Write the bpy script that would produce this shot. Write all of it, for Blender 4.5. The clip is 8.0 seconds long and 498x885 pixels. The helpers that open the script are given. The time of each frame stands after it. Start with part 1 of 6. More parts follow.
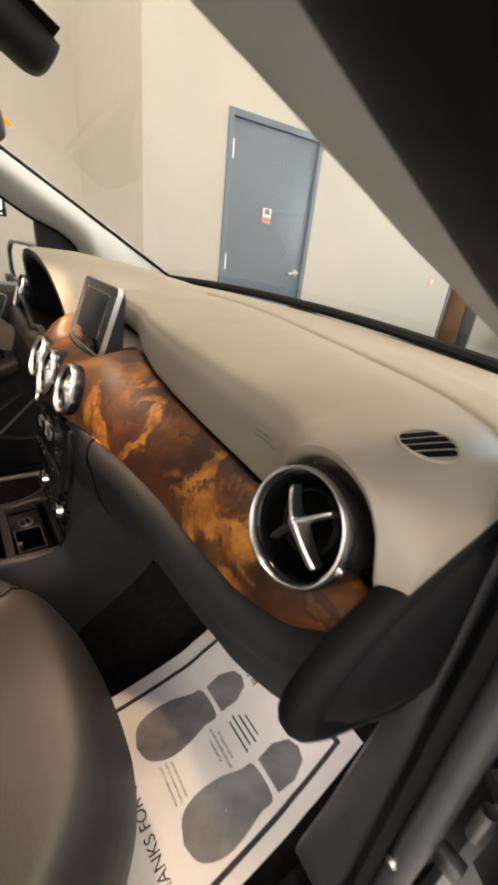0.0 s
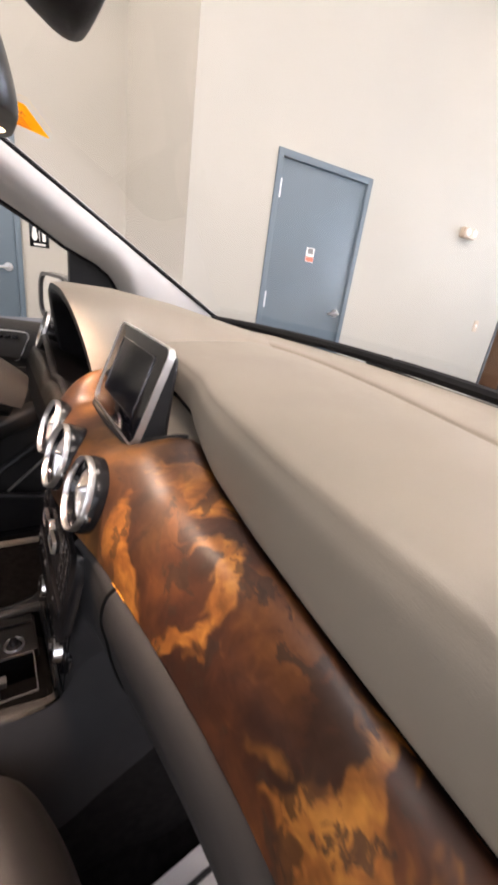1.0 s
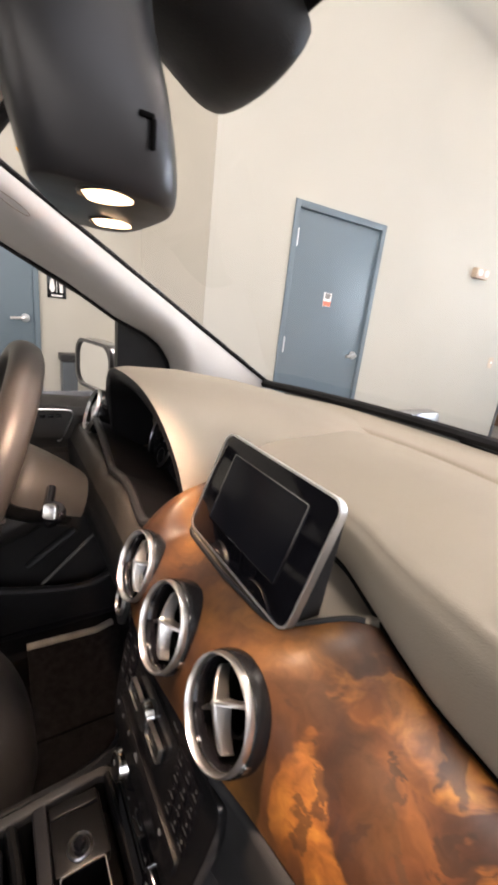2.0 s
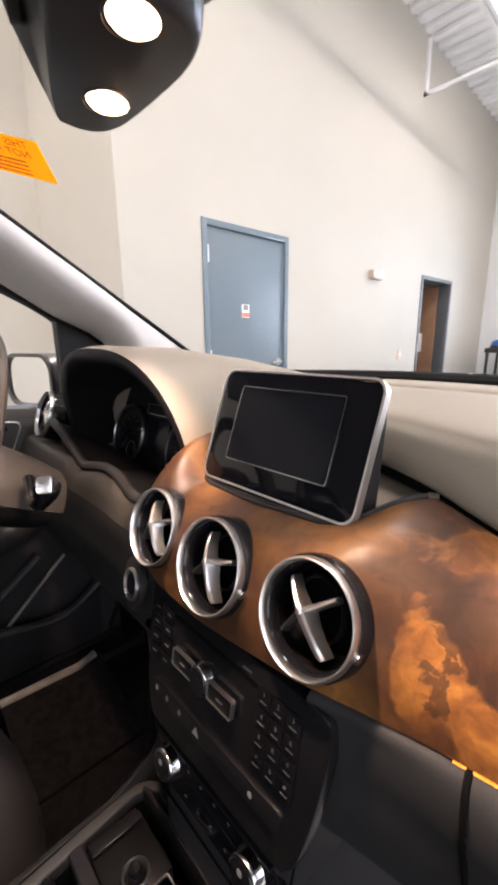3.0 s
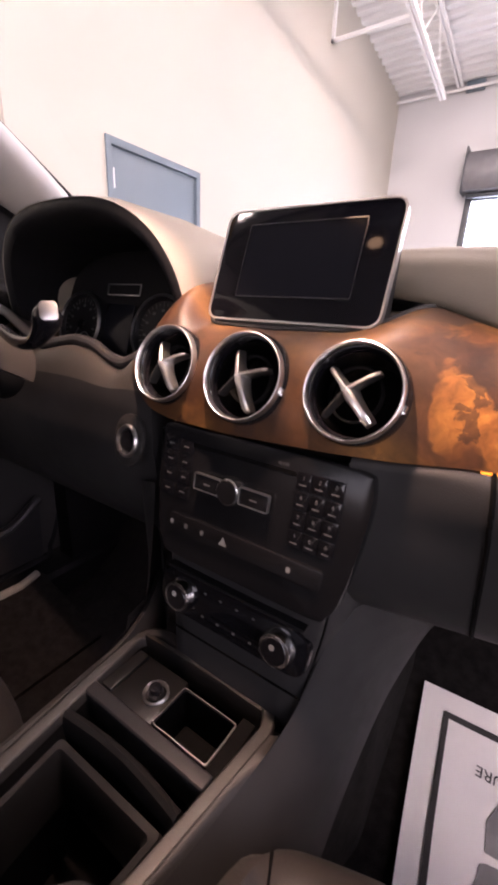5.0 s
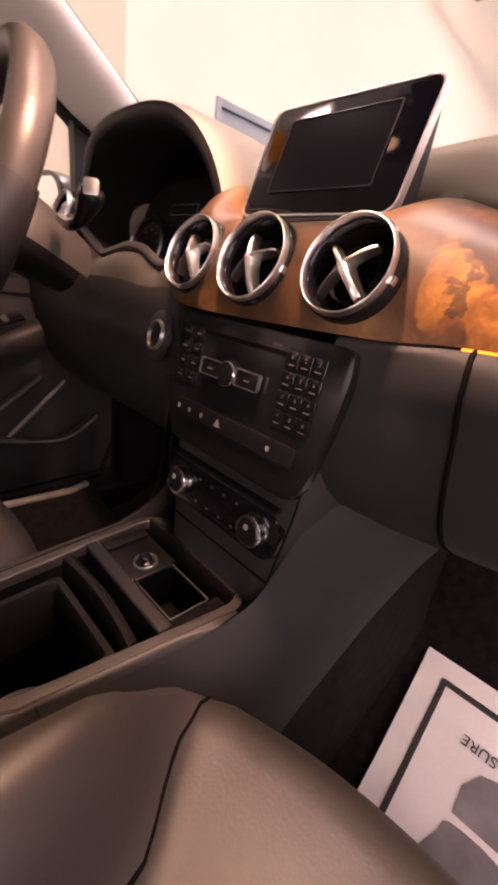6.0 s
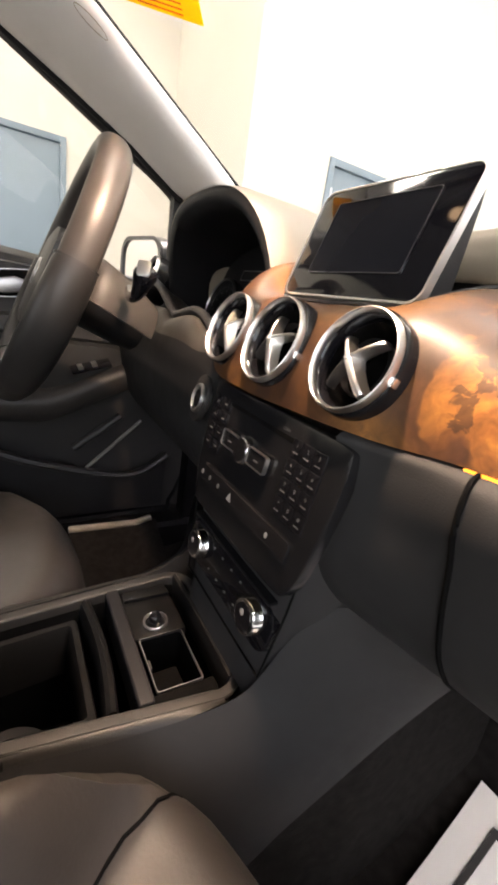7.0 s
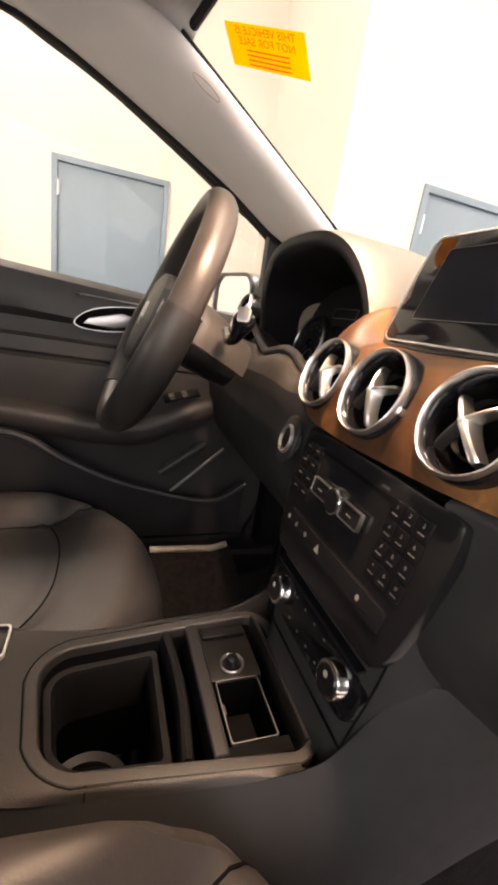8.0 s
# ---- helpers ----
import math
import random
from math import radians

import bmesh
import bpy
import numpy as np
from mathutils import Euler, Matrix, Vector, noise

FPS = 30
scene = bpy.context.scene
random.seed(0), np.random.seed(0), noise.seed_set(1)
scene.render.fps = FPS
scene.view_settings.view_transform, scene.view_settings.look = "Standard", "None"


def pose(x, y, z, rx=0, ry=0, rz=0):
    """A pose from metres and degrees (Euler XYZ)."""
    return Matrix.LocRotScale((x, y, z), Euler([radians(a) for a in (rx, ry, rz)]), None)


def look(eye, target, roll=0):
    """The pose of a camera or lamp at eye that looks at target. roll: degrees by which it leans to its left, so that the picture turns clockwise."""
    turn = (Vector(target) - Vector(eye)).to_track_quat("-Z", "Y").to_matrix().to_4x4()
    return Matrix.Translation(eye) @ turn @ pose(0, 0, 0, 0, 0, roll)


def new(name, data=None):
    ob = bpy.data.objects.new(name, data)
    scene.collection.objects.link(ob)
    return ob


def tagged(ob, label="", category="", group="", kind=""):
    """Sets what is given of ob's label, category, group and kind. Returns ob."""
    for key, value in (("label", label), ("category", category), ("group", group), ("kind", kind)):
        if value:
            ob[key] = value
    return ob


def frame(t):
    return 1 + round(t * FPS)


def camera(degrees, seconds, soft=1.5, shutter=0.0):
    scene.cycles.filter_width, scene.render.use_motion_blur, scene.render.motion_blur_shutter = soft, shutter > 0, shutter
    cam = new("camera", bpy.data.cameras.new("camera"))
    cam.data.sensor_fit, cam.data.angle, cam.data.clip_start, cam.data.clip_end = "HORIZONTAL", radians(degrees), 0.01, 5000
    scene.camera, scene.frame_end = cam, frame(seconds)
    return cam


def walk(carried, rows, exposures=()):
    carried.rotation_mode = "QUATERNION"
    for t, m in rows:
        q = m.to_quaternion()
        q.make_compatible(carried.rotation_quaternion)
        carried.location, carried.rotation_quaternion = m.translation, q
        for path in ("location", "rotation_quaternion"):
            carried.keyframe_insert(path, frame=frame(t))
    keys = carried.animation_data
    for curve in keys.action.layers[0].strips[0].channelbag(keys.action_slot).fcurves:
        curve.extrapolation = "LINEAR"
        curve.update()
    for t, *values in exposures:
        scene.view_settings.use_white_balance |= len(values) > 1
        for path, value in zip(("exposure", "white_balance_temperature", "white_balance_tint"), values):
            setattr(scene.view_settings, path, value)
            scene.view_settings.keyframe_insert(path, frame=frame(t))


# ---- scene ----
cam = camera(62.9, 8.0, 3.3, 0.25)
PATH = [
    (0, (0.798, 0.267, 1.256), (-0.621, 1.37, 0.378), 6.7),
    (0.5, (0.675, 0.311, 1.219), (-0.856, 1.294, 0.388), 7.3),
    (1, (0.524, 0.339, 1.251), (-1.011, 1.377, 0.499), 8.3),
    (1.5, (0.391, 0.309, 1.291), (-1.179, 1.346, 0.613), 8.3),
    (2, (0.306, 0.278, 1.3), (-1.294, 1.315, 0.699), 6.7),
    (2.2, (0.288, 0.249, 1.295), (-1.311, 1.319, 0.747), 5.8),
    (3.3, (0.239, 0.19, 1.175), (-1.061, 1.651, 0.76), -3.6),
    (3.5, (0.202, 0.164, 1.177), (-0.943, 1.755, 0.781), -4.2),
    (4, (0.141, 0.12, 1.181), (-0.845, 1.798, 0.719), -4.7),
    (4.5, (0.167, 0.094, 1.13), (-0.845, 1.724, 0.562), -1.0),
    (4.7, (0.187, 0.09, 1.102), (-0.815, 1.712, 0.497), 1.2),
    (5.8, (0.293, 0.115, 1.003), (-0.898, 1.541, 0.264), 7.2),
    (6, (0.312, 0.111, 0.988), (-0.978, 1.449, 0.25), 7.5),
    (6.5, (0.372, 0.162, 1.051), (-1.184, 1.193, 0.332), 8.5),
    (7, (0.337, 0.186, 1.035), (-1.276, 1.184, 0.401), 8.8),
    (7.5, (0.329, 0.17, 1.051), (-1.384, 1.026, 0.473), 8.3),
    (8, (0.317, 0.171, 1.055), (-1.474, 0.843, 0.472), 8.7),
]
walk(cam, [(t, look(eye, target, roll)) for t, eye, target, roll in PATH], [(0, 0.02, 7200, 11), (0.5, 0.16, 6600, 17), (1.5, 0.12, 6500, 20), (2.0, 0.10, 6600, 16), (2.2, 0.13, 6600, 16), (3.5, 0.24, 6200, 21), (4.5, 0.34, 6200, 27), (6, 0.48, 8000, 46), (6.5, 0.72, 6800, 21), (7.5, 0.82, 6700, 12), (8, 0.84, 7300, 19)])

# ---- world, sun, lights ----
world = bpy.data.worlds.new("world")
scene.world = world
world.use_nodes = True
sky = world.node_tree.nodes.new("ShaderNodeTexSky")
sky.sky_type, sky.sun_disc = "NISHITA", False
sky.sun_elevation, sky.sun_rotation = radians(38), radians(150)
world.node_tree.links.new(sky.outputs[0], world.node_tree.nodes["Background"].inputs[0])
world.node_tree.nodes["Background"].inputs[1].default_value = 0.15


def area_light(name, m, sx, sy, watts, color):
    data = bpy.data.lights.new(name, "AREA")
    data.shape, data.size, data.size_y, data.energy, data.color = "RECTANGLE", sx, sy, watts, color
    ob = new(name, data)
    ob.matrix_world = m
    return ob


sun_data = bpy.data.lights.new("sun", "SUN")
sun_data.energy, sun_data.angle, sun_data.color = 2.0, radians(0.6), (1.0, 0.94, 0.84)
new("sun", sun_data).matrix_world = look((4, 14, 9), (0, 0, 0))


# ---- materials ----
def mat(name, color, rough=0.5, metal=0.0, vary=0.12, size=8.0, grain=0.0, grain_size=400.0, coat=0.0, rvary=0.08, second=None, mix_size=3.0, spec=0.5):
    """A surface with broad and fine variation of colour and gloss, and fine relief."""
    m = bpy.data.materials.new(name)
    m.use_nodes = True
    nt = m.node_tree
    b = nt.nodes["Principled BSDF"]
    tc = nt.nodes.new("ShaderNodeTexCoord")
    n1 = nt.nodes.new("ShaderNodeTexNoise")
    n1.inputs["Scale"].default_value, n1.inputs["Detail"].default_value = size, 5
    nt.links.new(tc.outputs["Object"], n1.inputs["Vector"])
    ramp = nt.nodes.new("ShaderNodeValToRGB")
    lo = second if second else tuple(c * (1 - vary) for c in color)
    hi = color if second else tuple(min(1, c * (1 + vary)) for c in color)
    ramp.color_ramp.elements[0].position, ramp.color_ramp.elements[1].position = 0.3, 0.7
    ramp.color_ramp.elements[0].color, ramp.color_ramp.elements[1].color = (*lo, 1), (*hi, 1)
    nt.links.new(n1.outputs["Fac"], ramp.inputs[0])
    nt.links.new(ramp.outputs[0], b.inputs["Base Color"])
    b.inputs["Metallic"].default_value = metal
    b.inputs["Specular IOR Level"].default_value = spec
    b.inputs["Coat Weight"].default_value, b.inputs["Coat Roughness"].default_value = coat, 0.06
    n2 = nt.nodes.new("ShaderNodeTexNoise")
    n2.inputs["Scale"].default_value, n2.inputs["Detail"].default_value = size * 4.3, 4
    nt.links.new(tc.outputs["Object"], n2.inputs["Vector"])
    mr = nt.nodes.new("ShaderNodeMapRange")
    mr.inputs["To Min"].default_value, mr.inputs["To Max"].default_value = max(0.02, rough - rvary), min(1, rough + rvary)
    nt.links.new(n2.outputs["Fac"], mr.inputs[0])
    nt.links.new(mr.outputs[0], b.inputs["Roughness"])
    if grain > 0:
        n3 = nt.nodes.new("ShaderNodeTexNoise")
        n3.inputs["Scale"].default_value, n3.inputs["Detail"].default_value = grain_size, 3
        nt.links.new(tc.outputs["Object"], n3.inputs["Vector"])
        bump = nt.nodes.new("ShaderNodeBump")
        bump.inputs["Strength"].default_value, bump.inputs["Distance"].default_value = grain, 0.001
        nt.links.new(n3.outputs["Fac"], bump.inputs["Height"])
        nt.links.new(bump.outputs[0], b.inputs["Normal"])
    return m


def glow(name, color, strength):
    m = bpy.data.materials.new(name)
    m.use_nodes = True
    b = m.node_tree.nodes["Principled BSDF"]
    b.inputs["Base Color"].default_value = (*color, 1)
    b.inputs["Emission Color"].default_value = (*color, 1)
    b.inputs["Emission Strength"].default_value = strength
    return m


def glass(name, color=(1, 1, 1), rough=0.0):
    """Thin clear glazing: mostly see-through, with a mirror-like sheen at a slant."""
    m = bpy.data.materials.new(name)
    m.use_nodes = True
    nt = m.node_tree
    nt.nodes.remove(nt.nodes["Principled BSDF"])
    tr, gl, mx, lw = (nt.nodes.new(k) for k in ("ShaderNodeBsdfTransparent", "ShaderNodeBsdfGlossy", "ShaderNodeMixShader", "ShaderNodeLayerWeight"))
    pw, ad = nt.nodes.new("ShaderNodeMath"), nt.nodes.new("ShaderNodeMath")
    pw.operation, ad.operation = "POWER", "MULTIPLY_ADD"
    pw.inputs[1].default_value, ad.inputs[1].default_value, ad.inputs[2].default_value = 5.0, 0.5, 0.012
    tr.inputs[0].default_value = (*color, 1)
    gl.inputs["Roughness"].default_value = rough
    nt.links.new(lw.outputs["Facing"], pw.inputs[0])
    nt.links.new(pw.outputs[0], ad.inputs[0])
    nt.links.new(ad.outputs[0], mx.inputs[0])
    nt.links.new(tr.outputs[0], mx.inputs[1])
    nt.links.new(gl.outputs[0], mx.inputs[2])
    nt.links.new(mx.outputs[0], nt.nodes["Material Output"].inputs[0])
    return m


def burl():
    """Glossy burl veneer: brown clouds, amber flames with jagged edges and dark clots; calmer towards the middle of the dash."""
    m = mat("burl_walnut", (0.23, 0.085, 0.025), 0.52, coat=0.20, size=9, spec=0.20)
    nt = m.node_tree
    b = nt.nodes["Principled BSDF"]
    b.inputs["Coat Roughness"].default_value = 0.30
    tc = nt.nodes.new("ShaderNodeTexCoord")

    def noise(scale, detail, rough, vec, shift=(0, 0, 0), distort=0.0):
        mv = nt.nodes.new("ShaderNodeVectorMath")
        mv.inputs[1].default_value = shift
        nt.links.new(vec, mv.inputs[0])
        n = nt.nodes.new("ShaderNodeTexNoise")
        n.inputs["Scale"].default_value, n.inputs["Detail"].default_value = scale, detail
        n.inputs["Roughness"].default_value, n.inputs["Distortion"].default_value = rough, distort
        nt.links.new(mv.outputs[0], n.inputs["Vector"])
        return n

    def ramp(src, stops):
        r = nt.nodes.new("ShaderNodeValToRGB")
        cr = r.color_ramp
        cr.elements[0].position, cr.elements[0].color = stops[0][0], (*stops[0][1], 1)
        cr.elements[1].position, cr.elements[1].color = stops[-1][0], (*stops[-1][1], 1)
        for p, c in stops[1:-1]:
            cr.elements.new(p).color = (*c, 1)
        nt.links.new(src, r.inputs[0])
        return r.outputs[0]

    def blend(fac, a, bb, kind="MIX"):
        x = nt.nodes.new("ShaderNodeMix")
        x.data_type, x.blend_type = "RGBA", kind
        if fac is None:
            x.inputs["Factor"].default_value = 1.0
        else:
            nt.links.new(fac, x.inputs["Factor"])
        nt.links.new(a, x.inputs["A"])
        if isinstance(bb, tuple):
            x.inputs["B"].default_value = (*bb, 1)
        else:
            nt.links.new(bb, x.inputs["B"])
        return x.outputs["Result"]

    def span(src, lo, hi, a=0.0, bb=1.0):
        r = nt.nodes.new("ShaderNodeMapRange")
        r.interpolation_type = "SMOOTHSTEP"
        for k, v in (("From Min", lo), ("From Max", hi), ("To Min", a), ("To Max", bb)):
            r.inputs[k].default_value = v
        nt.links.new(src, r.inputs["Value"])
        return r.outputs[0]

    warp = noise(16, 3, 0.55, tc.outputs["Object"])
    mixv = nt.nodes.new("ShaderNodeVectorMath")
    mixv.operation = "MULTIPLY_ADD"
    mixv.inputs[1].default_value = (0.055, 0.055, 0.055)
    nt.links.new(warp.outputs["Color"], mixv.inputs[0])
    nt.links.new(tc.outputs["Object"], mixv.inputs[2])
    v = mixv.outputs[0]
    # brown clouds
    clouds = ramp(noise(13, 4, 0.5, v, (1.3, 0.2, 2.1)).outputs["Fac"], ((0.33, (0.030, 0.013, 0.0085)), (0.46, (0.054, 0.020, 0.0105)), (0.55, (0.085, 0.030, 0.0125)), (0.68, (0.19, 0.068, 0.019))))
    # amber flames: jagged islands
    flame = noise(11, 4, 0.50, v, (4.1, 2.6, 0.9), 0.9).outputs["Fac"]
    amber = ramp(noise(38, 4, 0.6, v, (0.3, 5.2, 1.1)).outputs["Fac"], ((0.36, (0.16, 0.056, 0.014)), (0.50, (0.28, 0.106, 0.023)), (0.66, (0.44, 0.185, 0.036))))
    sep = nt.nodes.new("ShaderNodeSeparateXYZ")
    nt.links.new(tc.outputs["Object"], sep.inputs[0])
    richer = nt.nodes.new("ShaderNodeMath")
    nt.links.new(flame, richer.inputs[0])
    nt.links.new(span(sep.outputs["X"], 0.40, 0.54, 0.0, 0.055), richer.inputs[1])
    figured = blend(span(richer.outputs[0], 0.508, 0.565), clouds, amber)
    # dark clots with crisp edges
    clot = noise(30, 5, 0.64, v, (3.7, 1.9, 0.4)).outputs["Fac"]
    figured = blend(span(clot, 0.592, 0.612, 0.0, 0.82), figured, (0.042, 0.023, 0.015))
    # calmer, redder figure in the middle
    calm = ramp(noise(9, 3, 0.5, v, (7.7, 1.1, 3.3), 0.6).outputs["Fac"], ((0.34, (0.025, 0.0118, 0.0070)), (0.48, (0.052, 0.0225, 0.0100)), (0.58, (0.092, 0.0400, 0.0145)), (0.68, (0.165, 0.074, 0.0210))))
    wander = nt.nodes.new("ShaderNodeMath")
    wander.operation = "MULTIPLY_ADD"
    wander.inputs[1].default_value = 0.30
    nt.links.new(flame, wander.inputs[0])
    nt.links.new(sep.outputs["X"], wander.inputs[2])
    base = blend(span(wander.outputs[0], 0.27, 0.42), calm, figured)
    blot = noise(17, 5, 0.62, v, (9.3, 4.4, 6.1), 0.4).outputs["Fac"]
    base = blend(span(blot, 0.572, 0.598, 0.0, 0.75), base, (0.034, 0.0165, 0.0105))
    grainy = ramp(noise(75, 5, 0.6, v, (0, 0, 0), 0.8).outputs["Fac"], ((0.3, (0.78, 0.78, 0.78)), (0.7, (1.18, 1.18, 1.18))))
    nt.links.new(blend(None, base, grainy, "MULTIPLY"), b.inputs["Base Color"])
    return m



WALL = mat("wall_paint", (0.420, 0.402, 0.350), 0.75, vary=0.03, size=1.2, grain=0.15, grain_size=160)
WALLWHITE = mat("white_wall_paint", (0.56, 0.57, 0.58), 0.75, vary=0.03, size=1.2, grain=0.15, grain_size=160)
CEIL = mat("white_steel_deck", (0.78, 0.78, 0.78), 0.55, vary=0.05, size=2)
FLOOR = mat("sealed_concrete", (0.33, 0.32, 0.30), 0.35, vary=0.18, size=1.5, grain=0.1, grain_size=60)
DOORPAINT = mat("blue_grey_door_paint", (0.105, 0.145, 0.175), 0.42, vary=0.06, size=2, grain=0.08, grain_size=120)
SATIN = mat("satin_metal", (0.62, 0.62, 0.62), 0.3, 1.0, vary=0.05)
CHROME = mat("chrome", (0.80, 0.80, 0.80), 0.16, 1.0, vary=0.03, rvary=0.05)
RINGSILVER = mat("brushed_silver", (0.66, 0.655, 0.65), 0.32, 1.0, vary=0.03, size=6, rvary=0.03)
SILVER = mat("satin_silver", (0.80, 0.79, 0.78), 0.30, 1.0, vary=0.04, rvary=0.06)
TAUPE = mat("taupe_soft_plastic", (0.275, 0.240, 0.194), 0.46, vary=0.06, size=5, grain=0.35, grain_size=900, rvary=0.05)
# darker copy of TAUPE; the display recess's shade is in its colour
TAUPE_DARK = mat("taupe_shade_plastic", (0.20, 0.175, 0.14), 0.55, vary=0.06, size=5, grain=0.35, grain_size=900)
BLACK = mat("black_plastic", (0.021, 0.0208, 0.0220), 0.52, vary=0.15, size=12, grain=0.3, grain_size=700, spec=0.25)
BLACKSOFT = mat("black_soft_plastic", (0.0222, 0.0222, 0.0232), 0.60, vary=0.16, size=10, grain=0.2, grain_size=800, spec=0.22)
CHARCOAL = mat("charcoal_plastic", (0.018, 0.0174, 0.0172), 0.46, vary=0.14, size=8, grain=0.35, grain_size=800, spec=0.38)
GLOSS = mat("gloss_black", (0.006, 0.006, 0.0075), 0.09, vary=0.1, rvary=0.03, spec=0.38)
GLOSSDULL = mat("half_gloss_black", (0.0075, 0.0075, 0.0085), 0.22, vary=0.1, rvary=0.03, spec=0.30)
# near-black, hardly any sheen: puts the shade of gaps and cavities into colour
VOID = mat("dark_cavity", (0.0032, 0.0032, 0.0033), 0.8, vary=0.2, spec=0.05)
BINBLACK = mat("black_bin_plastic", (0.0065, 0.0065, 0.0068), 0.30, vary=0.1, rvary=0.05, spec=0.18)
LEATHER = mat("black_leather", (0.030, 0.027, 0.025), 0.50, vary=0.16, size=9, grain=0.25, grain_size=320, spec=0.45)
GRIPLEATHER = mat("black_grip_leather", (0.016, 0.015, 0.0145), 0.40, vary=0.12, size=9, grain=0.12, grain_size=420, spec=0.4)
RIMLEATHER = mat("smooth_rim_leather", (0.034, 0.030, 0.028), 0.42, vary=0.03, size=4, grain=0.04, grain_size=900, spec=0.4, rvary=0.0)
BLACKTRIM = mat("black_trim", (0.006, 0.006, 0.007), 0.58, vary=0.2, size=14, grain=0.3, grain_size=700, spec=0.13)
RUBBER = mat("rubber_seal", (0.007, 0.007, 0.008), 0.65, vary=0.2, spec=0.15)
DOORCARD = mat("charcoal_door_plastic", (0.030, 0.0288, 0.0280), 0.50, vary=0.12, size=9, grain=0.35, grain_size=800, spec=0.36)
POCKETGLINT = mat("pocket_edge_highlight", (0.16, 0.15, 0.13), 0.4, vary=0.06, size=8)
UMBER = mat("dark_umber_plastic", (0.036, 0.032, 0.028), 0.5, vary=0.1, size=8, grain=0.35, grain_size=900)
DARKSATIN = mat("dark_satin_metal", (0.34, 0.34, 0.35), 0.30, 1.0, vary=0.02, rvary=0.0)
GREYTRIM = mat("grey_satin_plastic", (0.05, 0.049, 0.05), 0.36, vary=0.08, size=8, grain=0.12, grain_size=900)
MIRRORSHELL = mat("slate_plastic_shell", (0.030, 0.030, 0.033), 0.36, vary=0.06, size=8, grain=0.04, grain_size=900)
CARPET = mat("black_carpet", (0.011, 0.010, 0.0095), 0.95, vary=0.4, size=60, grain=1.0, grain_size=500, spec=0.1)
PILLAR = mat("grey_pillar_fabric", (0.50, 0.49, 0.48), 0.8, vary=0.05, size=6, grain=0.5, grain_size=900)
HEADLINER = mat("light_headliner", (0.56, 0.55, 0.54), 0.9, vary=0.04, size=6, grain=0.5, grain_size=800)
HOODRIM = mat("dark_grey_rim_plastic", (0.030, 0.030, 0.032), 0.45, vary=0.06, size=9, grain=0.12, grain_size=900, spec=0.35)
HOODBLACK = mat("black_instrument_plastic", (0.0125, 0.0125, 0.0140), 0.45, vary=0.06, size=9, grain=0.12, grain_size=900, spec=0.15)
SLATE = mat("slate_grey_trim", (0.040, 0.040, 0.046), 0.45, vary=0.10, size=9, grain=0.15, grain_size=800, spec=0.4)
JAMBPAINT = mat("slate_jamb_paint", (0.062, 0.062, 0.070), 0.34, vary=0.08, size=9, grain=0.05, grain_size=300, coat=0.4)
PAINT = mat("grey_car_paint", (0.20, 0.20, 0.205), 0.35, 0.6, vary=0.04, coat=0.8)
PAPER = mat("white_paper", (0.84, 0.81, 0.77), 0.85, vary=0.05, size=6, grain=0.4, grain_size=60)
INK = mat("black_ink", (0.035, 0.033, 0.032), 0.8, vary=0.15, size=20)
INKGREY = mat("grey_print", (0.20, 0.195, 0.19), 0.85, vary=0.35, size=14)
WHITEMARK = mat("white_marking", (0.17, 0.17, 0.17), 0.6, vary=0.03)
GREYMARK = mat("grey_marking", (0.085, 0.085, 0.085), 0.6, vary=0.03)
ORANGE = mat("orange_paper", (0.85, 0.42, 0.015), 0.7, vary=0.06, size=10)
nt = ORANGE.node_tree  # thin paper lets the light behind it through
tl, mx = nt.nodes.new("ShaderNodeBsdfTranslucent"), nt.nodes.new("ShaderNodeMixShader")
tl.inputs[0].default_value = (1.0, 0.55, 0.03, 1)
mx.inputs[0].default_value = 0.75
nt.links.new(nt.nodes["Principled BSDF"].outputs[0], mx.inputs[1])
nt.links.new(tl.outputs[0], mx.inputs[2])
nt.links.new(mx.outputs[0], nt.nodes["Material Output"].inputs[0])
ORANGEINK = mat("brown_print", (0.42, 0.13, 0.01), 0.8, vary=0.1)
WOOD = burl()
GLASS = glass("clear_glass")
SCREEN = mat("dark_screen", (0.009, 0.0095, 0.013), 0.16, vary=0.1, rvary=0.04, spec=0.12)
SCREENGLASS = mat("black_screen_glass", (0.005, 0.005, 0.007), 0.07, vary=0.1, rvary=0.02, spec=0.26)
LAMPGLOW = glow("warm_lamp_lens", (1.0, 0.66, 0.38), 7.0)

# ---- building helpers ----
ORIGIN = {}


def thing(name, at, label, category, group="", kind=""):
    ob = new(name)
    ob.empty_display_size = 0.05
    ob.location = at
    ORIGIN[ob.name] = Vector(at)
    return tagged(ob, label, category, group, kind)


def link(name, bm, material, at, sharp=35):
    bmesh.ops.remove_doubles(bm, verts=bm.verts, dist=1e-6)
    bmesh.ops.recalc_face_normals(bm, faces=bm.faces)
    bmesh.ops.translate(bm, verts=bm.verts, vec=-Vector(at))
    me = bpy.data.meshes.new(name)
    bm.to_mesh(me)
    bm.free()
    me.polygons.foreach_set("use_smooth", [True] * len(me.polygons))
    me.set_sharp_from_angle(angle=radians(sharp))
    me.materials.append(material)
    return new(name, me)


def part(name, bm, material, parent, label="", sharp=35):
    """A mesh in world places, as a part of a thing or of a part."""
    at = ORIGIN[parent.name]
    ob = link(name, bm, material, at, sharp)
    ob.parent = parent
    ORIGIN[ob.name] = at
    return tagged(ob, label)


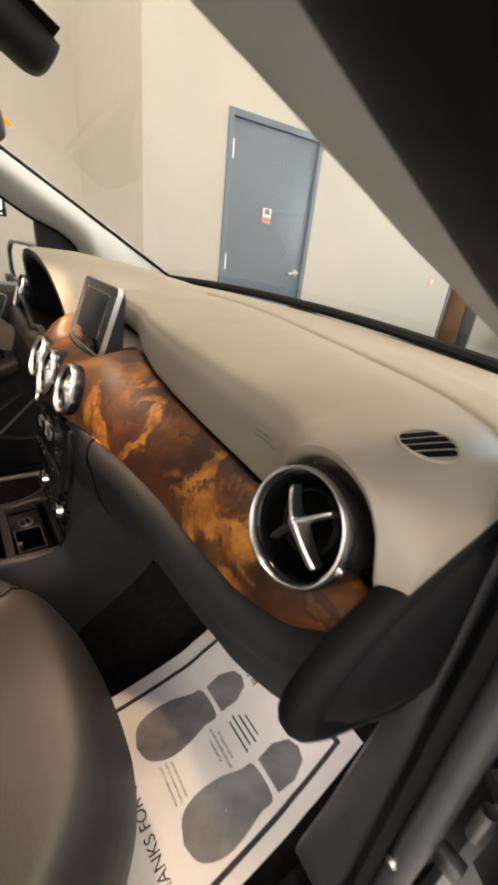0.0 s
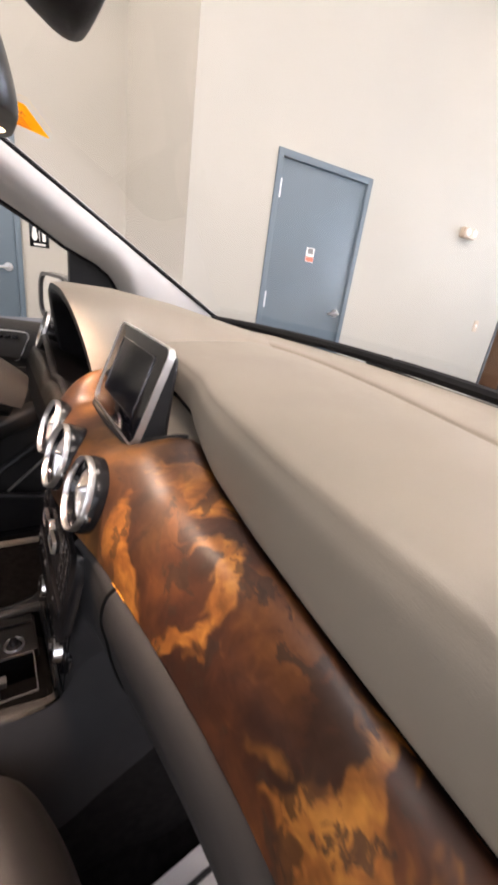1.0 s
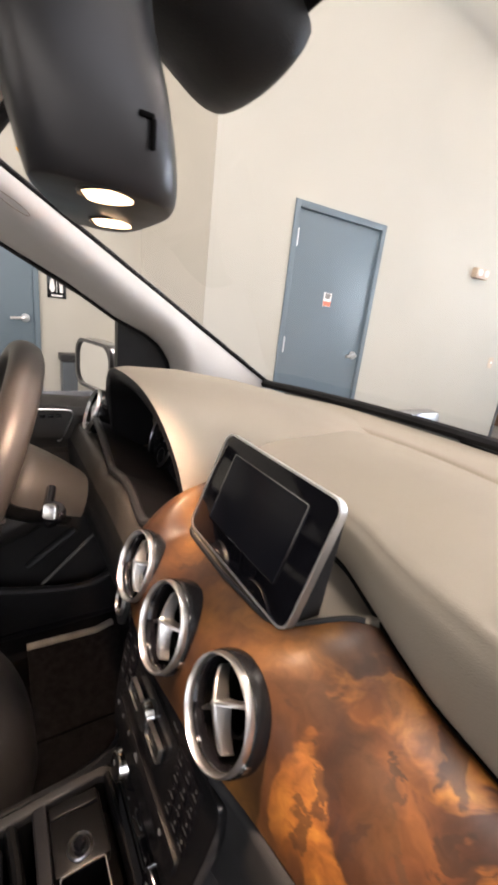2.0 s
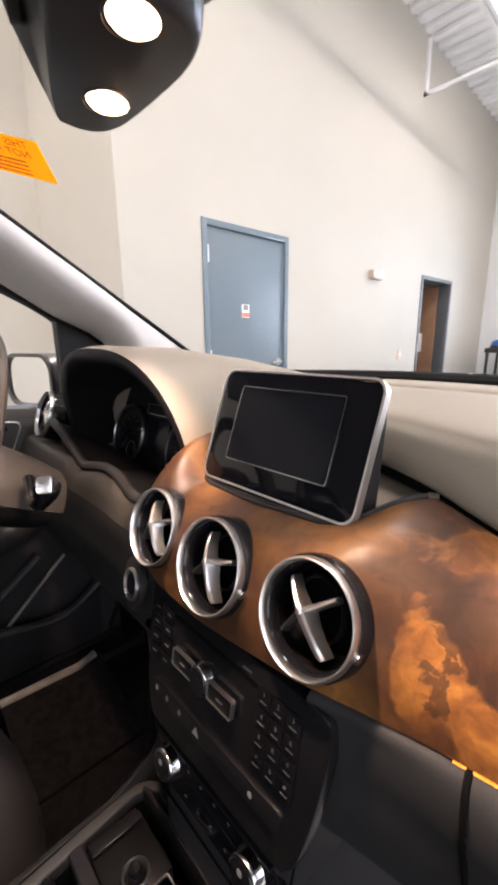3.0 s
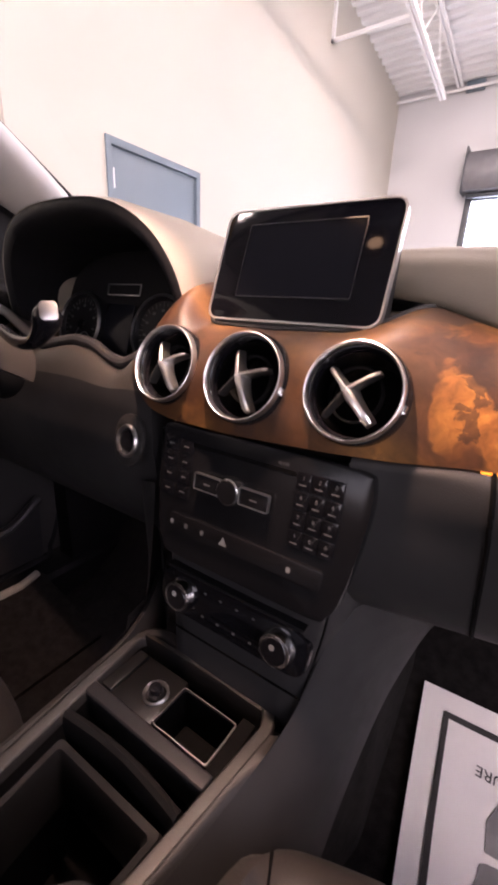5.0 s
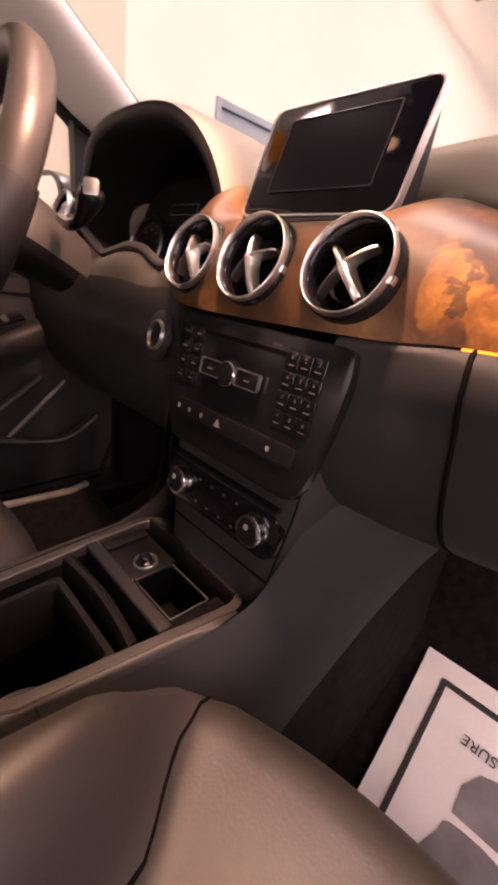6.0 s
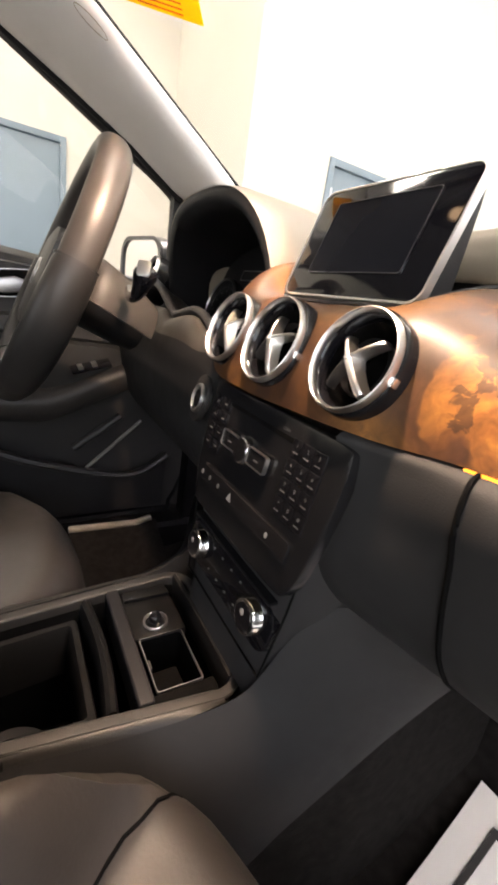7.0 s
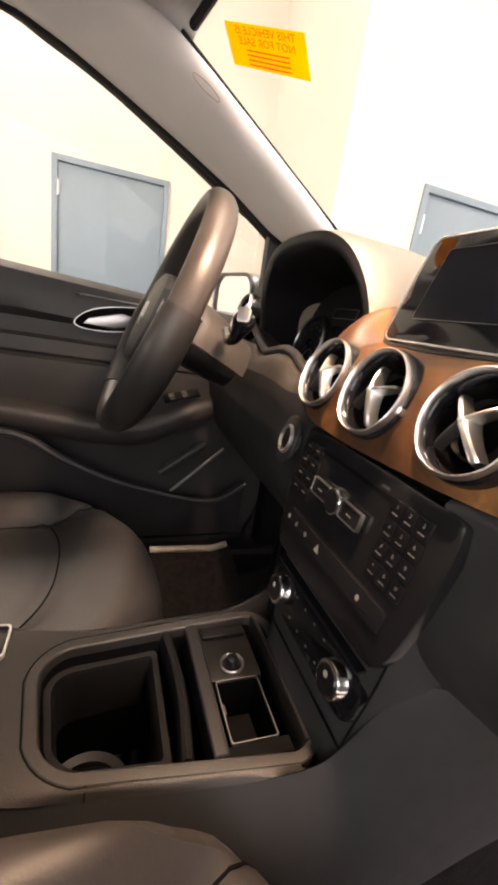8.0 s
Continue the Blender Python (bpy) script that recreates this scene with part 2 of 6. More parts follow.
def solo(name, bm, material, at, label, category, kind="", group="", sharp=35):
    """A thing that is one mesh."""
    ob = link(name, bm, material, at, sharp)
    ob.location = at
    ORIGIN[ob.name] = Vector(at)
    return tagged(ob, label, category, group, kind)


def spline(pts, n):
    """n points along a smooth curve through pts."""
    p = np.array(pts, float)
    if len(p) == 2:
        return [p[0] + (p[1] - p[0]) * i / (n - 1) for i in range(n)]
    p = np.vstack([2 * p[0] - p[1], p, 2 * p[-1] - p[-2]])
    out = []
    for i in range(n):
        u = i / (n - 1) * (len(p) - 3)
        k = min(int(u), len(p) - 4)
        u -= k
        a, b, c, d = p[k : k + 4]
        out.append(0.5 * (2 * b + (c - a) * u + (2 * a - 5 * b + 4 * c - d) * u * u + (3 * b - a - 3 * c + d) * u**3))
    return out


def curve(x, xs, vs):
    """A smooth value at x through the table xs, vs."""
    return float(np.interp(x, xs, vs))


def grid(rows, bm=None, ring=False, closed=False, caps=False):
    """Faces between rows of points. ring: each row closes on itself; closed: the last row meets the first; caps: the end rows are filled."""
    bm = bm or bmesh.new()
    vs = [[bm.verts.new(p) for p in row] for row in rows]
    n = len(vs[0])
    for a in range(len(vs) if closed else len(vs) - 1):
        b = (a + 1) % len(vs)
        for k in range(n if ring else n - 1):
            j = (k + 1) % n
            bm.faces.new((vs[a][k], vs[a][j], vs[b][j], vs[b][k]))
    if caps:
        bm.faces.new(vs[0])
        bm.faces.new(vs[-1])
    return bm


def box(x0, x1, y0, y1, z0, z1, bevel=0.0, m=None, seg=2, bm=None):
    own = bmesh.new()
    bmesh.ops.create_cube(own, size=1)
    for v in own.verts:
        v.co = Vector((x0 + (v.co.x + 0.5) * (x1 - x0), y0 + (v.co.y + 0.5) * (y1 - y0), z0 + (v.co.z + 0.5) * (z1 - z0)))
    if bevel:
        bmesh.ops.bevel(own, geom=own.edges[:], offset=bevel, segments=seg, affect="EDGES", profile=0.6)
    if m:
        own.transform(m)
    return join(bm, own) if bm else own


def join(bm, other):
    me = bpy.data.meshes.new("tmp")
    other.to_mesh(me)
    other.free()
    bm.from_mesh(me)
    bpy.data.meshes.remove(me)
    return bm


def tube(path, r, n=10, closed=False, flat=1.0, caps=True, up=(0, 0, 1)):
    """A round or flattened rod along path; r may be a list."""
    p = [Vector(q) for q in path]
    rows = []
    for i, q in enumerate(p):
        a, b = (p[i - 1], p[(i + 1) % len(p)]) if closed else (p[max(i - 1, 0)], p[min(i + 1, len(p) - 1)])
        d = (b - a).normalized()
        s = d.cross(Vector(up))
        s = s.normalized() if s.length > 1e-4 else d.cross(Vector((1, 0.02, 0))).normalized()
        w = s.cross(d)
        rr = r[i] if isinstance(r, (list, tuple)) else r
        rows.append([q + rr * (math.cos(t) * s + flat * math.sin(t) * w) for t in (2 * math.pi * k / n for k in range(n))])
    return grid(rows, ring=True, closed=closed, caps=caps and not closed)


def lathe(profile, m, n=40, caps=False):
    """Turns (radius, height) pairs round the local z axis of the pose m."""
    rows = [[m @ Vector((r * math.cos(t), r * math.sin(t), h)) for t in (2 * math.pi * k / n for k in range(n))] for r, h in profile]
    return grid(rows, ring=True, caps=caps)


def prism(poly, m, depth, bevel=0.0):
    """A flat outline (x, y) in the pose m, given thickness along its local z from 0 to depth."""
    bm = bmesh.new()
    f = bm.faces.new([bm.verts.new((x, y, 0)) for x, y in poly])
    got = bmesh.ops.extrude_face_region(bm, geom=[f])
    bmesh.ops.translate(bm, verts=[v for v in got["geom"] if isinstance(v, bmesh.types.BMVert)], vec=(0, 0, depth))
    if bevel:
        top = [e for e in bm.edges if all(abs(v.co.z - depth) < 1e-6 for v in e.verts)]
        bmesh.ops.bevel(bm, geom=top, offset=bevel, segments=2, affect="EDGES", profile=0.6)
    bm.transform(m)
    return bm


def round_rect(w, h, r, n=5):
    """Outline of a rectangle with rounded corners, round its centre."""
    out = []
    for cx, cy, a0 in ((w / 2 - r, h / 2 - r, 0), (r - w / 2, h / 2 - r, 90), (r - w / 2, r - h / 2, 180), (w / 2 - r, r - h / 2, 270)):
        out += [(cx + r * math.cos(radians(a0 + 90 * k / n)), cy + r * math.sin(radians(a0 + 90 * k / n))) for k in range(n + 1)]
    return out


def frame_ring(outer, inner, m, depth):
    """A flat frame between two outlines of equal count, from local z 0 to depth."""
    rows = [[m @ Vector((x, y, z)) for x, y in o] for o, z in ((outer, 0), (outer, depth), (inner, depth), (inner, 0))]
    return grid(rows, ring=True, closed=True)


def axes(at, zdir, xdir=(1, 0, 0)):
    """A pose at a place whose local z looks along zdir and whose x lies near xdir."""
    z = Vector(zdir).normalized()
    x = Vector(xdir)
    x = (x - z * x.dot(z)).normalized()
    y = z.cross(x)
    return Matrix.Translation(at) @ Matrix((x, y, z)).transposed().to_4x4()


def text(body, m, size, material, name, parent=None, depth=0.0004, mirror=False, align="CENTER"):
    data = bpy.data.curves.new(name, "FONT")
    data.body, data.size, data.align_x, data.align_y, data.extrude = body, size, align, "CENTER", depth
    ob = bpy.data.objects.new(name, data)
    me = bpy.data.meshes.new_from_object(ob)
    bpy.data.objects.remove(ob)
    if mirror:
        me.transform(Matrix.Diagonal((-1, 1, 1, 1)))
    me.transform(m)
    bm = bmesh.new()
    bm.from_mesh(me)
    bpy.data.meshes.remove(me)
    return part(name, bm, material, parent)

# ---- the showroom ----
WX, RX, JOG, EY, BACK, EAST = -2.649, -4.30, 1.65, 8.80, -9.0, 6.0


def roof_z(y):
    return 4.64 + (EY - y) * 0.07


solo("floor", box(RX - 0.3, EAST, BACK, EY + 0.3, -0.2, 0.0), FLOOR, (0, 0, -0.2), "polished grey concrete showroom floor", "floor", "structure")


def wall_run(name, x0, x1, runs, axis, label, paint=WALL):
    """A wall of thickness x0..x1 with blocks (a0, a1, z0, z1) along the other axis."""
    bm = bmesh.new()
    for a0, a1, z0, z1 in runs:
        b = box(x0, x1, a0, a1, z0, z1) if axis == "y" else box(a0, a1, x0, x1, z0, z1)
        join(bm, b)
    return solo(name, bm, paint, (0, 0, 0), label, "wall", "structure")


TOP = 5.6
D1, D2, D3 = (2.365, 3.405, 2.195), (-0.37, 0.68, 2.19), (6.24, 7.28, 2.14)
wall_run("wall_west", WX - 0.2, WX, [(JOG, D1[0], 0, TOP), (D1[0], D1[1], D1[2], TOP), (D1[1], D3[0], 0, TOP), (D3[0], D3[1], D3[2], TOP), (D3[1], EY, 0, TOP)], "y", "cream painted drywall wall with two doorways")
wall_run("wall_return", JOG, JOG + 0.2, [(RX, WX - 0.2, 0, TOP)], "x", "cream painted short return wall")
wall_run("wall_recess", RX - 0.2, RX, [(BACK, D2[0], 0, TOP), (D2[0], D2[1], D2[2], TOP), (D2[1], JOG + 0.2, 0, TOP)], "y", "cream painted recessed wall beside the restroom door")
WIN = (-1.27, 2.6, 3.0)
wall_run("wall_north", EY, EY + 0.2, [(WX - 0.2, WIN[0], 0, TOP), (WIN[0], WIN[1], WIN[2], TOP), (WIN[1], EAST, 0, TOP)], "x", "white painted end wall with a wide glazed opening", WALLWHITE)
# side opening is never in view; added and sized to let light in
wall_run("wall_east", EAST, EAST + 0.2, [(BACK, -8.0, 0, TOP), (-8.0, 5.5, 0, 0.3), (-8.0, 5.5, 4.6, TOP), (5.5, EY, 0, TOP)], "y", "white painted side wall, out of view, with an opening added for fill light", WALLWHITE)
# rear opening is unseen too, added to hold a fill light
wall_run("wall_south", BACK - 0.2, BACK, [(RX, -2.5, 0, TOP), (-2.5, 4.5, 0, 0.3), (-2.5, 4.5, 4.6, TOP), (4.5, EAST, 0, TOP)], "x", "cream painted rear wall, out of view, with an opening added for fill light")

# corrugated steel roof deck, ribs running across
rows = []
pitch, y = 0.19, BACK - 0.2
while y < EY + 0.2:
    for dy, dz in ((0, 0), (0.075, 0), (0.095, 0.045), (0.165, 0.045), (0.188, 0)):
        rows.append([(RX - 0.3, y + dy, roof_z(y + dy) + dz), (EAST + 0.2, y + dy, roof_z(y + dy) + dz)])
    y += pitch
bm = grid(rows)
bmesh.ops.solidify(bm, geom=bm.faces[:], thickness=0.004)
solo("ceiling", bm, CEIL, (0, 0, 4.6), "white corrugated steel roof deck", "ceiling", "structure")


def roof_joist(x):
    j = thing("roof_joist", (x, 0, 4.3), "white open-web steel roof joist under the deck", "joist", "roof joists")
    for nm, y1, d in (("top_chord", EY, 0.03), ("bottom_chord", 7.7, 0.62)):
        for dx in (-0.045, 0.010):
            rows = [[(x + dx + a, yy, roof_z(yy) - d - b) for a, b in ((0, 0), (0.035, 0), (0.035, 0.05), (0, 0.05))] for yy in (BACK, y1)]
            part(nm, grid(rows, ring=True, caps=True), CEIL, j)
    y, k = 1.0, 0
    while y < 7.3:
        y2 = y + 0.58
        za, zb = (0.06, 0.63) if k % 2 == 0 else (0.63, 0.06)
        part("web", tube([(x, y, roof_z(y) - za), (x, y2, roof_z(y2) - zb)], 0.011, 6), CEIL, j)
        y, k = y2, k + 1
    return j


for jx in (-1.64, 0.065, 1.77, 3.47):
    roof_joist(jx)
pipe = thing("sprinkler_pipe", (0, 8.7, 4.54), "white painted pipe running along the end wall", "pipe")
part("pipe_run", tube([(WX, 8.7, 4.54), (EAST, 8.7, 4.54)], 0.024, 10), CEIL, pipe)
brace = thing("joist_bridging", (-2.1, 5.9, 4.3), "white steel bridging angle between wall and joist", "brace")
part("angle", box(WX, -1.62, 5.88, 5.92, 4.20, 4.235), CEIL, brace)
part("upright", box(WX, WX + 0.04, 5.88, 5.92, 4.2, 4.8), CEIL, brace)
solo("junction_box", box(-1.55, -1.28, 8.70, 8.79, 4.50, 4.64, 0.006), DOORPAINT, (-1.42, 8.74, 4.5), "small grey electrical box by the joist end", "junction box")

# ceiling light panels
PANEL = glow("lamp_diffuser", (1.0, 0.95, 0.88), 9.0)
for lx, ly in ((-0.40, 5.63), (-0.40, 1.3), (3.2, 5.63), (3.2, 1.3), (-0.40, -3.0), (3.2, -3.0), (-3.2, -1.0), (-0.40, -7.0), (3.2, -7.0)):
    zt = roof_z(ly) - 0.12
    lamp = thing("ceiling_light", (lx, ly, zt), "white high-bay ceiling light with a bright panel", "ceiling light", "ceiling lights")
    part("housing", box(lx - 0.32, lx + 0.32, ly - 0.62, ly + 0.62, zt, zt + 0.06, 0.008), CEIL, lamp)
    part("diffuser", box(lx - 0.29, lx + 0.29, ly - 0.58, ly + 0.58, zt - 0.012, zt - 0.002), PANEL, lamp, "glowing white diffuser")
    area_light("ceiling_lamp", look((lx, ly, zt - 0.02), (lx, ly, 0)), 0.58, 1.16, 82, (1.0, 0.905, 0.79))
    part("hanger", tube([(lx, ly, zt + 0.06), (lx, ly, zt + 0.13)], 0.008, 6), CEIL, lamp)


def steel_door(name, x, y0, y1, top, label):
    """A closed hollow steel door in a steel frame, on a wall facing +x."""
    d = thing(name, (x, (y0 + y1) / 2, 0), label, "door", "", "structure")
    w = 0.05
    part("frame_side", box(x - 0.12, x + 0.014, y0, y0 + w, 0, top, 0.002), DOORPAINT, d)
    part("frame_side", box(x - 0.12, x + 0.014, y1 - w, y1, 0, top, 0.002), DOORPAINT, d)
    part("frame_head", box(x - 0.12, x + 0.014, y0 + w, y1 - w, top - w, top, 0.002), DOORPAINT, d)
    leaf = part("door_leaf", box(x - 0.055, x - 0.010, y0 + w + 0.003, y1 - w - 0.003, 0.01, top - w - 0.004, 0.002), DOORPAINT, d)
    for hz in (0.25, 1.08, 1.93):
        part("hinge", tube([(x - 0.004, y0 + w + 0.004, hz - 0.065), (x - 0.004, y0 + w + 0.004, hz + 0.065)], 0.018, 8), SATIN, d, "satin steel hinge")
    hy = y1 - w - 0.075
    h = part("door_handle", lathe([(0.0, 0.018), (0.034, 0.016), (0.040, 0.0)], axes((x - 0.010, hy, 1.02), (1, 0, 0), (0, 1, 0)), 20), SATIN, d, "satin steel lever handle")
    part("lever", tube(spline([(x + 0.0, hy, 1.02), (x + 0.045, hy, 1.02), (x + 0.05, hy - 0.05, 1.018), (x + 0.045, hy - 0.13, 1.012)], 8), 0.013, 8), SATIN, h)
    return d


d1 = steel_door("door_1", WX, *D1, "blue-grey painted steel door with a warning sticker")
sy, sz, sx = 2.85, 1.50, WX - 0.0085
st = part("warning_sticker", box(WX - 0.010, sx, sy - 0.045, sy + 0.045, sz - 0.065, sz + 0.05), PAPER, d1, "small white and red warning sticker")
RED = mat("red_print", (0.66, 0.17, 0.10), 0.6, vary=0.1)
part("red_band", box(sx, sx + 0.001, sy - 0.043, sy + 0.043, sz - 0.062, sz - 0.022), RED, st)
part("grey_mark", box(sx, sx + 0.001, sy - 0.03, sy + 0.03, sz + 0.0, sz + 0.045), INKGREY, st)
steel_door("door_2", RX, *D2, "blue-grey painted steel restroom door")

# open doorway with a wooden door beyond
d3 = thing("door_3", (WX, 6.76, 0), "dark framed doorway with a wooden door standing open", "door", "", "structure")
FR = mat("dark_grey_frame", (0.06, 0.07, 0.08), 0.4)
OAK = mat("brown_oak_veneer", (0.24, 0.13, 0.07), 0.45, vary=0.3, size=3, second=(0.16, 0.08, 0.045))
part("frame_side", box(WX - 0.2, WX + 0.014, D3[0], D3[0] + 0.05, 0, D3[2], 0.002), FR, d3)
part("frame_side", box(WX - 0.2, WX + 0.014, D3[1] - 0.05, D3[1], 0, D3[2], 0.002), FR, d3)
part("frame_head", box(WX - 0.2, WX + 0.014, D3[0] + 0.05, D3[1] - 0.05, D3[2] - 0.05, D3[2], 0.002), FR, d3)
leaf = part("door_leaf", box(WX - 1.05, WX - 0.16, D3[1] - 0.12, D3[1] - 0.075, 0.01, 2.07, 0.003), OAK, d3, "brown wooden door leaf")
part("notice", box(WX - 0.75, WX - 0.35, D3[1] - 0.124, D3[1] - 0.1205, 1.05, 1.35), PAPER, leaf, "pale notice on the door")
wall_run("wall_corridor", WX - 1.4, WX - 1.25, [(5.2, 8.6, 0, TOP)], "y", "brown wall of the room beyond the doorway", OAK)
wall_run("wall_corridor_end", 8.45, 8.6, [(WX - 1.25, WX - 0.2, 0, TOP)], "x", "plain wall closing the room beyond")
wall_run("wall_corridor_start", 5.2, 5.35, [(WX - 1.25, WX - 0.2, 0, TOP)], "x", "plain wall closing the room beyond")

# wall fittings
el = thing("emergency_light", (WX, 4.99, 2.02), "small beige emergency light box on the wall", "emergency light")
part("body", box(WX, WX + 0.07, 4.86, 5.10, 1.955, 2.06, 0.012), mat("beige_plastic", (0.45, 0.36, 0.28), 0.5), el)
for k in (4.92, 5.04):
    part("lens", lathe([(0.0, 0.012), (0.03, 0.008), (0.035, 0.0)], axes((WX + 0.07, k, 2.012), (1, 0, 0), (0, 1, 0)), 16), PAPER, el, "clear round lens")
sw = thing("light_switch", (WX, 5.75, 1.04), "beige wall plate with a light switch", "switch")
part("plate", box(WX, WX + 0.008, 5.70, 5.80, 0.97, 1.11, 0.003), mat("beige_plate", (0.50, 0.40, 0.30), 0.5), sw)
part("toggle", box(WX + 0.008, WX + 0.02, 5.74, 5.76, 1.02, 1.06, 0.003), PAPER, sw)
sg = thing("restroom_sign", (RX, 0.83, 1.33), "black and white restroom sign on the wall", "sign")
part("plate", box(RX, RX + 0.006, 0.75, 0.92, 1.23, 1.46, 0.002), GLOSS, sg)
for k, wide in ((0.795, 0), (0.875, 1)):
    part("figure_head", lathe([(0.0, 0.0015), (0.012, 0.001), (0.012, 0)], axes((RX + 0.006, k, 1.425), (1, 0, 0), (0, 1, 0)), 12), PAPER, sg)
    part("figure_body", prism([(-0.014 - 0.008 * (1 - wide), 0), (0.014 + 0.008 * (1 - wide), 0), (0.014, 0.05), (0.022, 0.12), (-0.022, 0.12), (-0.014, 0.05)] if wide else [(-0.026, 0.03), (-0.01, 0), (0.01, 0), (0.026, 0.03), (0.012, 0.12), (-0.012, 0.12)], axes((RX + 0.006, k, 1.285), (1, 0, 0), (0, 1, 0)), 0.001), PAPER, sg)
part("divider", box(RX + 0.006, RX + 0.007, 0.833, 0.838, 1.28, 1.44), PAPER, sg)
part("caption", box(RX + 0.006, RX + 0.007, 0.785, 0.885, 1.245, 1.262), PAPER, sg)
bs = thing("waste_bin", (RX + 0.12, 0.92, 0), "dark grey narrow waste bin against the wall", "bin")
part("body", box(RX + 0.01, RX + 0.20, 0.845, 0.985, 0.0, 0.64, 0.008), FR, bs)
part("lid", box(RX + 0.005, RX + 0.21, 0.830, 1.000, 0.642, 0.71, 0.008), BLACK, bs, "black lid")

# glazed opening with a rolled-up shutter
win = thing("window_1", (0.6, EY, 0), "wide glazed opening with dark aluminium frame", "window", "", "structure")
part("window_frame", box(WIN[0], WIN[0] + 0.10, EY - 0.02, EY + 0.12, 0, WIN[2], 0.004), FR, win)
part("window_frame", box(WIN[1] - 0.10, WIN[1], EY - 0.02, EY + 0.12, 0, WIN[2], 0.004), FR, win)
part("window_frame", box(WIN[0] + 0.10, WIN[1] - 0.10, EY - 0.02, EY + 0.12, WIN[2] - 0.08, WIN[2], 0.004), FR, win)
part("window_frame", box(0.62, 0.70, EY + 0.0, EY + 0.1, 0, WIN[2] - 0.08, 0.004), FR, win)
for a, b in ((WIN[0] + 0.1, 0.62), (0.70, WIN[1] - 0.1)):
    p = part("pane", box(a, b, EY + 0.05, EY + 0.056, 0, WIN[2] - 0.08), GLASS, win)
    p.visible_shadow = False
sh = thing("roller_shutter", (0.6, EY - 0.2, 3.0), "grey rolled-up shutter in a steel hood", "shutter")
HOOD = mat("grey_hood_steel", (0.15, 0.15, 0.16), 0.35, 0.4)
part("hood", grid([[(xx, EY - d, z) for d, z in ((0.002, 3.60), (0.30, 3.57), (0.36, 3.48), (0.36, 3.14), (0.30, 3.02), (0.002, 3.0))] for xx in (WIN[0] - 0.03, WIN[1] + 0.05)], caps=True), HOOD, sh)
part("end_plate", box(WIN[0] - 0.05, WIN[0] - 0.032, EY - 0.38, EY, 2.98, 3.64, 0.004), FR, sh)
part("bottom_bar", box(WIN[0] + 0.02, WIN[1] - 0.02, EY - 0.16, EY - 0.10, 2.93, 3.0, 0.006), FR, sh)
# red script on the shutter hood, as plain strokes
RB = [[(-0.22 + 0.075 * k, EY - 0.3605, 3.30 + 0.004 * k), (-0.20 + 0.075 * k, EY - 0.3605, 3.36 + 0.004 * k), (-0.175 + 0.075 * k, EY - 0.3605, 3.31 + 0.004 * k)] for k in range(8)]
for k, pts in enumerate(RB):
    part("red_stroke", tube(spline(pts, 8), 0.014 if k else 0.022, 6), RED, sh)
part("red_stroke", tube([(-0.24, EY - 0.3605, 3.285), (0.36, EY - 0.3605, 3.315)], 0.008, 6), RED, sh)
solo("ground", box(-30, 30, EY + 0.3, 60, -0.25, -0.02), mat("pale_concrete_yard", (0.42, 0.41, 0.39), 0.8, vary=0.1), (0, 30, -0.1), "pale concrete yard outside", "ground", "structure")
area_light("daylight_fill", look((0.66, EY - 0.06, 1.45), (0.66, 0, 1.45)), 3.5, 2.8, 95, (0.88, 0.95, 1.0))
# fill light in the added side opening
area_light("daylight_fill", look((EAST - 0.03, -1.25, 2.45), (0, -1.25, 2.45)), 13.5, 4.3, 390, (0.97, 0.97, 0.98))
# fill from behind the camera; no window is known there
area_light("daylight_fill", look((1.0, BACK + 0.03, 2.45), (1.0, 0, 2.45)), 7.0, 4.3, 260, (0.97, 0.97, 0.98))
back = box(-9, 10, 15.0, 15.1, -0.2, 8.0)
solo("backdrop", back, glow("bright_overcast_sky", (0.72, 0.87, 1.0), 14.0), (0, 15, 0), "bright white sky beyond the end window", "backdrop", "structure")

# ---- the car: body ----
def ws_edge(y, side):
    """The windshield's side edge."""
    return Vector((side * (0.60 + 0.155 * (y - 0.27)), y, 1.50 - 0.575 * (y - 0.29)))


def table(x, xs, vs, w=0.010):
    """A softened value at x through a table."""
    return float(np.mean(np.interp([x + w * k for k in (-1, -0.5, 0, 0.5, 1)], xs, vs)))


def ws_point(u, v, off=0.0):
    """The windshield: u from -1 to 1 across, v from 0 at its base to 1 at its top."""
    e = ws_edge(0.96 - 0.69 * v, 1)
    bow = 1 - u * u
    return Vector((u * e.x, e.y + 0.07 * bow - off * 0.5, e.z + 0.02 * bow - off * 0.86))


car = thing("car", (0, 0, 0.2), "grey hatchback car body with light grey pillar trim", "car")
RAIL_Y = [1.0, 0.85, 0.70, 0.525, 0.424, 0.30, 0.23, 0.182, 0.08, 0.0, -0.3, -0.8, -1.5, -2.2]
PY = [1.0, 0.85, 0.70, 0.68, 0.665, 0.64, 0.60, 0.525, 0.424, 0.30, 0.23, 0.182, 0.08, 0.0, -0.3, -0.8, -1.5, -2.2]
RAIL = [(0.735, 1.00), (0.728, 1.08), (0.718, 1.165), (0.708, 1.262), (0.703, 1.318), (0.700, 1.380), (0.697, 1.412), (0.695, 1.434), (0.690, 1.478), (0.685, 1.504), (0.68, 1.545), (0.68, 1.555), (0.68, 1.53), (0.68, 1.46)]
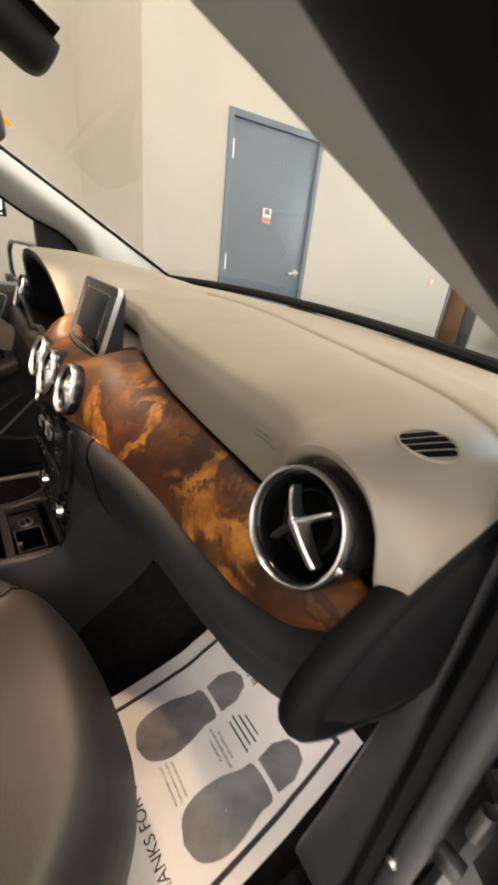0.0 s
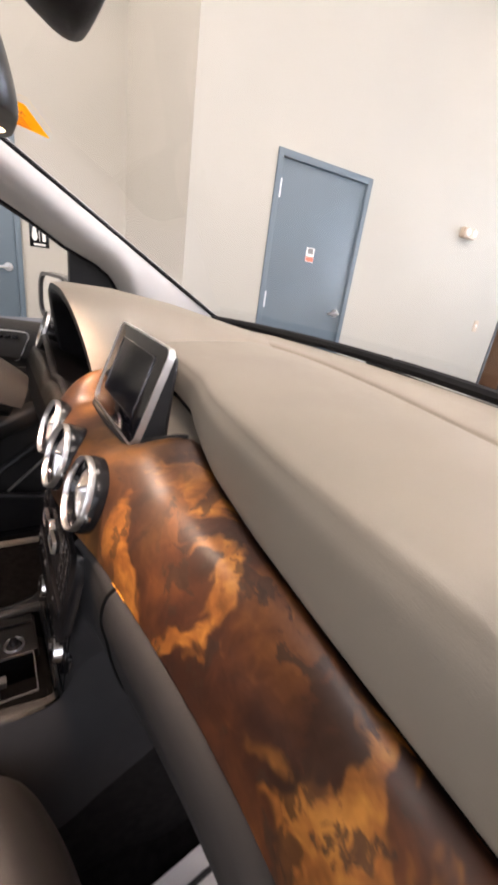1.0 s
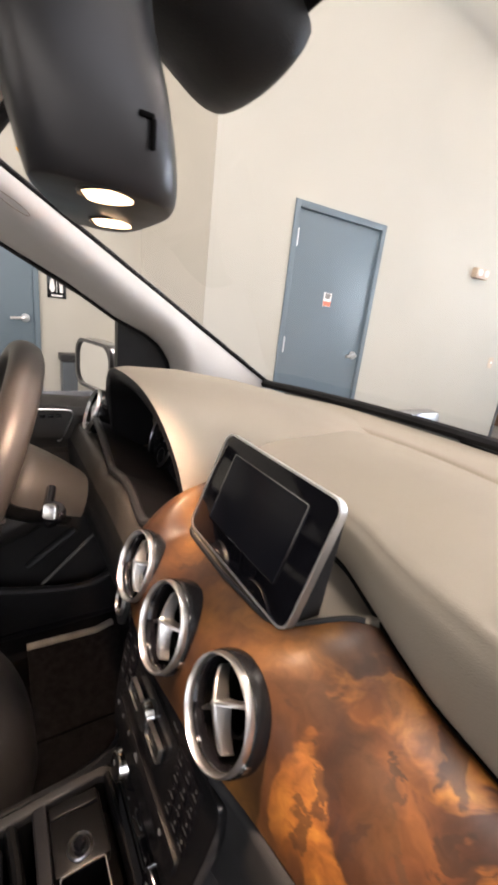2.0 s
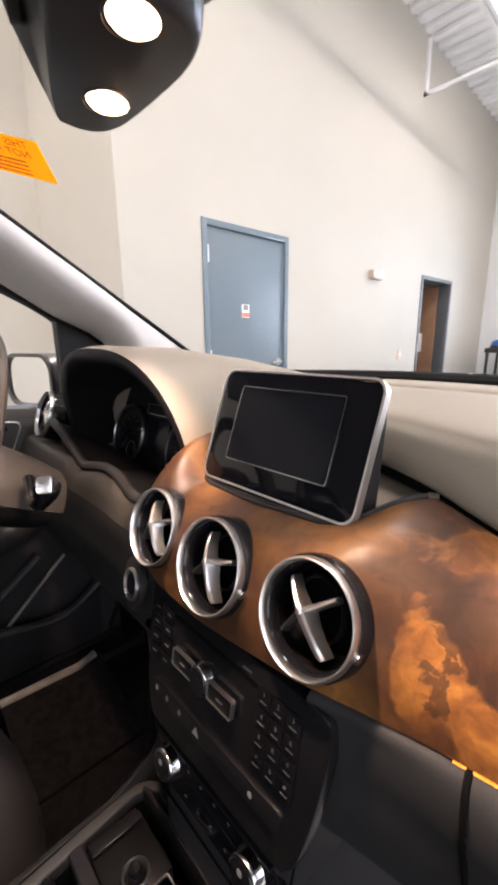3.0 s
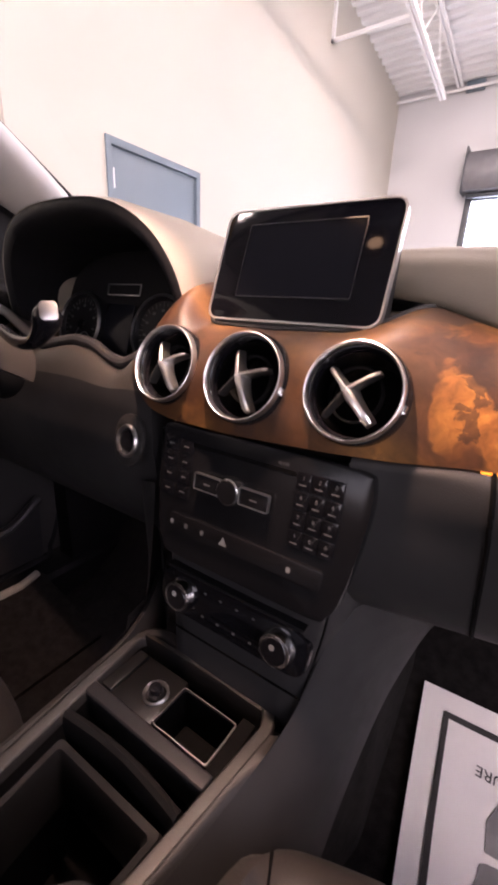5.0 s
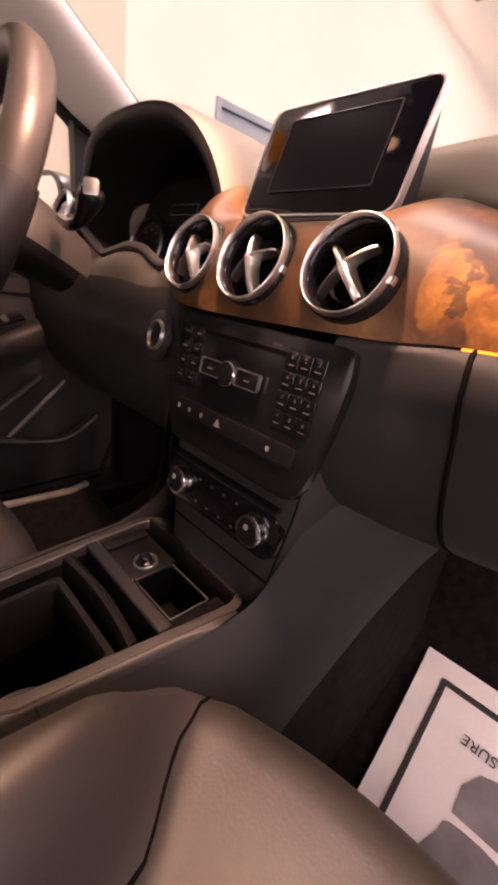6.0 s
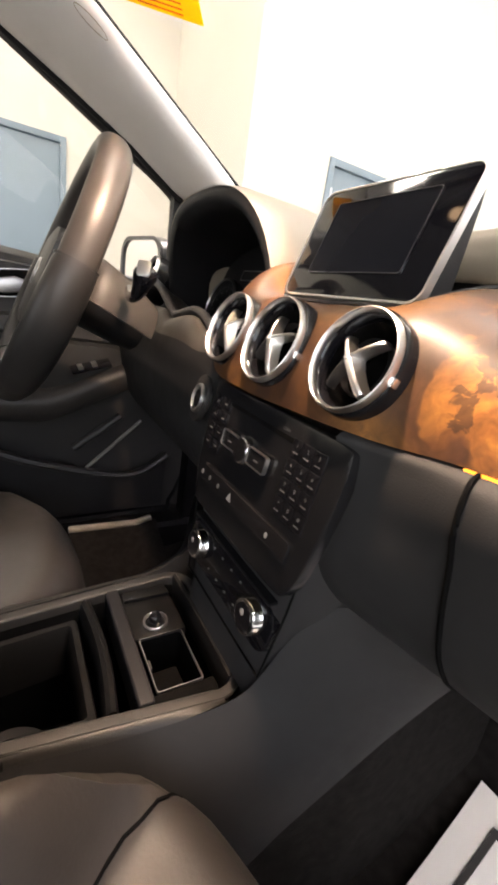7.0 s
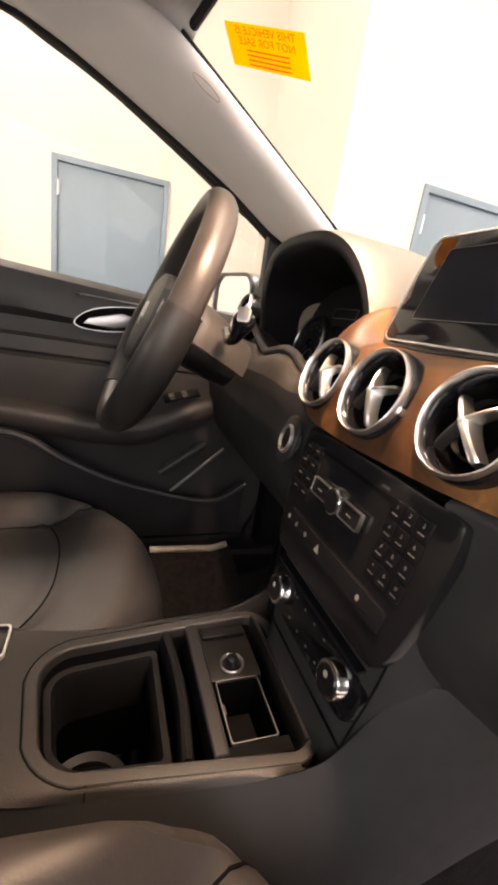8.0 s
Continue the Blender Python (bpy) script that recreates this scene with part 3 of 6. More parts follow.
OUTER = [(0.735, 0.98), (0.735, 1.00), (0.730, 1.06), (0.726, 1.115), (0.723, 1.158), (0.719, 1.196), (0.715, 1.224), (0.708, 1.256), (0.703, 1.318), (0.700, 1.380), (0.697, 1.412), (0.695, 1.434), (0.690, 1.478), (0.685, 1.504), (0.68, 1.545), (0.68, 1.555), (0.68, 1.53), (0.68, 1.46)]


def rail_shift(y):
    """How far the open door's seal laps over the edge of the passenger pillar."""
    return float(np.interp(y, [-0.3, 0.1, 0.40, 0.62, 0.85], [0.0, 0.055, 0.055, 0.040, 0.010]))


def pillar_pt(y, t, s, off=0.0):
    """On the pillar trim: t from 0 at the windshield edge to 1 at the door edge."""
    e = ws_edge(y, 1)
    xi = e.x if y > 0.26 else float(np.interp(y, UY, UX))
    zi = e.z if y > 0.26 else float(np.interp(y, UY, UZ))
    py, outer = (PY, OUTER) if s < 0 else (RAIL_Y, RAIL)  # the driver side shows its flared foot
    xo, zo = (float(np.interp(y, py[::-1], [q[k] for q in outer[::-1]])) for k in (0, 1))
    if s > 0:
        xo -= rail_shift(y)
    b = float(np.interp(y, [0.08, 0.33, 0.55, 0.70, 0.90], [0.025, 0.092, 0.092, 0.066, 0.012]))
    q = b * (1 if s < 0 else float(np.interp(y, [0.30, 0.42, 0.50, 0.58, 0.70], [1.22, 1.04, 0.92, 0.84, 0.82]))) * math.sin(math.pi * t) ** 0.6 + off
    return Vector((s * (xi + (xo - xi) * t - q), y, zi + (zo - zi) * t - 0.10 * q))


UY, UX, UZ = [-2.2, -1.5, -0.8, -0.3, 0.0, 0.08, 0.182, 0.23, 0.27], [0.595] * 4 + [0.595, 0.595, 0.596, 0.597, 0.60], [1.50, 1.56, 1.575, 1.572, 1.562, 1.556, 1.543, 1.531, 1.5115]


def pillar_row(y, s):
    row = [pillar_pt(y, t, s) for t in np.linspace(0, 1, 17)]
    (a, b) = row[0], row[-1]
    return row + [(b.x + s * 0.03, y, b.z + 0.03), (b.x + s * 0.01, y, a.z - 0.02), (a.x + s * 0.03, y, a.z + 0.018)]


for s in (-1, 1):
    rows = [pillar_row(y, s) for y in (*np.linspace(1.0, -0.1, 70), -0.3, -0.8, -1.5, -2.2)]
    pil = part("a_pillar_trim", grid(rows, ring=True, caps=True), PILLAR, car, "light grey fabric pillar trim", 60)
    oval = [(0.318 + 0.026 * math.cos(a), 0.40 + 0.050 * math.sin(a)) for a in np.linspace(0, 2 * math.pi, 25)]
    part("trim_badge", tube([pillar_pt(y, t, s, 0.0005) for y, t in oval[:-1]], 0.0008, 5, closed=True), TAUPE, pil)
    part("windshield_seal", tube([ws_edge(1.0 - 0.73 * k / 20, s) + Vector((-s * 0.003, 0, 0.003)) for k in range(21)], 0.006, 8), RUBBER, car, "black rubber windshield edge")
    if s < 0:
        part("door_seal", tube([Vector((s * (x + 0.010), y, z + 0.001)) for y, (x, z) in zip(PY[2:], OUTER[2:])], 0.008, 10), RUBBER, car, "black rubber door seal")
    else:  # the wide seal and the painted flange show where the door is open
        rail = [(y, x - rail_shift(y), z) for y, (x, z) in zip(RAIL_Y[1:], RAIL[1:])]
        part("door_seal", grid([[(x + a, y, z + b) for a, b in ((0.004, 0.006), (-0.003, -0.003), (0.004, -0.012), (0.022, -0.022), (0.050, -0.030), (0.068, -0.032), (0.076, -0.024), (0.076, 0.02))] for y, x, z in rail], ring=True, caps=True), RUBBER, car, "wide black rubber door seal", 60)
        part("door_flange", grid([[(x + a, y, z + b) for a, b in ((0.075, 0.015), (0.075, -0.026), (0.083, -0.033), (0.093, -0.030), (0.108, -0.008), (0.13, 0.02), (0.12, 0.04))] for y, x, z in rail], ring=True, caps=True), SLATE, car, "slate grey painted door flange", 60)
    part("roof_rail", tube([Vector((s * (x + 0.062), y, z + 0.062)) for y, (x, z) in zip(RAIL_Y[1:], RAIL[1:])], 0.034, 10), PAINT, car, "grey painted roof rail")
    part("gutter", tube([Vector((s * (x + 0.042), y, z + 0.030)) for y, (x, z) in zip(RAIL_Y[1:], RAIL[1:])], 0.018, 8), RUBBER, car)
    # sill and lower sides
    part("door_sill", box(min(s * 0.66, s * 0.80), max(s * 0.66, s * 0.80), -0.75, 0.82, 0.22, 0.40, 0.03, seg=3), BLACKTRIM, car, "black plastic door sill trim")
    part("kick_panel", grid([[(s * 0.68, 0.62, z), (s * 0.70, 0.78, z), (s * 0.64, 0.98, z), (s * 0.70, 1.0, z), (s * 0.80, 0.80, z), (s * 0.74, 0.62, z)] for z in (0.28, 0.6, 0.95, 1.08)], ring=True, caps=True), BLACKTRIM, car)
    part("side_seal", tube(spline([(s * 0.735, 0.80, 1.085), (s * 0.742, 0.70, 0.98), (s * 0.745, 0.66, 0.75), (s * 0.745, 0.60, 0.45), (s * 0.74, 0.45, 0.405), (s * 0.74, -0.6, 0.405)], 30), 0.013, 8), RUBBER, car)
    if s > 0:
        def post(name, plan, lo, hi, material, label=""):
            return part(name, grid([[(x + lean * (0.9 - z), y - 0.03 * (z < 0.5) * (0.5 - z) / 0.15, z) for x, y, lean in plan] for z in np.linspace(hi, lo, 12)], ring=True, caps=True), material, car, label, 60)
        post("post_trim", [(0.690, 0.660, -0.10), (0.694, 0.605, -0.10), (0.700, 0.590, -0.10), (0.716, 0.586, -0.02), (0.727, 0.592, 0), (0.73, 0.66, 0)], 0.40, 1.10, SLATE, "slate grey plastic trim of the door post")
        post("post_seal", [(0.724, 0.61, 0), (0.728, 0.582, 0), (0.738, 0.574, 0), (0.747, 0.582, 0), (0.750, 0.61, 0)], 0.38, 1.11, RUBBER, "black rubber seal of the door post")
        jamb = post("door_jamb", [(0.748, 0.64, 0), (0.748, 0.600, 0), (0.756, 0.590, 0), (0.772, 0.590, 0), (0.781, 0.600, 0), (0.781, 0.64, 0)], 0.33, 1.09, JAMBPAINT, "slate grey painted door jamb")
        part("jamb_bolt", lathe([(0.0, 0.006), (0.005, 0.0055), (0.0075, 0.003), (0.0085, 0.0)], axes((0.757, 0.590, 0.605), (0, -1, 0)), 16), SATIN, jamb, "bare metal bolt")
        part("door_check", box(0.783, 0.812, 0.600, 0.618, 0.665, 0.690, 0.004), DARKSATIN, jamb, "metal door check strap")
        part("hinge", tube([(0.800, 0.615, 0.735), (0.800, 0.615, 0.785)], 0.008, 12), DARKSATIN, jamb, "metal door hinge")
        part("cable_boot", tube([(0.784, 0.63, 0.82), (0.80, 0.622, 0.81), (0.82, 0.625, 0.815)], [0.014, 0.012, 0.014], 10), RUBBER, jamb, "black rubber cable boot")
    part("b_pillar", box(min(s * 0.66, s * 0.76), max(s * 0.66, s * 0.76), -0.86, -0.76, 0.3, 1.55, 0.02), BLACK, car)
    part("rear_side", box(min(s * 0.74, s * 0.82), max(s * 0.74, s * 0.82), -2.3, -0.86, 0.25, 1.06, 0.03), PAINT, car)
    part("fender", box(min(s * 0.76, s * 0.86), max(s * 0.76, s * 0.86), 0.82, 2.0, 0.25, 0.98, 0.05), PAINT, car)
    for wy in (1.32, -1.38):
        m = axes((s * 0.62, wy, 0.315), (s, 0, 0), (0, 1, 0))
        wh = part("wheel", lathe([(0.20, 0.0), (0.305, 0.0), (0.315, 0.03), (0.315, 0.16), (0.295, 0.185), (0.215, 0.18)], m, 32), RUBBER, car, "black tyre")
        part("rim", lathe([(0.0, 0.13), (0.19, 0.14), (0.215, 0.18)], m, 28), SATIN, wh, "silver rim")
    q = part("rear_window", grid([[(s * 0.775, y, 1.06), (s * 0.735, y, zt)] for y, zt in ((-0.80, 1.53), (-1.5, 1.50), (-2.0, 1.36))]), GLASS, car, "clear rear side window")
    q.visible_shadow = False
# headliner, roof skin, rear
rows = [[(u * (0.62 + 0.07 * min(1, (0.29 - y) / 0.3)), y + 0.07 * (1 - u * u) * max(0, 1 - (0.29 - y) / 0.4), 1.512 + 0.045 * (1 - u * u) + 0.035 * min(1, (0.29 - y) / 0.5) - 0.03 * max(0, -1.4 - y)) for u in np.linspace(-1, 1, 17)] for y in np.linspace(0.29, -2.25, 22)]
bm = grid(rows)
bmesh.ops.solidify(bm, geom=bm.faces[:], thickness=-0.012)
part("headliner", bm, HEADLINER, car, "light grey fabric headliner", 60)
rows = [[(u * 0.74, y + 0.06 * (1 - u * u), 1.555 + 0.05 * (1 - u * u) + 0.035 * min(1, (0.29 - y) / 0.5)) for u in np.linspace(-1, 1, 13)] for y in np.linspace(0.30, -2.35, 16)]
bm = grid(rows)
bmesh.ops.solidify(bm, geom=bm.faces[:], thickness=0.02)
part("roof_skin", bm, PAINT, car, "grey painted roof", 60)
part("tailgate", box(-0.72, 0.72, -2.42, -2.32, 0.3, 1.1, 0.04), PAINT, car)
part("firewall", box(-0.72, 0.72, 1.02, 1.06, 0.25, 1.06), BLACK, car)
part("cowl", box(-0.74, 0.74, 1.03, 1.22, 0.98, 1.075, 0.02), RUBBER, car)
bonnet = grid([[(u * 0.78, y + 0.0, 1.07 - 0.05 * u * u - 0.20 * ((y - 1.15) / 0.95) ** 2) for u in np.linspace(-1, 1, 13)] for y in np.linspace(1.15, 2.1, 10)])
bmesh.ops.solidify(bonnet, geom=bonnet.faces[:], thickness=0.02)
part("bonnet", bonnet, PAINT, car, "grey painted bonnet", 60)
part("front_end", box(-0.78, 0.78, 2.02, 2.12, 0.25, 0.84, 0.05), PAINT, car)
fl = grid([[(x, y, z) for x in (-0.70, -0.2, -0.13, 0.13, 0.2, 0.70)] for y, z in ((-2.3, 0.32), (0.57, 0.32), (0.64, 0.332), (0.71, 0.362), (0.78, 0.404), (0.90, 0.50), (1.02, 0.60))])
bmesh.ops.solidify(fl, geom=fl.faces[:], thickness=0.03)
part("carpet", fl, CARPET, car, "black carpet")
wsg = grid([[ws_point(u, v) for u in np.linspace(-1, 1, 21)] for v in np.linspace(0, 1, 12)])
bmesh.ops.solidify(wsg, geom=wsg.faces[:], thickness=0.004)
g = part("windshield", wsg, GLASS, car, "clear curved windshield", 80)
g.visible_shadow = False
part("windshield_base", tube([ws_point(u, 0.004) + Vector((0, 0.000, -0.010)) for u in np.linspace(-0.99, 0.99, 41)], 0.0115, 8), RUBBER, car, "black rubber strip along the glass base")
part("windshield_top", tube([ws_point(u, 0.99) for u in np.linspace(-0.93, 0.93, 31)], 0.009, 8), RUBBER, car)
wip = thing("wiper", (0.05, 1.06, 1.11), "black windshield wiper resting at the glass base", "wiper")
part("blade", tube([(x, base, 1.088) for x, base in ((0.52, 1.035), (0.3, 1.06), (0.02, 1.075))], 0.008, 6), RUBBER, wip)
part("arm", tube([(0.30, 1.07, 1.090), (0.0, 1.09, 1.092), (-0.15, 1.10, 1.10)], 0.008, 6), RUBBER, wip)
part("nozzle", lathe([(0, 0.01), (0.008, 0.006), (0.009, 0)], axes((-0.02, 1.03, 1.13), (0, -0.3, 1)), 10), SATIN, wip)

# ---- dashboard ----
dash = thing("dashboard", (0, 0.6, 0.7), "taupe soft-touch dashboard with glossy burl wood trim", "dashboard")
WTX = [-0.168, -0.15, -0.125, -0.108, -0.098, -0.09, -0.08, 0, 0.08, 0.10, 0.12, 0.136, 0.2, 0.3, 0.4, 0.52, 0.6, 0.66, 0.705]
WTY = [0.430, 0.459, 0.497, 0.512, 0.492, 0.468, 0.461, 0.460, 0.464, 0.472, 0.500, 0.523, 0.517, 0.506, 0.50, 0.498, 0.492, 0.49, 0.492]
WTZ = [1.000, 1.042, 1.088, 1.101, 1.078, 1.054, 1.048, 1.047, 1.050, 1.056, 1.070, 1.077, 1.056, 1.050, 1.045, 1.036, 1.033, 1.030, 1.027]
WBX = [-0.168, -0.15, -0.12, -0.08, 0, 0.1, 0.15, 0.2, 0.3, 0.37, 0.42, 0.5, 0.58, 0.64, 0.68, 0.705]
WBY = [0.422, 0.412, 0.403, 0.394, 0.390, 0.400, 0.412, 0.418, 0.430, 0.437, 0.440, 0.440, 0.444, 0.453, 0.468, 0.482]
WBZ = [0.990, 0.968, 0.954, 0.952, 0.953, 0.955, 0.956, 0.962, 0.965, 0.965, 0.964, 0.963, 0.963, 0.975, 1.0, 1.022]


def wood_top(x):
    return table(x, WTX, WTY), table(x, WTX, WTZ)


def wood_low(x):
    return table(x, WBX, WBY), table(x, WBX, WBZ)


def wood_point(x, s):
    (y1, z1), (y0, z0) = wood_top(x), wood_low(x)
    b = float(np.interp(x, [0.10, 0.34, 0.40, 0.55], [0, 1, 1, 0]))
    b = b * b * (3 - 2 * b)
    yc, zc = y0 + (0.04 + 0.20 * b) * (y1 - y0), z0 + (0.93 - 0.02 * b) * (z1 - z0)
    return Vector((x, (1 - s) ** 2 * y0 + 2 * s * (1 - s) * yc + s * s * y1, (1 - s) ** 2 * z0 + 2 * s * (1 - s) * zc + s * s * z1))


VENTS = [((-0.095, 0.4093, 1.0056), 0.0405, (120, 26, -56, 228), -0.007), ((0.0065, 0.4034, 1.0058), 0.0418, (114, 20, -65, 219), -0.006), ((0.1080, 0.4105, 1.0065), 0.0415, (139, 39, -46, 232), -0.0065)]
VAX = Vector((0, -0.94, 0.34)).normalized()
VP = Vector((0.625, 0.454, 1.068))
rows = []
for x in np.linspace(-0.168, 0.704, 260):
    face = [wood_point(x, s) for s in np.linspace(0, 1, 40)]
    (y1, z1), (y0, z0) = wood_top(x), wood_low(x)
    rows.append(face + [Vector((x, y1 + 0.012, z1 - 0.008)), Vector((x, y0 + 0.03, z0 + 0.004))])
bm = grid(rows, ring=True, caps=True)
holes = [(Vector(c), r) for c, r, *_ in VENTS] + [(VP, 0.0462)]
bmesh.ops.delete(bm, geom=[f for f in bm.faces if len(f.verts) == 4 and any((q := f.calc_center_median() - c) and (q - VAX * q.dot(VAX)).length < r * 0.97 for c, r in holes)], context="FACES")
part("wood_trim", bm, WOOD, dash, "glossy brown burl walnut veneer", 50)

RVP = 0.0535


def pad_lip(x):
    if x < 0.16:
        return table(x, [-0.74, -0.62, -0.57, -0.16, -0.13, 0.0, 0.08, 0.11, 0.136, 0.165], [0.56, 0.56, 0.64, 0.64, 0.555, 0.555, 0.547, 0.538, 0.5305, 0.5267]), table(x, [-0.74, -0.2, -0.13, 0.0, 0.08, 0.11, 0.136, 0.165], [1.06, 1.075, 1.090, 1.092, 1.090, 1.087, 1.083, 1.0735])
    y, z = wood_top(min(x, 0.70))
    y, z = y + 0.006, z + 0.006
    k = abs(x - VP.x) / RVP
    near = max(0, 1 - max(0, k - 0.9) / 0.9)
    y -= 0.013 * near * near * (3 - 2 * near)
    if k < 1:
        z = max(z, VP.z + RVP * math.sqrt(1 - k * k))
    return y, z


def pad_top(x):
    return table(x, [-0.74, -0.6, -0.4, -0.1, 0.1, 0.35, 0.5, 0.6, 0.66, 0.70, 0.73], [1.09, 1.12, 1.132, 1.134, 1.134, 1.132, 1.130, 1.128, 1.124, 1.098, 1.05], 0.02)


def ridge_y(x):
    return table(x, [-0.73, -0.60, -0.35, -0.1, 0.0, 0.165, 0.35, 0.55, 0.65, 0.71], [0.68, 0.74, 0.80, 0.838, 0.838, 0.815, 0.778, 0.735, 0.69, 0.66], 0.04)


rows = []
for x in np.linspace(-0.73, 0.706, 146):
    y, z = pad_lip(x)
    zt, yr = pad_top(x), ridge_y(x)
    zt = max(zt, z + 0.004)
    h = zt - z
    yb = 1.02 - 0.17 * x * x
    ctrl = [(y + 0.02, z - 0.012), (y + 0.002, z - 0.006), (y - 0.004, z + 0.004), (y - 0.002, z + h * 0.42), (y + 0.006, z + h * 0.76), (y + 0.032, z + h * 0.95), (0.5 * (y + yr) + 0.03, zt), (yr - 0.014, zt - 0.008), (yr - 0.003, zt - 0.0095), (yr + 0.007, zt - 0.004), (yr + 0.070, zt - 0.004), (yr + 0.080, zt - 0.010), (yb, zt - 0.022 if abs(x) < 0.6 else min(zt, 1.11) - 0.01), (yb, 1.0), (y + 0.05, 1.0)]
    top = [Vector((x, a, b)) for a, b in spline(ctrl[:13], 60)]
    rows.append(top + [Vector((x, a, b)) for a, b in ctrl[13:]])
PADROWS = rows
part("dash_pad", grid(rows, ring=True, caps=True), TAUPE, dash, "taupe soft-touch upper pad", 50)
# near-black rod in the joint paints the shade under the pad lip
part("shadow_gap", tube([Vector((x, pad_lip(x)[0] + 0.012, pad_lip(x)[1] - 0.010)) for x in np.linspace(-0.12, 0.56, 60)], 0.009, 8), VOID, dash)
# airbag lettering, too faint to read
for k in range(4):
    for j, h in enumerate((1.088, 1.083)):
        if k == 3 and j == 0:
            continue
        row = min(PADROWS, key=lambda r: abs(r[0].x - (0.503 + 0.0125 * k)))
        q = min(row[4:40], key=lambda p: abs(p.z - h))
        part("embossed_mark", box(q.x - 0.0045, q.x + 0.0045, q.y - 0.0006, q.y + 0.002, h - 0.0011, h + 0.0011), TAUPE_DARK, dash)

# lower dash on the passenger side, with a roll under the wood
def roll_row(x):
    """Section of the lower dash: its roll grows out of the tunnel flank."""
    y0, z0 = wood_low(x)
    g = min(1, max(0, (x - 0.135) / 0.13))
    g = 0.25 + 0.75 * g * g * (3 - 2 * g)
    f = np.interp(x, [0.135, 0.2, 0.27, 0.35, 0.55, 0.71], [0.95, 0.97, 0.96, 0.92, 0.78, 0.76])
    prof = [(y0 + 0.02, z0 + 0.004), (y0 - 0.002, z0 - 0.003), (y0 - 0.014 * g, z0 - 0.014 * f), (y0 - 0.018 * g, z0 - 0.035 * f), (y0 - 0.012 * g, z0 - 0.060 * f), (y0 - 0.004 * g, z0 - 0.10 * f), (y0 + 0.012, z0 - 0.145 * f), (y0 + 0.05, z0 - 0.185 * f), (y0 + 0.13, z0 - 0.205 * f), (0.95, z0 - 0.21 * f)]
    return [Vector((x, a, b)) for a, b in spline(prof, 30)] + [Vector((x, 0.95, z0))]


part("lower_panel", grid([roll_row(x) for x in np.linspace(0.116, 0.71, 60)], ring=True, caps=True), BLACKSOFT, dash, "black soft lower dash with glovebox", 50)
gl = [roll_row(0.214 + 0.0007 * k)[k] + Vector((0, -0.0003, 0)) for k in range(2, 25)]
part("glovebox_gap", tube(gl, 0.0021, 6), VOID, dash, "dark gap at the glovebox edge")
part("ambient_light", tube([(0.207 + 0.0055 * k, wood_low(0.207 + 0.0055 * k)[0] + 0.002, wood_low(0.207 + 0.0055 * k)[1] - 0.0018) for k in range(6)], 0.0021, 6), glow("amber_strip", (1.0, 0.36, 0.03), 1.3), dash, "thin amber light strip")
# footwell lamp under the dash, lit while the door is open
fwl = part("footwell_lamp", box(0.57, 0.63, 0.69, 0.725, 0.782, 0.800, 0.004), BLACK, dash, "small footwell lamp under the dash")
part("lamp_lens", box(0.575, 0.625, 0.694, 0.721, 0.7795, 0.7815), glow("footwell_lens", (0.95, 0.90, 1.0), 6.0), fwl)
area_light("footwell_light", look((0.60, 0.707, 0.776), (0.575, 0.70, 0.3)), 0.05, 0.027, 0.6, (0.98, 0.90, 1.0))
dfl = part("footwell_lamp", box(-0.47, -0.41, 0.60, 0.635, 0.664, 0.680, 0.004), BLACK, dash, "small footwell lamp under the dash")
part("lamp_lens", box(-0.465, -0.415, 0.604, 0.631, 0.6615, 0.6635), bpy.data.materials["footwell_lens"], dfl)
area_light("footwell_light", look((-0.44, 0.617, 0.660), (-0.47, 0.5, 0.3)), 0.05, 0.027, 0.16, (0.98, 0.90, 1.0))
# end of the dash by the passenger door
capline = spline([(0.475, 1.048), (0.432, 1.024), (0.404, 0.992), (0.405, 0.962), (0.432, 0.934), (0.485, 0.904), (0.56, 0.865), (0.72, 0.83), (0.86, 0.90), (0.88, 1.07), (0.78, 1.095), (0.655, 1.091), (0.545, 1.068)], 40)
endc = [[(0.690 + dx, 0.62 + (y - 0.62) * k, 0.985 + (z - 0.985) * k) for y, z in capline] for dx, k in ((-0.003, 0.985), (0.002, 1.0), (0.010, 1.0), (0.016, 0.985), (0.020, 0.95), (0.021, 0.91), (0.016, 0.885), (0.016, 0.865), (0.024, 0.83), (0.028, 0.72), (0.029, 0.4))]
part("end_cap", grid(endc, ring=True, caps=True), BLACKTRIM, dash, "black plastic end cap", 60)
# defroster grille in the pad
def pad_z(x, y):
    """Height of the upper pad at a place."""
    k = max(i for i in range(len(PADROWS) - 1) if PADROWS[i][0].x <= x)
    f = (x - PADROWS[k][0].x) / (PADROWS[k + 1][0].x - PADROWS[k][0].x)
    a, b = (float(np.interp(y, [p.y for p in PADROWS[i][14:50]], [p.z for p in PADROWS[i][14:50]])) for i in (k, k + 1))
    return a + (b - a) * f


def grille_strip(v, half, wide, lift):
    """A strip on the pad across the grille at the distance v from its middle."""
    out = []
    for u in np.linspace(-half, half, 13):
        row = []
        for q, up in ((-wide, -0.002), (-wide, lift), (wide, lift), (wide, -0.002)):
            x, y = 0.646 + 0.22 * u - 0.97 * (v + q), 0.570 + 0.97 * u + 0.22 * (v + q)
            row.append((x, y, pad_z(x, y) + up))
        out.append(row)
    return grid(out, ring=True, caps=True)


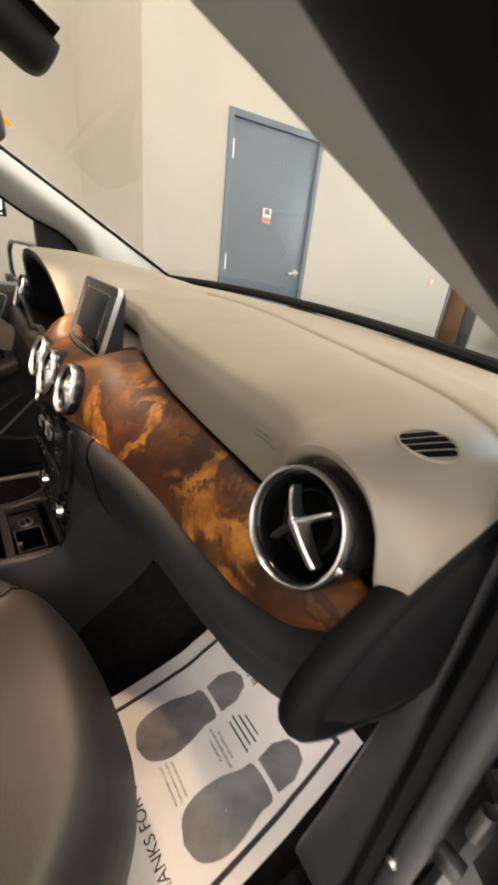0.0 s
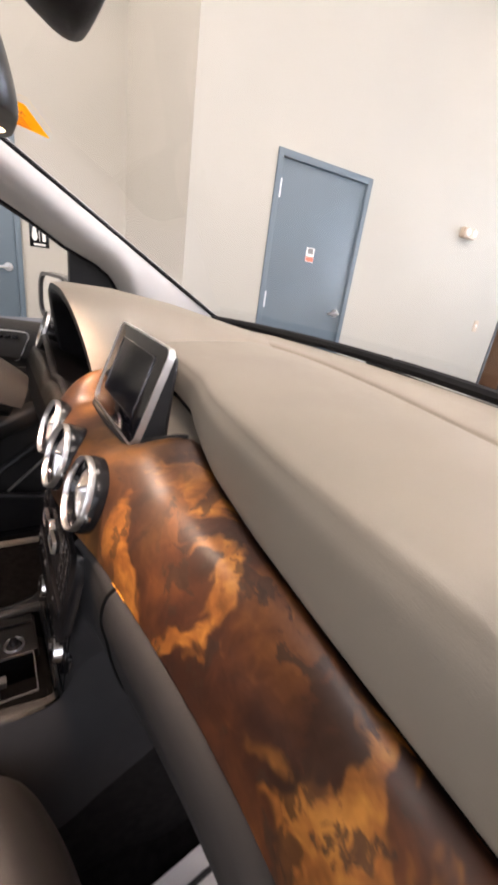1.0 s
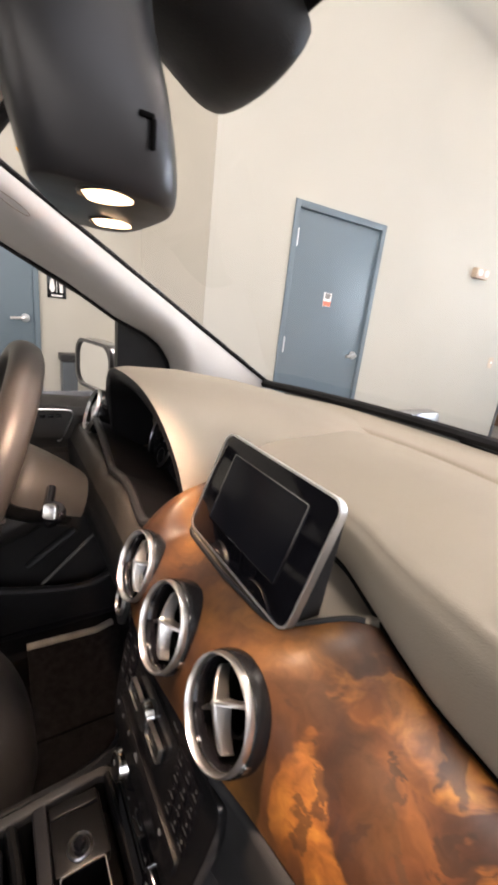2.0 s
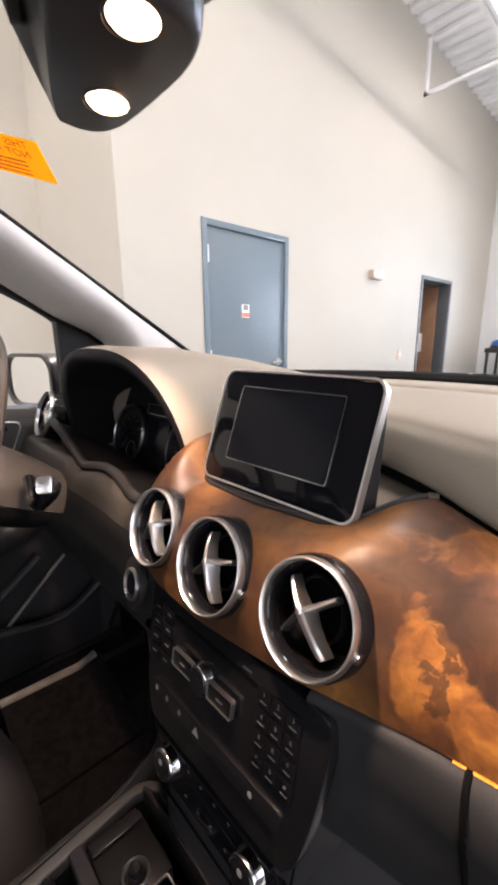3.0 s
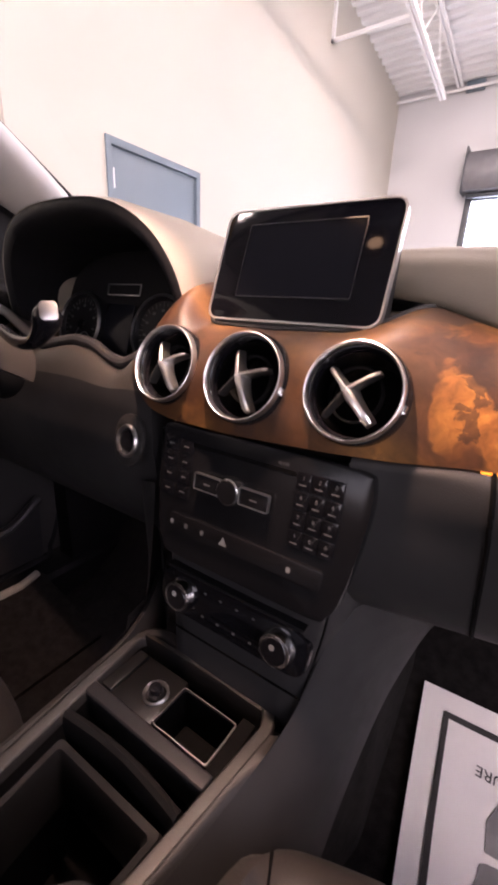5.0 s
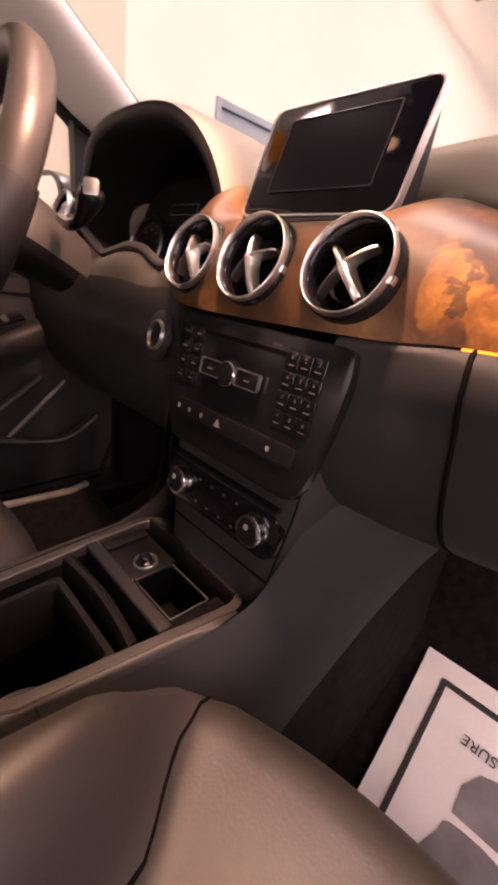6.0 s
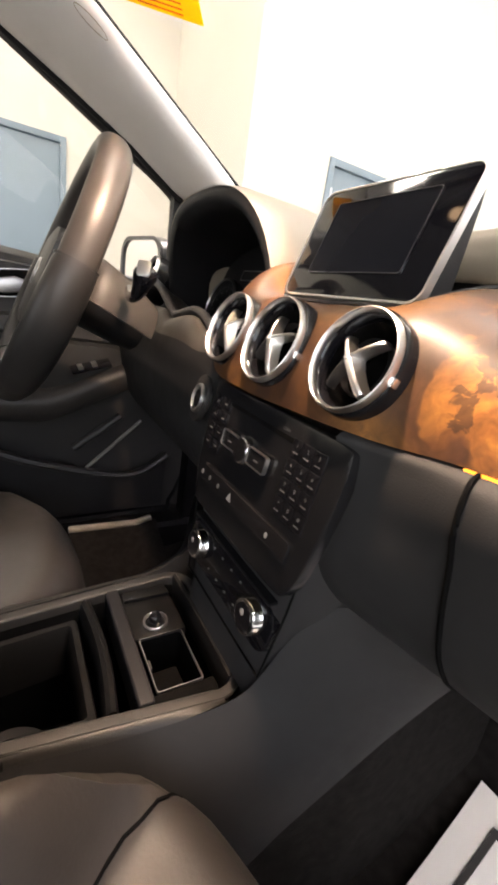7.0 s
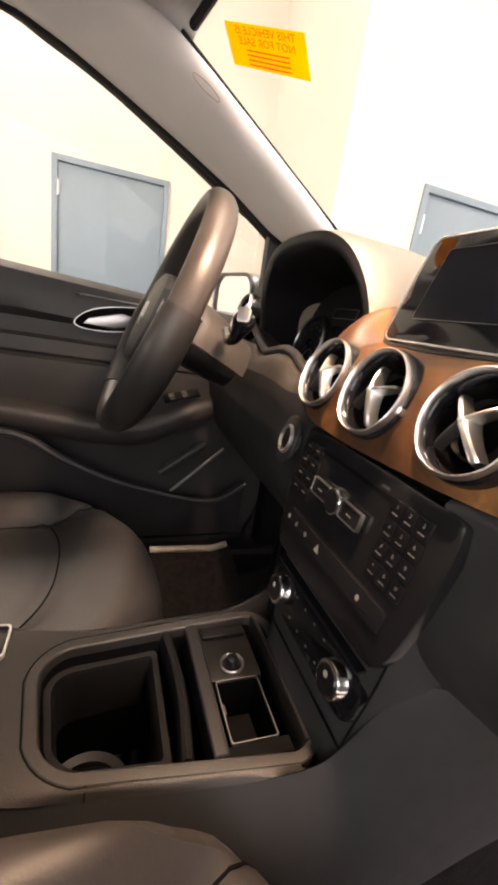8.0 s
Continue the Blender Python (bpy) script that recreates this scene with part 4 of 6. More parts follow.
rim = [(0.646 + 0.22 * 0.029 * math.cos(t) - 0.97 * 0.021 * math.sin(t), 0.570 + 0.97 * 0.029 * math.cos(t) + 0.22 * 0.021 * math.sin(t)) for t in np.linspace(0, 2 * math.pi, 40, endpoint=False)]
gr = part("defroster_grille", tube([(x, y, pad_z(x, y) + 0.0003) for x, y in rim], 0.0018, 6, closed=True), TAUPE, dash, "oval side window vent")
for k in range(4):
    v = -0.0126 + 0.0084 * k
    part("slot", grille_strip(v, 0.0255 * math.sqrt(1 - (v / 0.021) ** 2), 0.0025, 0.0012), VOID, gr)




# ---- air vents ----
def air_vent(at, axis, r, angles, shift, name="air_vent"):
    """A round vent: silver ring on a black collar, a deep black barrel and a star of four silver fins, swivelled aside by shift."""
    m = axes(at, axis, (1, 0, 0))
    v = part(name, lathe([(r * 1.05, -0.045), (r * 1.05, -0.012), (r * 1.04, -0.006), (r * 1.02, -0.004), (r * 0.98, -0.004)], m, 48), GLOSSDULL, dash, "round vent with silver ring and silver star of fins")
    part("ring", lathe([(r * 0.985, -0.008), (r * 1.003, -0.003), (r * 1.0, 0.0008), (r * 0.985, 0.0028), (r * 0.960, 0.0033), (r * 0.935, 0.0020), (r * 0.920, -0.003), (r * 0.93, -0.008)], m, 64), RINGSILVER, v, "satin silver ring")
    part("inner_collar", lathe([(r * 0.93, -0.005), (r * 0.915, -0.0035), (r * 0.885, -0.005), (r * 0.85, -0.014)], m, 56), GLOSS, v, "gloss black inner collar")
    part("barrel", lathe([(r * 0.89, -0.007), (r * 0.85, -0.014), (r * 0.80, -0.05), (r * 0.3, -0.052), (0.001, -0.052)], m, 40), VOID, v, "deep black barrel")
    mh = m @ Matrix.Translation((shift, 0.001, 0)) @ Matrix.Rotation(shift * 16, 4, "Y")
    part("inner_ring", lathe([(r * 0.60, -0.024), (r * 0.57, -0.019), (r * 0.54, -0.024), (r * 0.57, -0.028), (r * 0.60, -0.024)], mh, 32), BLACK, v)
    for k, (ang, long, wide) in enumerate(zip(angles, (0.62, 0.73, 0.84, 0.70), (0.95, 0.75, 1.55, 0.55))):
        a = radians(ang)
        reach = r * long + shift * math.cos(a) * 0.3
        sec = []
        for t, front, back, z0, z1 in ((0.0, 0.0024, 0.0048, -0.0003, -0.013), (0.12, 0.0023, 0.0046, -0.0004, -0.013), (0.35, 0.0020, 0.0038, -0.0014, -0.013), (0.65, 0.0020, 0.0034, -0.0034, -0.014), (0.90, 0.0022, 0.0033, -0.0060, -0.016), (1.0, 0.0018, 0.0029, -0.0085, -0.017)):
            f, b = front * wide, back * wide
            sec.append([mh @ Matrix.Rotation(a, 4, "Z") @ Vector((t * reach, y, z)) for y, z in ((-b, z1), (-f, z0 - 0.0012), (-0.4 * f, z0), (0.4 * f, z0), (f, z0 - 0.0012), (b, z1))])
        part("fin", grid(sec, ring=True, caps=True), SILVER if k < 3 else CHARCOAL, v, "", 25)
    part("hub", lathe([(0.0, 0.0008), (r * 0.05, 0.0004), (r * 0.085, -0.0015), (r * 0.10, -0.008)], mh, 20), SILVER, v)
    part("knob", box(-0.003, 0.0010, -0.0035, 0.0035, -0.003, 0.003, 0.001, m=m @ Matrix.Rotation(radians(-10), 4, "Z") @ Matrix.Translation((r * 1.04, 0, -0.006))), CHROME, v)
    return v


for (c, r, angles, shift), proud in zip(VENTS, (0.009, 0.007, 0.006)):
    air_vent(Vector(c) + VAX * proud, VAX, r, angles, shift)
air_vent(VP, (0.05, -0.94, 0.33), 0.0462, (134, 42, -37, 235), -0.005)
air_vent((-0.610, 0.452, 1.062), (-0.05, -0.94, 0.33), 0.0465, (112, 28, -60, 208), 0.0)

# ---- instrument hood and dials ----
HC = -0.335


def hood_row(y, half, top, low, cx=HC, n=33):
    out = []
    for k in range(n):
        a = math.pi * (-0.08 + 1.16 * k / (n - 1))
        c, s = math.cos(a), math.sin(a)
        out.append(Vector((cx + half * math.copysign(abs(c) ** 0.72, c), y + 0.03 * (1 - s), low + (top - low) * (abs(s) ** 0.8 if s > 0 else -abs(s)))))
    return out


hrows = [hood_row(y, w, t, 1.03) for y, w, t in ((0.462, 0.196, 1.183), (0.448, 0.204, 1.190), (0.47, 0.208, 1.194), (0.56, 0.215, 1.190), (0.68, 0.235, 1.172), (0.80, 0.26, 1.145), (0.92, 0.28, 1.118))]
part("instrument_hood", grid(hrows), TAUPE, dash, "taupe hood over the instruments", 60)
inner = [hood_row(y, w, t, 1.03, c) for y, w, t, c in ((0.449, 0.203, 1.189, HC), (0.446, 0.197, 1.182, HC), (0.452, 0.187, 1.171, HC), (0.49, 0.186, 1.164, HC - 0.010), (0.60, 0.199, 1.151, HC - 0.034), (0.66, 0.204, 1.145, HC - 0.036))]
back = inner[-1]
part("hood_back", grid([back, [Vector((HC - 0.036 + (p.x - HC + 0.036) * 0.05, p.y, 1.05 + (p.z - 1.05) * 0.05)) for p in back]]), HOODBLACK, dash, "black back of the dial housing", 60)
part("hood_lining", grid(inner), HOODBLACK, dash, "black lining of the instrument hood", 60)
part("cluster_plate", prism([(-0.225, -0.10), (0.21, -0.10), (0.22, 0.06), (0.14, 0.13), (-0.14, 0.13), (-0.235, 0.06)], axes((HC - 0.038, 0.592, 1.03), (0, -0.96, 0.28)), 0.004), HOODBLACK, dash)
for cx in (-0.484, -0.280):
    m = axes((cx, 0.574, 1.022), (0, -0.96, 0.28))
    dial = part("gauge", lathe([(0.0, 0.0), (0.050, 0.0), (0.0535, 0.006), (0.0575, 0.008), (0.060, 0.004), (0.060, -0.01)], m, 48), HOODBLACK, dash, "round dial with silver rim")
    part("gauge_rim", lathe([(0.0545, 0.006), (0.0560, 0.009), (0.0585, 0.0085), (0.060, 0.005), (0.0545, 0.006)], m, 48), DARKSATIN, dial)
    for k in range(25):
        a = radians(225 - 270 * k / 24)
        long = 0.0085 if k % 2 == 0 else 0.004
        part("tick", box(-long / 2, long / 2, -0.0007, 0.0007, 0, 0.0006, m=m @ Matrix.Rotation(a, 4, "Z") @ Matrix.Translation((0.044, 0, 0.0004))), GREYMARK, dial)
        if k % 3 == 0:  # numbers too small to read
            part("number_mark", prism(round_rect(0.0065, 0.0042, 0.001, 2), m @ Matrix.Translation((0.0345 * math.cos(a), 0.0345 * math.sin(a), 0.0004)), 0.0004), GREYMARK, dial)
    part("needle", box(0.0, 0.040, -0.0012, 0.0012, 0.002, 0.003, m=m @ Matrix.Rotation(radians(236), 4, "Z")), GREYMARK, dial)
    part("needle_hub", lathe([(0.0, 0.006), (0.007, 0.0055), (0.0085, 0.002)], m, 24), GLOSS, dial)
    part("sub_dial", lathe([(0.0155, 0.001), (0.0165, 0.002), (0.0175, 0.001)], m @ Matrix.Translation((0.012, -0.030, 0)), 28), DARKSATIN, dial)
m = axes((-0.382, 0.574, 1.020), (0, -0.96, 0.28))
part("cluster_display", prism(round_rect(0.072, 0.085, 0.004), m, 0.003, 0.0008), SCREEN, dash, "dark screen between the dials")
m = axes((-0.350, 0.566, 1.084), (0, -0.96, 0.28))
part("display_frame", frame_ring(round_rect(0.080, 0.0185, 0.002), round_rect(0.0775, 0.016, 0.002), m, 0.002), DARKSATIN, dash)


# lower hood rim with its wave, and driver's lower panel
def wave_z(x):
    return table(x, [-0.73, -0.56, -0.50, -0.451, -0.408, -0.363, -0.317, -0.278, -0.240, -0.214, -0.188, -0.165, -0.145], [1.05, 1.055, 1.040, 1.016, 0.997, 1.006, 1.014, 1.010, 0.992, 0.990, 1.005, 1.030, 1.055], 0.008)


part("cluster_rim", tube([(x, 0.450 + 0.035 * max(0, (x + 0.20) / 0.03) ** 2, wave_z(x)) for x in np.linspace(-0.555, -0.172, 50)], [0.0078] * 45 + [0.0074, 0.0066, 0.0055, 0.004, 0.002], 10), HOODRIM, dash, "wavy lower rim of the dial housing")
part("cluster_mask", grid([[(x, 0.452, wave_z(x)), (x, 0.50, wave_z(x) - 0.022), (x, 0.60, 0.955)] for x in np.linspace(-0.555, -0.148, 40)]), HOODBLACK, dash, "black mask under the dials", 60)
rows, shelf = [], []
for x in np.linspace(-0.725, -0.135, 60):
    z1 = min(wave_z(x), 1.012) - 0.007
    prof = [(0.470, z1 - 0.004), (0.452, z1), (0.432, z1 - 0.006), (0.418, 0.955), (0.418, 0.915), (0.42, 0.88), (0.44, 0.80), (0.50, 0.72), (0.62, 0.68), (0.95, 0.68)]
    sec = [Vector((x, a, b)) for a, b in spline(prof, 27)]
    shelf.append(sec[:9] + [sec[8] + Vector((0, 0.03, 0)), Vector((x, 0.48, z1 - 0.03))])
    rows.append(sec[8:] + [Vector((x, 0.95, 0.90)), sec[8] + Vector((0, 0.028, 0))])
part("cluster_shelf", grid(shelf, ring=True, caps=True), UMBER, dash, "dark umber shelf below the dials", 50)
# continues the umber shelf; black colour stands for the shadow on it
part("driver_panel", grid(rows, ring=True, caps=True), BLACKSOFT, dash, "lower dash on the driver side, blackened for its shadow", 50)
# start button
m = axes((-0.166, 0.405, 0.906), (-0.1, -0.96, 0.22))
sb = part("start_button", lathe([(0.0205, -0.012), (0.0205, 0.001), (0.019, 0.003), (0.0170, 0.003), (0.0165, -0.002)], m, 32), SATIN, dash, "round start button with silver ring")
part("button_cap", lathe([(0.0, 0.001), (0.012, 0.001), (0.0164, -0.003)], m, 28), GLOSS, sb)
part("button_surround", prism(round_rect(0.056, 0.066, 0.027, 8), axes((-0.166, 0.412, 0.905), (-0.1, -0.96, 0.22)), 0.006, 0.003), CHARCOAL, dash)

# ---- display screen on its foot ----
SM = axes((0.007, 0.486, 1.110), (0, -0.937, 0.35))
FRAMESILVER = mat("satin_frame_silver", (0.74, 0.735, 0.73), 0.42, 1.0, vary=0.03, size=6, rvary=0.03)
GLOSSEDGE = mat("dark_chrome", (0.30, 0.30, 0.32), 0.18, 1.0, vary=0.05)
disp = thing("display_screen", (0.002, 0.49, 1.06), "black tablet-like display with silver edge on the dashboard", "display")
wedge = []
for v, w, d in ((-0.070, 0.088, 0.046), (-0.059, 0.093, 0.046), (-0.02, 0.0945, 0.034), (0.03, 0.0945, 0.021), (0.050, 0.093, 0.016), (0.0575, 0.086, 0.012)):
    wedge.append([SM @ Vector(p) for p in ((-w, v, -0.006), (w, v, -0.006), (w, v, -d + 0.006), (w - 0.006, v, -d), (-w + 0.006, v, -d), (-w, v, -d + 0.006))])
part("back_shell", grid(wedge, ring=True, caps=True), BLACK, disp, "black wedge-shaped shell")
part("silver_frame", frame_ring(round_rect(0.195, 0.121, 0.013, 6), round_rect(0.191, 0.117, 0.0115, 6), SM @ Matrix.Translation((0, 0, -0.0065)), 0.0082), FRAMESILVER, disp, "thin silver edge")
part("glass_front", prism(round_rect(0.1912, 0.1172, 0.0115, 6), SM @ Matrix.Translation((0, 0, -0.003)), 0.004, 0.001), SCREENGLASS, disp, "glossy black glass front")
part("screen_panel", prism(round_rect(0.128, 0.076, 0.002, 3), SM @ Matrix.Translation((0.0, 0.004, 0.001)), 0.0006), SCREEN, disp, "switched-off dark screen")
part("screen_bevel", frame_ring(round_rect(0.1302, 0.0782, 0.003, 3), round_rect(0.128, 0.076, 0.002, 3), SM @ Matrix.Translation((0.0, 0.004, 0.001)), 0.0016), GLOSSEDGE, disp, "fine bright screen edge")
part("foot", grid([[(-0.080, 0.472, 1.050), (-0.075, 0.515, 1.066), (0.078, 0.515, 1.066), (0.084, 0.472, 1.050)], [(-0.078, 0.484, 1.10), (-0.070, 0.500, 1.12), (0.072, 0.500, 1.12), (0.082, 0.484, 1.10)]], ring=True, caps=True), BLACK, disp)
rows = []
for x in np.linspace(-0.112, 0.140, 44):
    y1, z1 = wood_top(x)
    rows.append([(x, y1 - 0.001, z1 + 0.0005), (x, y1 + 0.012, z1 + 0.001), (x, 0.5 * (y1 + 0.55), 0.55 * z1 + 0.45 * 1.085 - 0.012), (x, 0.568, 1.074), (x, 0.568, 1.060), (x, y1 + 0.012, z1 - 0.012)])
# same taupe as the pad, coloured darker for the shade behind the display
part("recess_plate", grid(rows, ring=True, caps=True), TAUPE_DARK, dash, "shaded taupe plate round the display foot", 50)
lip = [Vector((x, wood_top(x)[0] - 0.0005, wood_top(x)[1] + 0.001)) for x in np.linspace(-0.105, 0.137, 40)]
part("recess_lip", tube(lip, 0.0026, 6), BLACK, dash, "thin black lip along the wood")

# ---- centre stack ----
stack = thing("centre_stack", (0.01, 0.42, 0.68), "black centre stack panel below the vents", "centre stack")


def stack_y(z):
    return float(np.interp(z, [0.66, 0.75, 0.80, 0.94], [0.366, 0.374, 0.378, 0.396]))


rows = []
for z in np.linspace(0.945, 0.64, 20):
    w = np.interp(z, [0.64, 0.70, 0.78, 0.945], [0.098, 0.105, 0.118, 0.130])
    cy = stack_y(z)
    rows.append([(0.012 + w * u, cy + 0.012 + 0.05 * max(0, abs(u) - 0.8) / 0.2 * abs(u) ** 3 + 0.002 * u * u, z) for u in np.linspace(-1, 1, 17)] + [(0.012 + w, 0.60, z), (0.012 - w, 0.60, z)])
part("stack_body", grid(rows, ring=True, caps=True), BLACK, stack, "black stack surround", 50)
edge = [(0.012 + s * (np.interp(z, [0.64, 0.70, 0.78, 0.945], [0.098, 0.105, 0.118, 0.130]) - 0.014), stack_y(z) + 0.0108, z) for s, zs in ((-1, np.linspace(0.935, 0.70, 12)), (1, np.linspace(0.70, 0.935, 12))) for z in zs]
part("panel_joint", tube(edge, 0.0012, 5), VOID, stack, "dark joint line")
part("centre_rib", box(-0.075, 0.100, 0.380, 0.392, 0.7805, 0.7845, 0.001), BLACKTRIM, stack)
RM = axes((0.016, 0.391, 0.878), (0, -0.985, 0.17))
radio = thing("car_radio", (0.012, 0.40, 0.80), "black radio unit with keypad and silver rotary knob", "radio")
part("face_panel", prism([(float(a), float(b)) for a, b in spline([(-0.110, 0.055), (-0.104, 0.069), (-0.06, 0.070), (0.06, 0.070), (0.114, 0.069), (0.124, 0.058), (0.1235, 0.02), (0.114, -0.045), (0.104, -0.067), (0.088, -0.075), (0.0, -0.075), (-0.080, -0.075), (-0.095, -0.066), (-0.104, -0.045), (-0.111, 0.02), (-0.110, 0.055)], 60)[:-1]], RM @ Matrix.Translation((0, 0, -0.008)), 0.012, 0.003), GLOSSDULL, radio, "black fascia")
knob = part("rotary_knob", lathe([(0.0, 0.012), (0.0122, 0.012), (0.0134, 0.0112), (0.0142, 0.008), (0.0156, 0.003)], RM @ Matrix.Translation((-0.0115, 0.017, 0)), 36), CHROME, radio, "chrome rotary knob")
part("knob_cap", lathe([(0.0, 0.0130), (0.0112, 0.0129), (0.0122, 0.0118)], RM @ Matrix.Translation((-0.0115, 0.017, 0)), 28), GLOSSDULL, knob)
for sx in (-0.0375, 0.0145):
    rm = RM @ Matrix.Translation((sx if sx < 0 else sx + 0.004, 0.018, 0.003))
    b = part("rocker", prism(round_rect(0.033, 0.0170, 0.002, 3), rm, 0.0075, 0.0012), GLOSSDULL, radio, "black rocker switch with silver edge")
    part("rocker_edge", frame_ring(round_rect(0.0336, 0.0176, 0.0022, 3), round_rect(0.0316, 0.0156, 0.0012, 3), rm @ Matrix.Translation((0, 0, 0.0042)), 0.0042), SATIN, b, "thin silver edge")
    part("rocker_mark", box(-0.004, 0.004, -0.0008, 0.0008, 0, 0.0002, m=rm @ Matrix.Translation((0, -0.001, 0.0076))), GREYMARK, b)
part("disc_slot", prism(round_rect(0.12, 0.004, 0.0018, 3), RM @ Matrix.Translation((-0.005, 0.052, 0.004)), 0.0006), VOID, radio)
text("CLEAR", RM @ Matrix.Translation((0.041, 0.058, 0.0042)), 0.0036, GREYMARK, "key_mark", radio, 0.0001)
for row in range(4):
    for col in range(3):
        kx, ky = 0.0632 + 0.0152 * col, 0.0475 - 0.0180 * row
        key = part("key", prism(round_rect(0.0146, 0.0168, 0.0012, 3), RM @ Matrix.Translation((kx, ky, 0.0036)), 0.0020, 0.0007), GLOSS, radio)
        text("123456789*0#"[row * 3 + col], RM @ Matrix.Translation((kx, ky + 0.0028, 0.0057)), 0.0050, GREYMARK, "key_mark", key, 0.0001)
        part("key_mark", box(-0.0035, 0.0035, -0.0005, 0.0005, 0, 0.0002, m=RM @ Matrix.Translation((kx, ky - 0.0035, 0.0057))), GREYMARK, key)
for row in range(4):
    for col in range(2):
        key = part("key", prism(round_rect(0.0175, 0.0140, 0.0012, 3), RM @ Matrix.Translation((-0.094 + 0.0205 * col, 0.048 - 0.0165 * row, 0.0036)), 0.0020, 0.0007), GLOSS, radio)
        part("key_mark", box(-0.0035, 0.0035, -0.0006, 0.0006, 0, 0.0002, m=RM @ Matrix.Translation((-0.094 + 0.0205 * col, 0.048 - 0.0165 * row, 0.0057))), GREYMARK, key)
strip = part("switch_strip", prism(round_rect(0.180, 0.020, 0.003, 3), RM @ Matrix.Translation((0.005, -0.036, 0.003)), 0.004, 0.001), GLOSSDULL, radio, "row of small switches")
for k, sx in enumerate((-0.081, -0.061, -0.039, -0.0195, 0.063)):
    if k == 3:
        part("hazard_mark", prism([(-0.005, -0.004), (0.005, -0.004), (0, 0.005)], RM @ Matrix.Translation((sx + 0.008, -0.036, 0.0072)), 0.0003), WHITEMARK, strip)
    else:
        part("switch_mark", prism(round_rect(0.0045, 0.0055, 0.002, 3), RM @ Matrix.Translation((sx, -0.036, 0.0072)), 0.0003), WHITEMARK if k in (0, 4) else GREYMARK, strip)
CM = axes((0.0085, 0.386, 0.748), (0, -0.985, 0.17))
clim = thing("climate_panel", (0.010, 0.38, 0.72), "black climate control panel with two chrome-edged dials", "climate control")
part("face_panel", prism(round_rect(0.196, 0.052, 0.020, 6), CM @ Matrix.Translation((0, 0, -0.006)), 0.009, 0.003), GLOSS, clim, "gloss black panel")
for sx in (-0.065, 0.065):
    mm = CM @ Matrix.Translation((sx, 0, 0))
    kb = part("dial_knob", lathe([(0.020, 0.001), (0.0185, 0.003), (0.018, 0.011), (0.0170, 0.0135), (0.0145, 0.0142), (0.0, 0.0140)], mm, 40), CHROME, clim, "ribbed chrome-edged dial")
    part("knob_cap", lathe([(0.0, 0.0150), (0.0135, 0.0150), (0.0145, 0.0138)], mm, 30), GLOSS, kb)
    part("cap_mark", prism(round_rect(0.006, 0.006, 0.002, 3), mm @ Matrix.Translation((-0.002, 0.004, 0.0151)), 0.0003), WHITEMARK, kb)
for row in range(2):
    for k in range(4):
        part("button_mark", prism(round_rect(0.004, 0.0022, 0.001, 2), CM @ Matrix.Translation((-0.032 + 0.0215 * k, 0.014 - 0.028 * row, 0.0032)), 0.0004), GREYMARK, clim)

# ---- centre console ----
cons = thing("centre_console", (-0.012, 0.1, 0.35), "charcoal centre console with cup holder and storage tray", "console")
CZ = 0.662
FRAME = [(0.089, 0.398), (-0.130, 0.398), (-0.101, 0.097), (0.055, 0.118)]  # corners of the frame round the bins
CUPS = [(0.067, 0.262), (-0.116, 0.262), (-0.101, 0.097), (0.055, 0.118)]


def rounded(corners, inset, radii, n=7):
    """Outline of a four-sided plan, drawn in by inset, with rounded corners; counter-clockwise."""
    c = [Vector(p) for p in corners]
    out = []
    lines = []
    for i in range(4):
        d = (c[(i + 1) % 4] - c[i]).normalized()
        lines.append((c[i] + Vector((-d.y, d.x)) * inset, d))
    for i in range(4):
        (p, d), (q, e) = lines[i - 1], lines[i]
        cross = d.x * e.y - d.y * e.x
        k = ((q.x - p.x) * e.y - (q.y - p.y) * e.x) / cross
        at, r = p + d * k, max(0.004, radii[i] - inset)
        half = math.acos(max(-1, min(1, -d.dot(e)))) / 2
        a, b = at - d * (r / math.tan(half)), at + e * (r / math.tan(half))
        for j in range(n):
            t = j / (n - 1)
            out.append((1 - t) ** 2 * a + 2 * t * (1 - t) * at * 0.6 + 2 * t * (1 - t) * 0.4 * (a + b) / 2 + t * t * b)
    return out


ROUND = (0.035, 0.035, 0.045, 0.050)


def console_left(y):
    return table(y, [-0.45, 0.04, 0.10, 0.16, 0.398, 0.44], [-0.165, -0.160, -0.135, -0.124, -0.136, -0.16], 0.02)


rows = []
for y in np.linspace(0.44, -0.45, 36):
    f = np.interp(y, [-0.45, 0.2, 0.36, 0.44], [0.0, 0.0, 0.02, 0.05])
    x, z = console_left(y), CZ + np.interp(y, [-0.45, 0.1, 0.35, 0.44], [-0.02, 0, 0.004, 0.05])
    rows.append([(x - d, y, zz) for d, zz in ((-0.010, z - 0.003), (-0.004, z - 0.004), (0.002, z - 0.012), (0.012, z - 0.05), (0.024 + f, z - 0.13), (0.037 + 2 * f, 0.34), (-0.014, 0.34), (-0.014, z - 0.03))])
part("side_panel", grid(rows, ring=True, caps=True), CHARCOAL, cons, "smooth charcoal side panel", 50)
# passenger side: one smooth flank from the console rim up to the wood, carpet below it
TOPE = [(0.058, -0.45, 0.642), (0.060, 0.02, 0.652), (0.063, 0.13, 0.653), (0.078, 0.238, 0.654), (0.088, 0.314, 0.658), (0.097, 0.366, 0.674), (0.104, 0.386, 0.705), (0.112, 0.402, 0.745), (0.126, 0.432, 0.785), (0.152, 0.460, 0.792), (0.185, 0.490, 0.788), (0.212, 0.505, 0.784)]
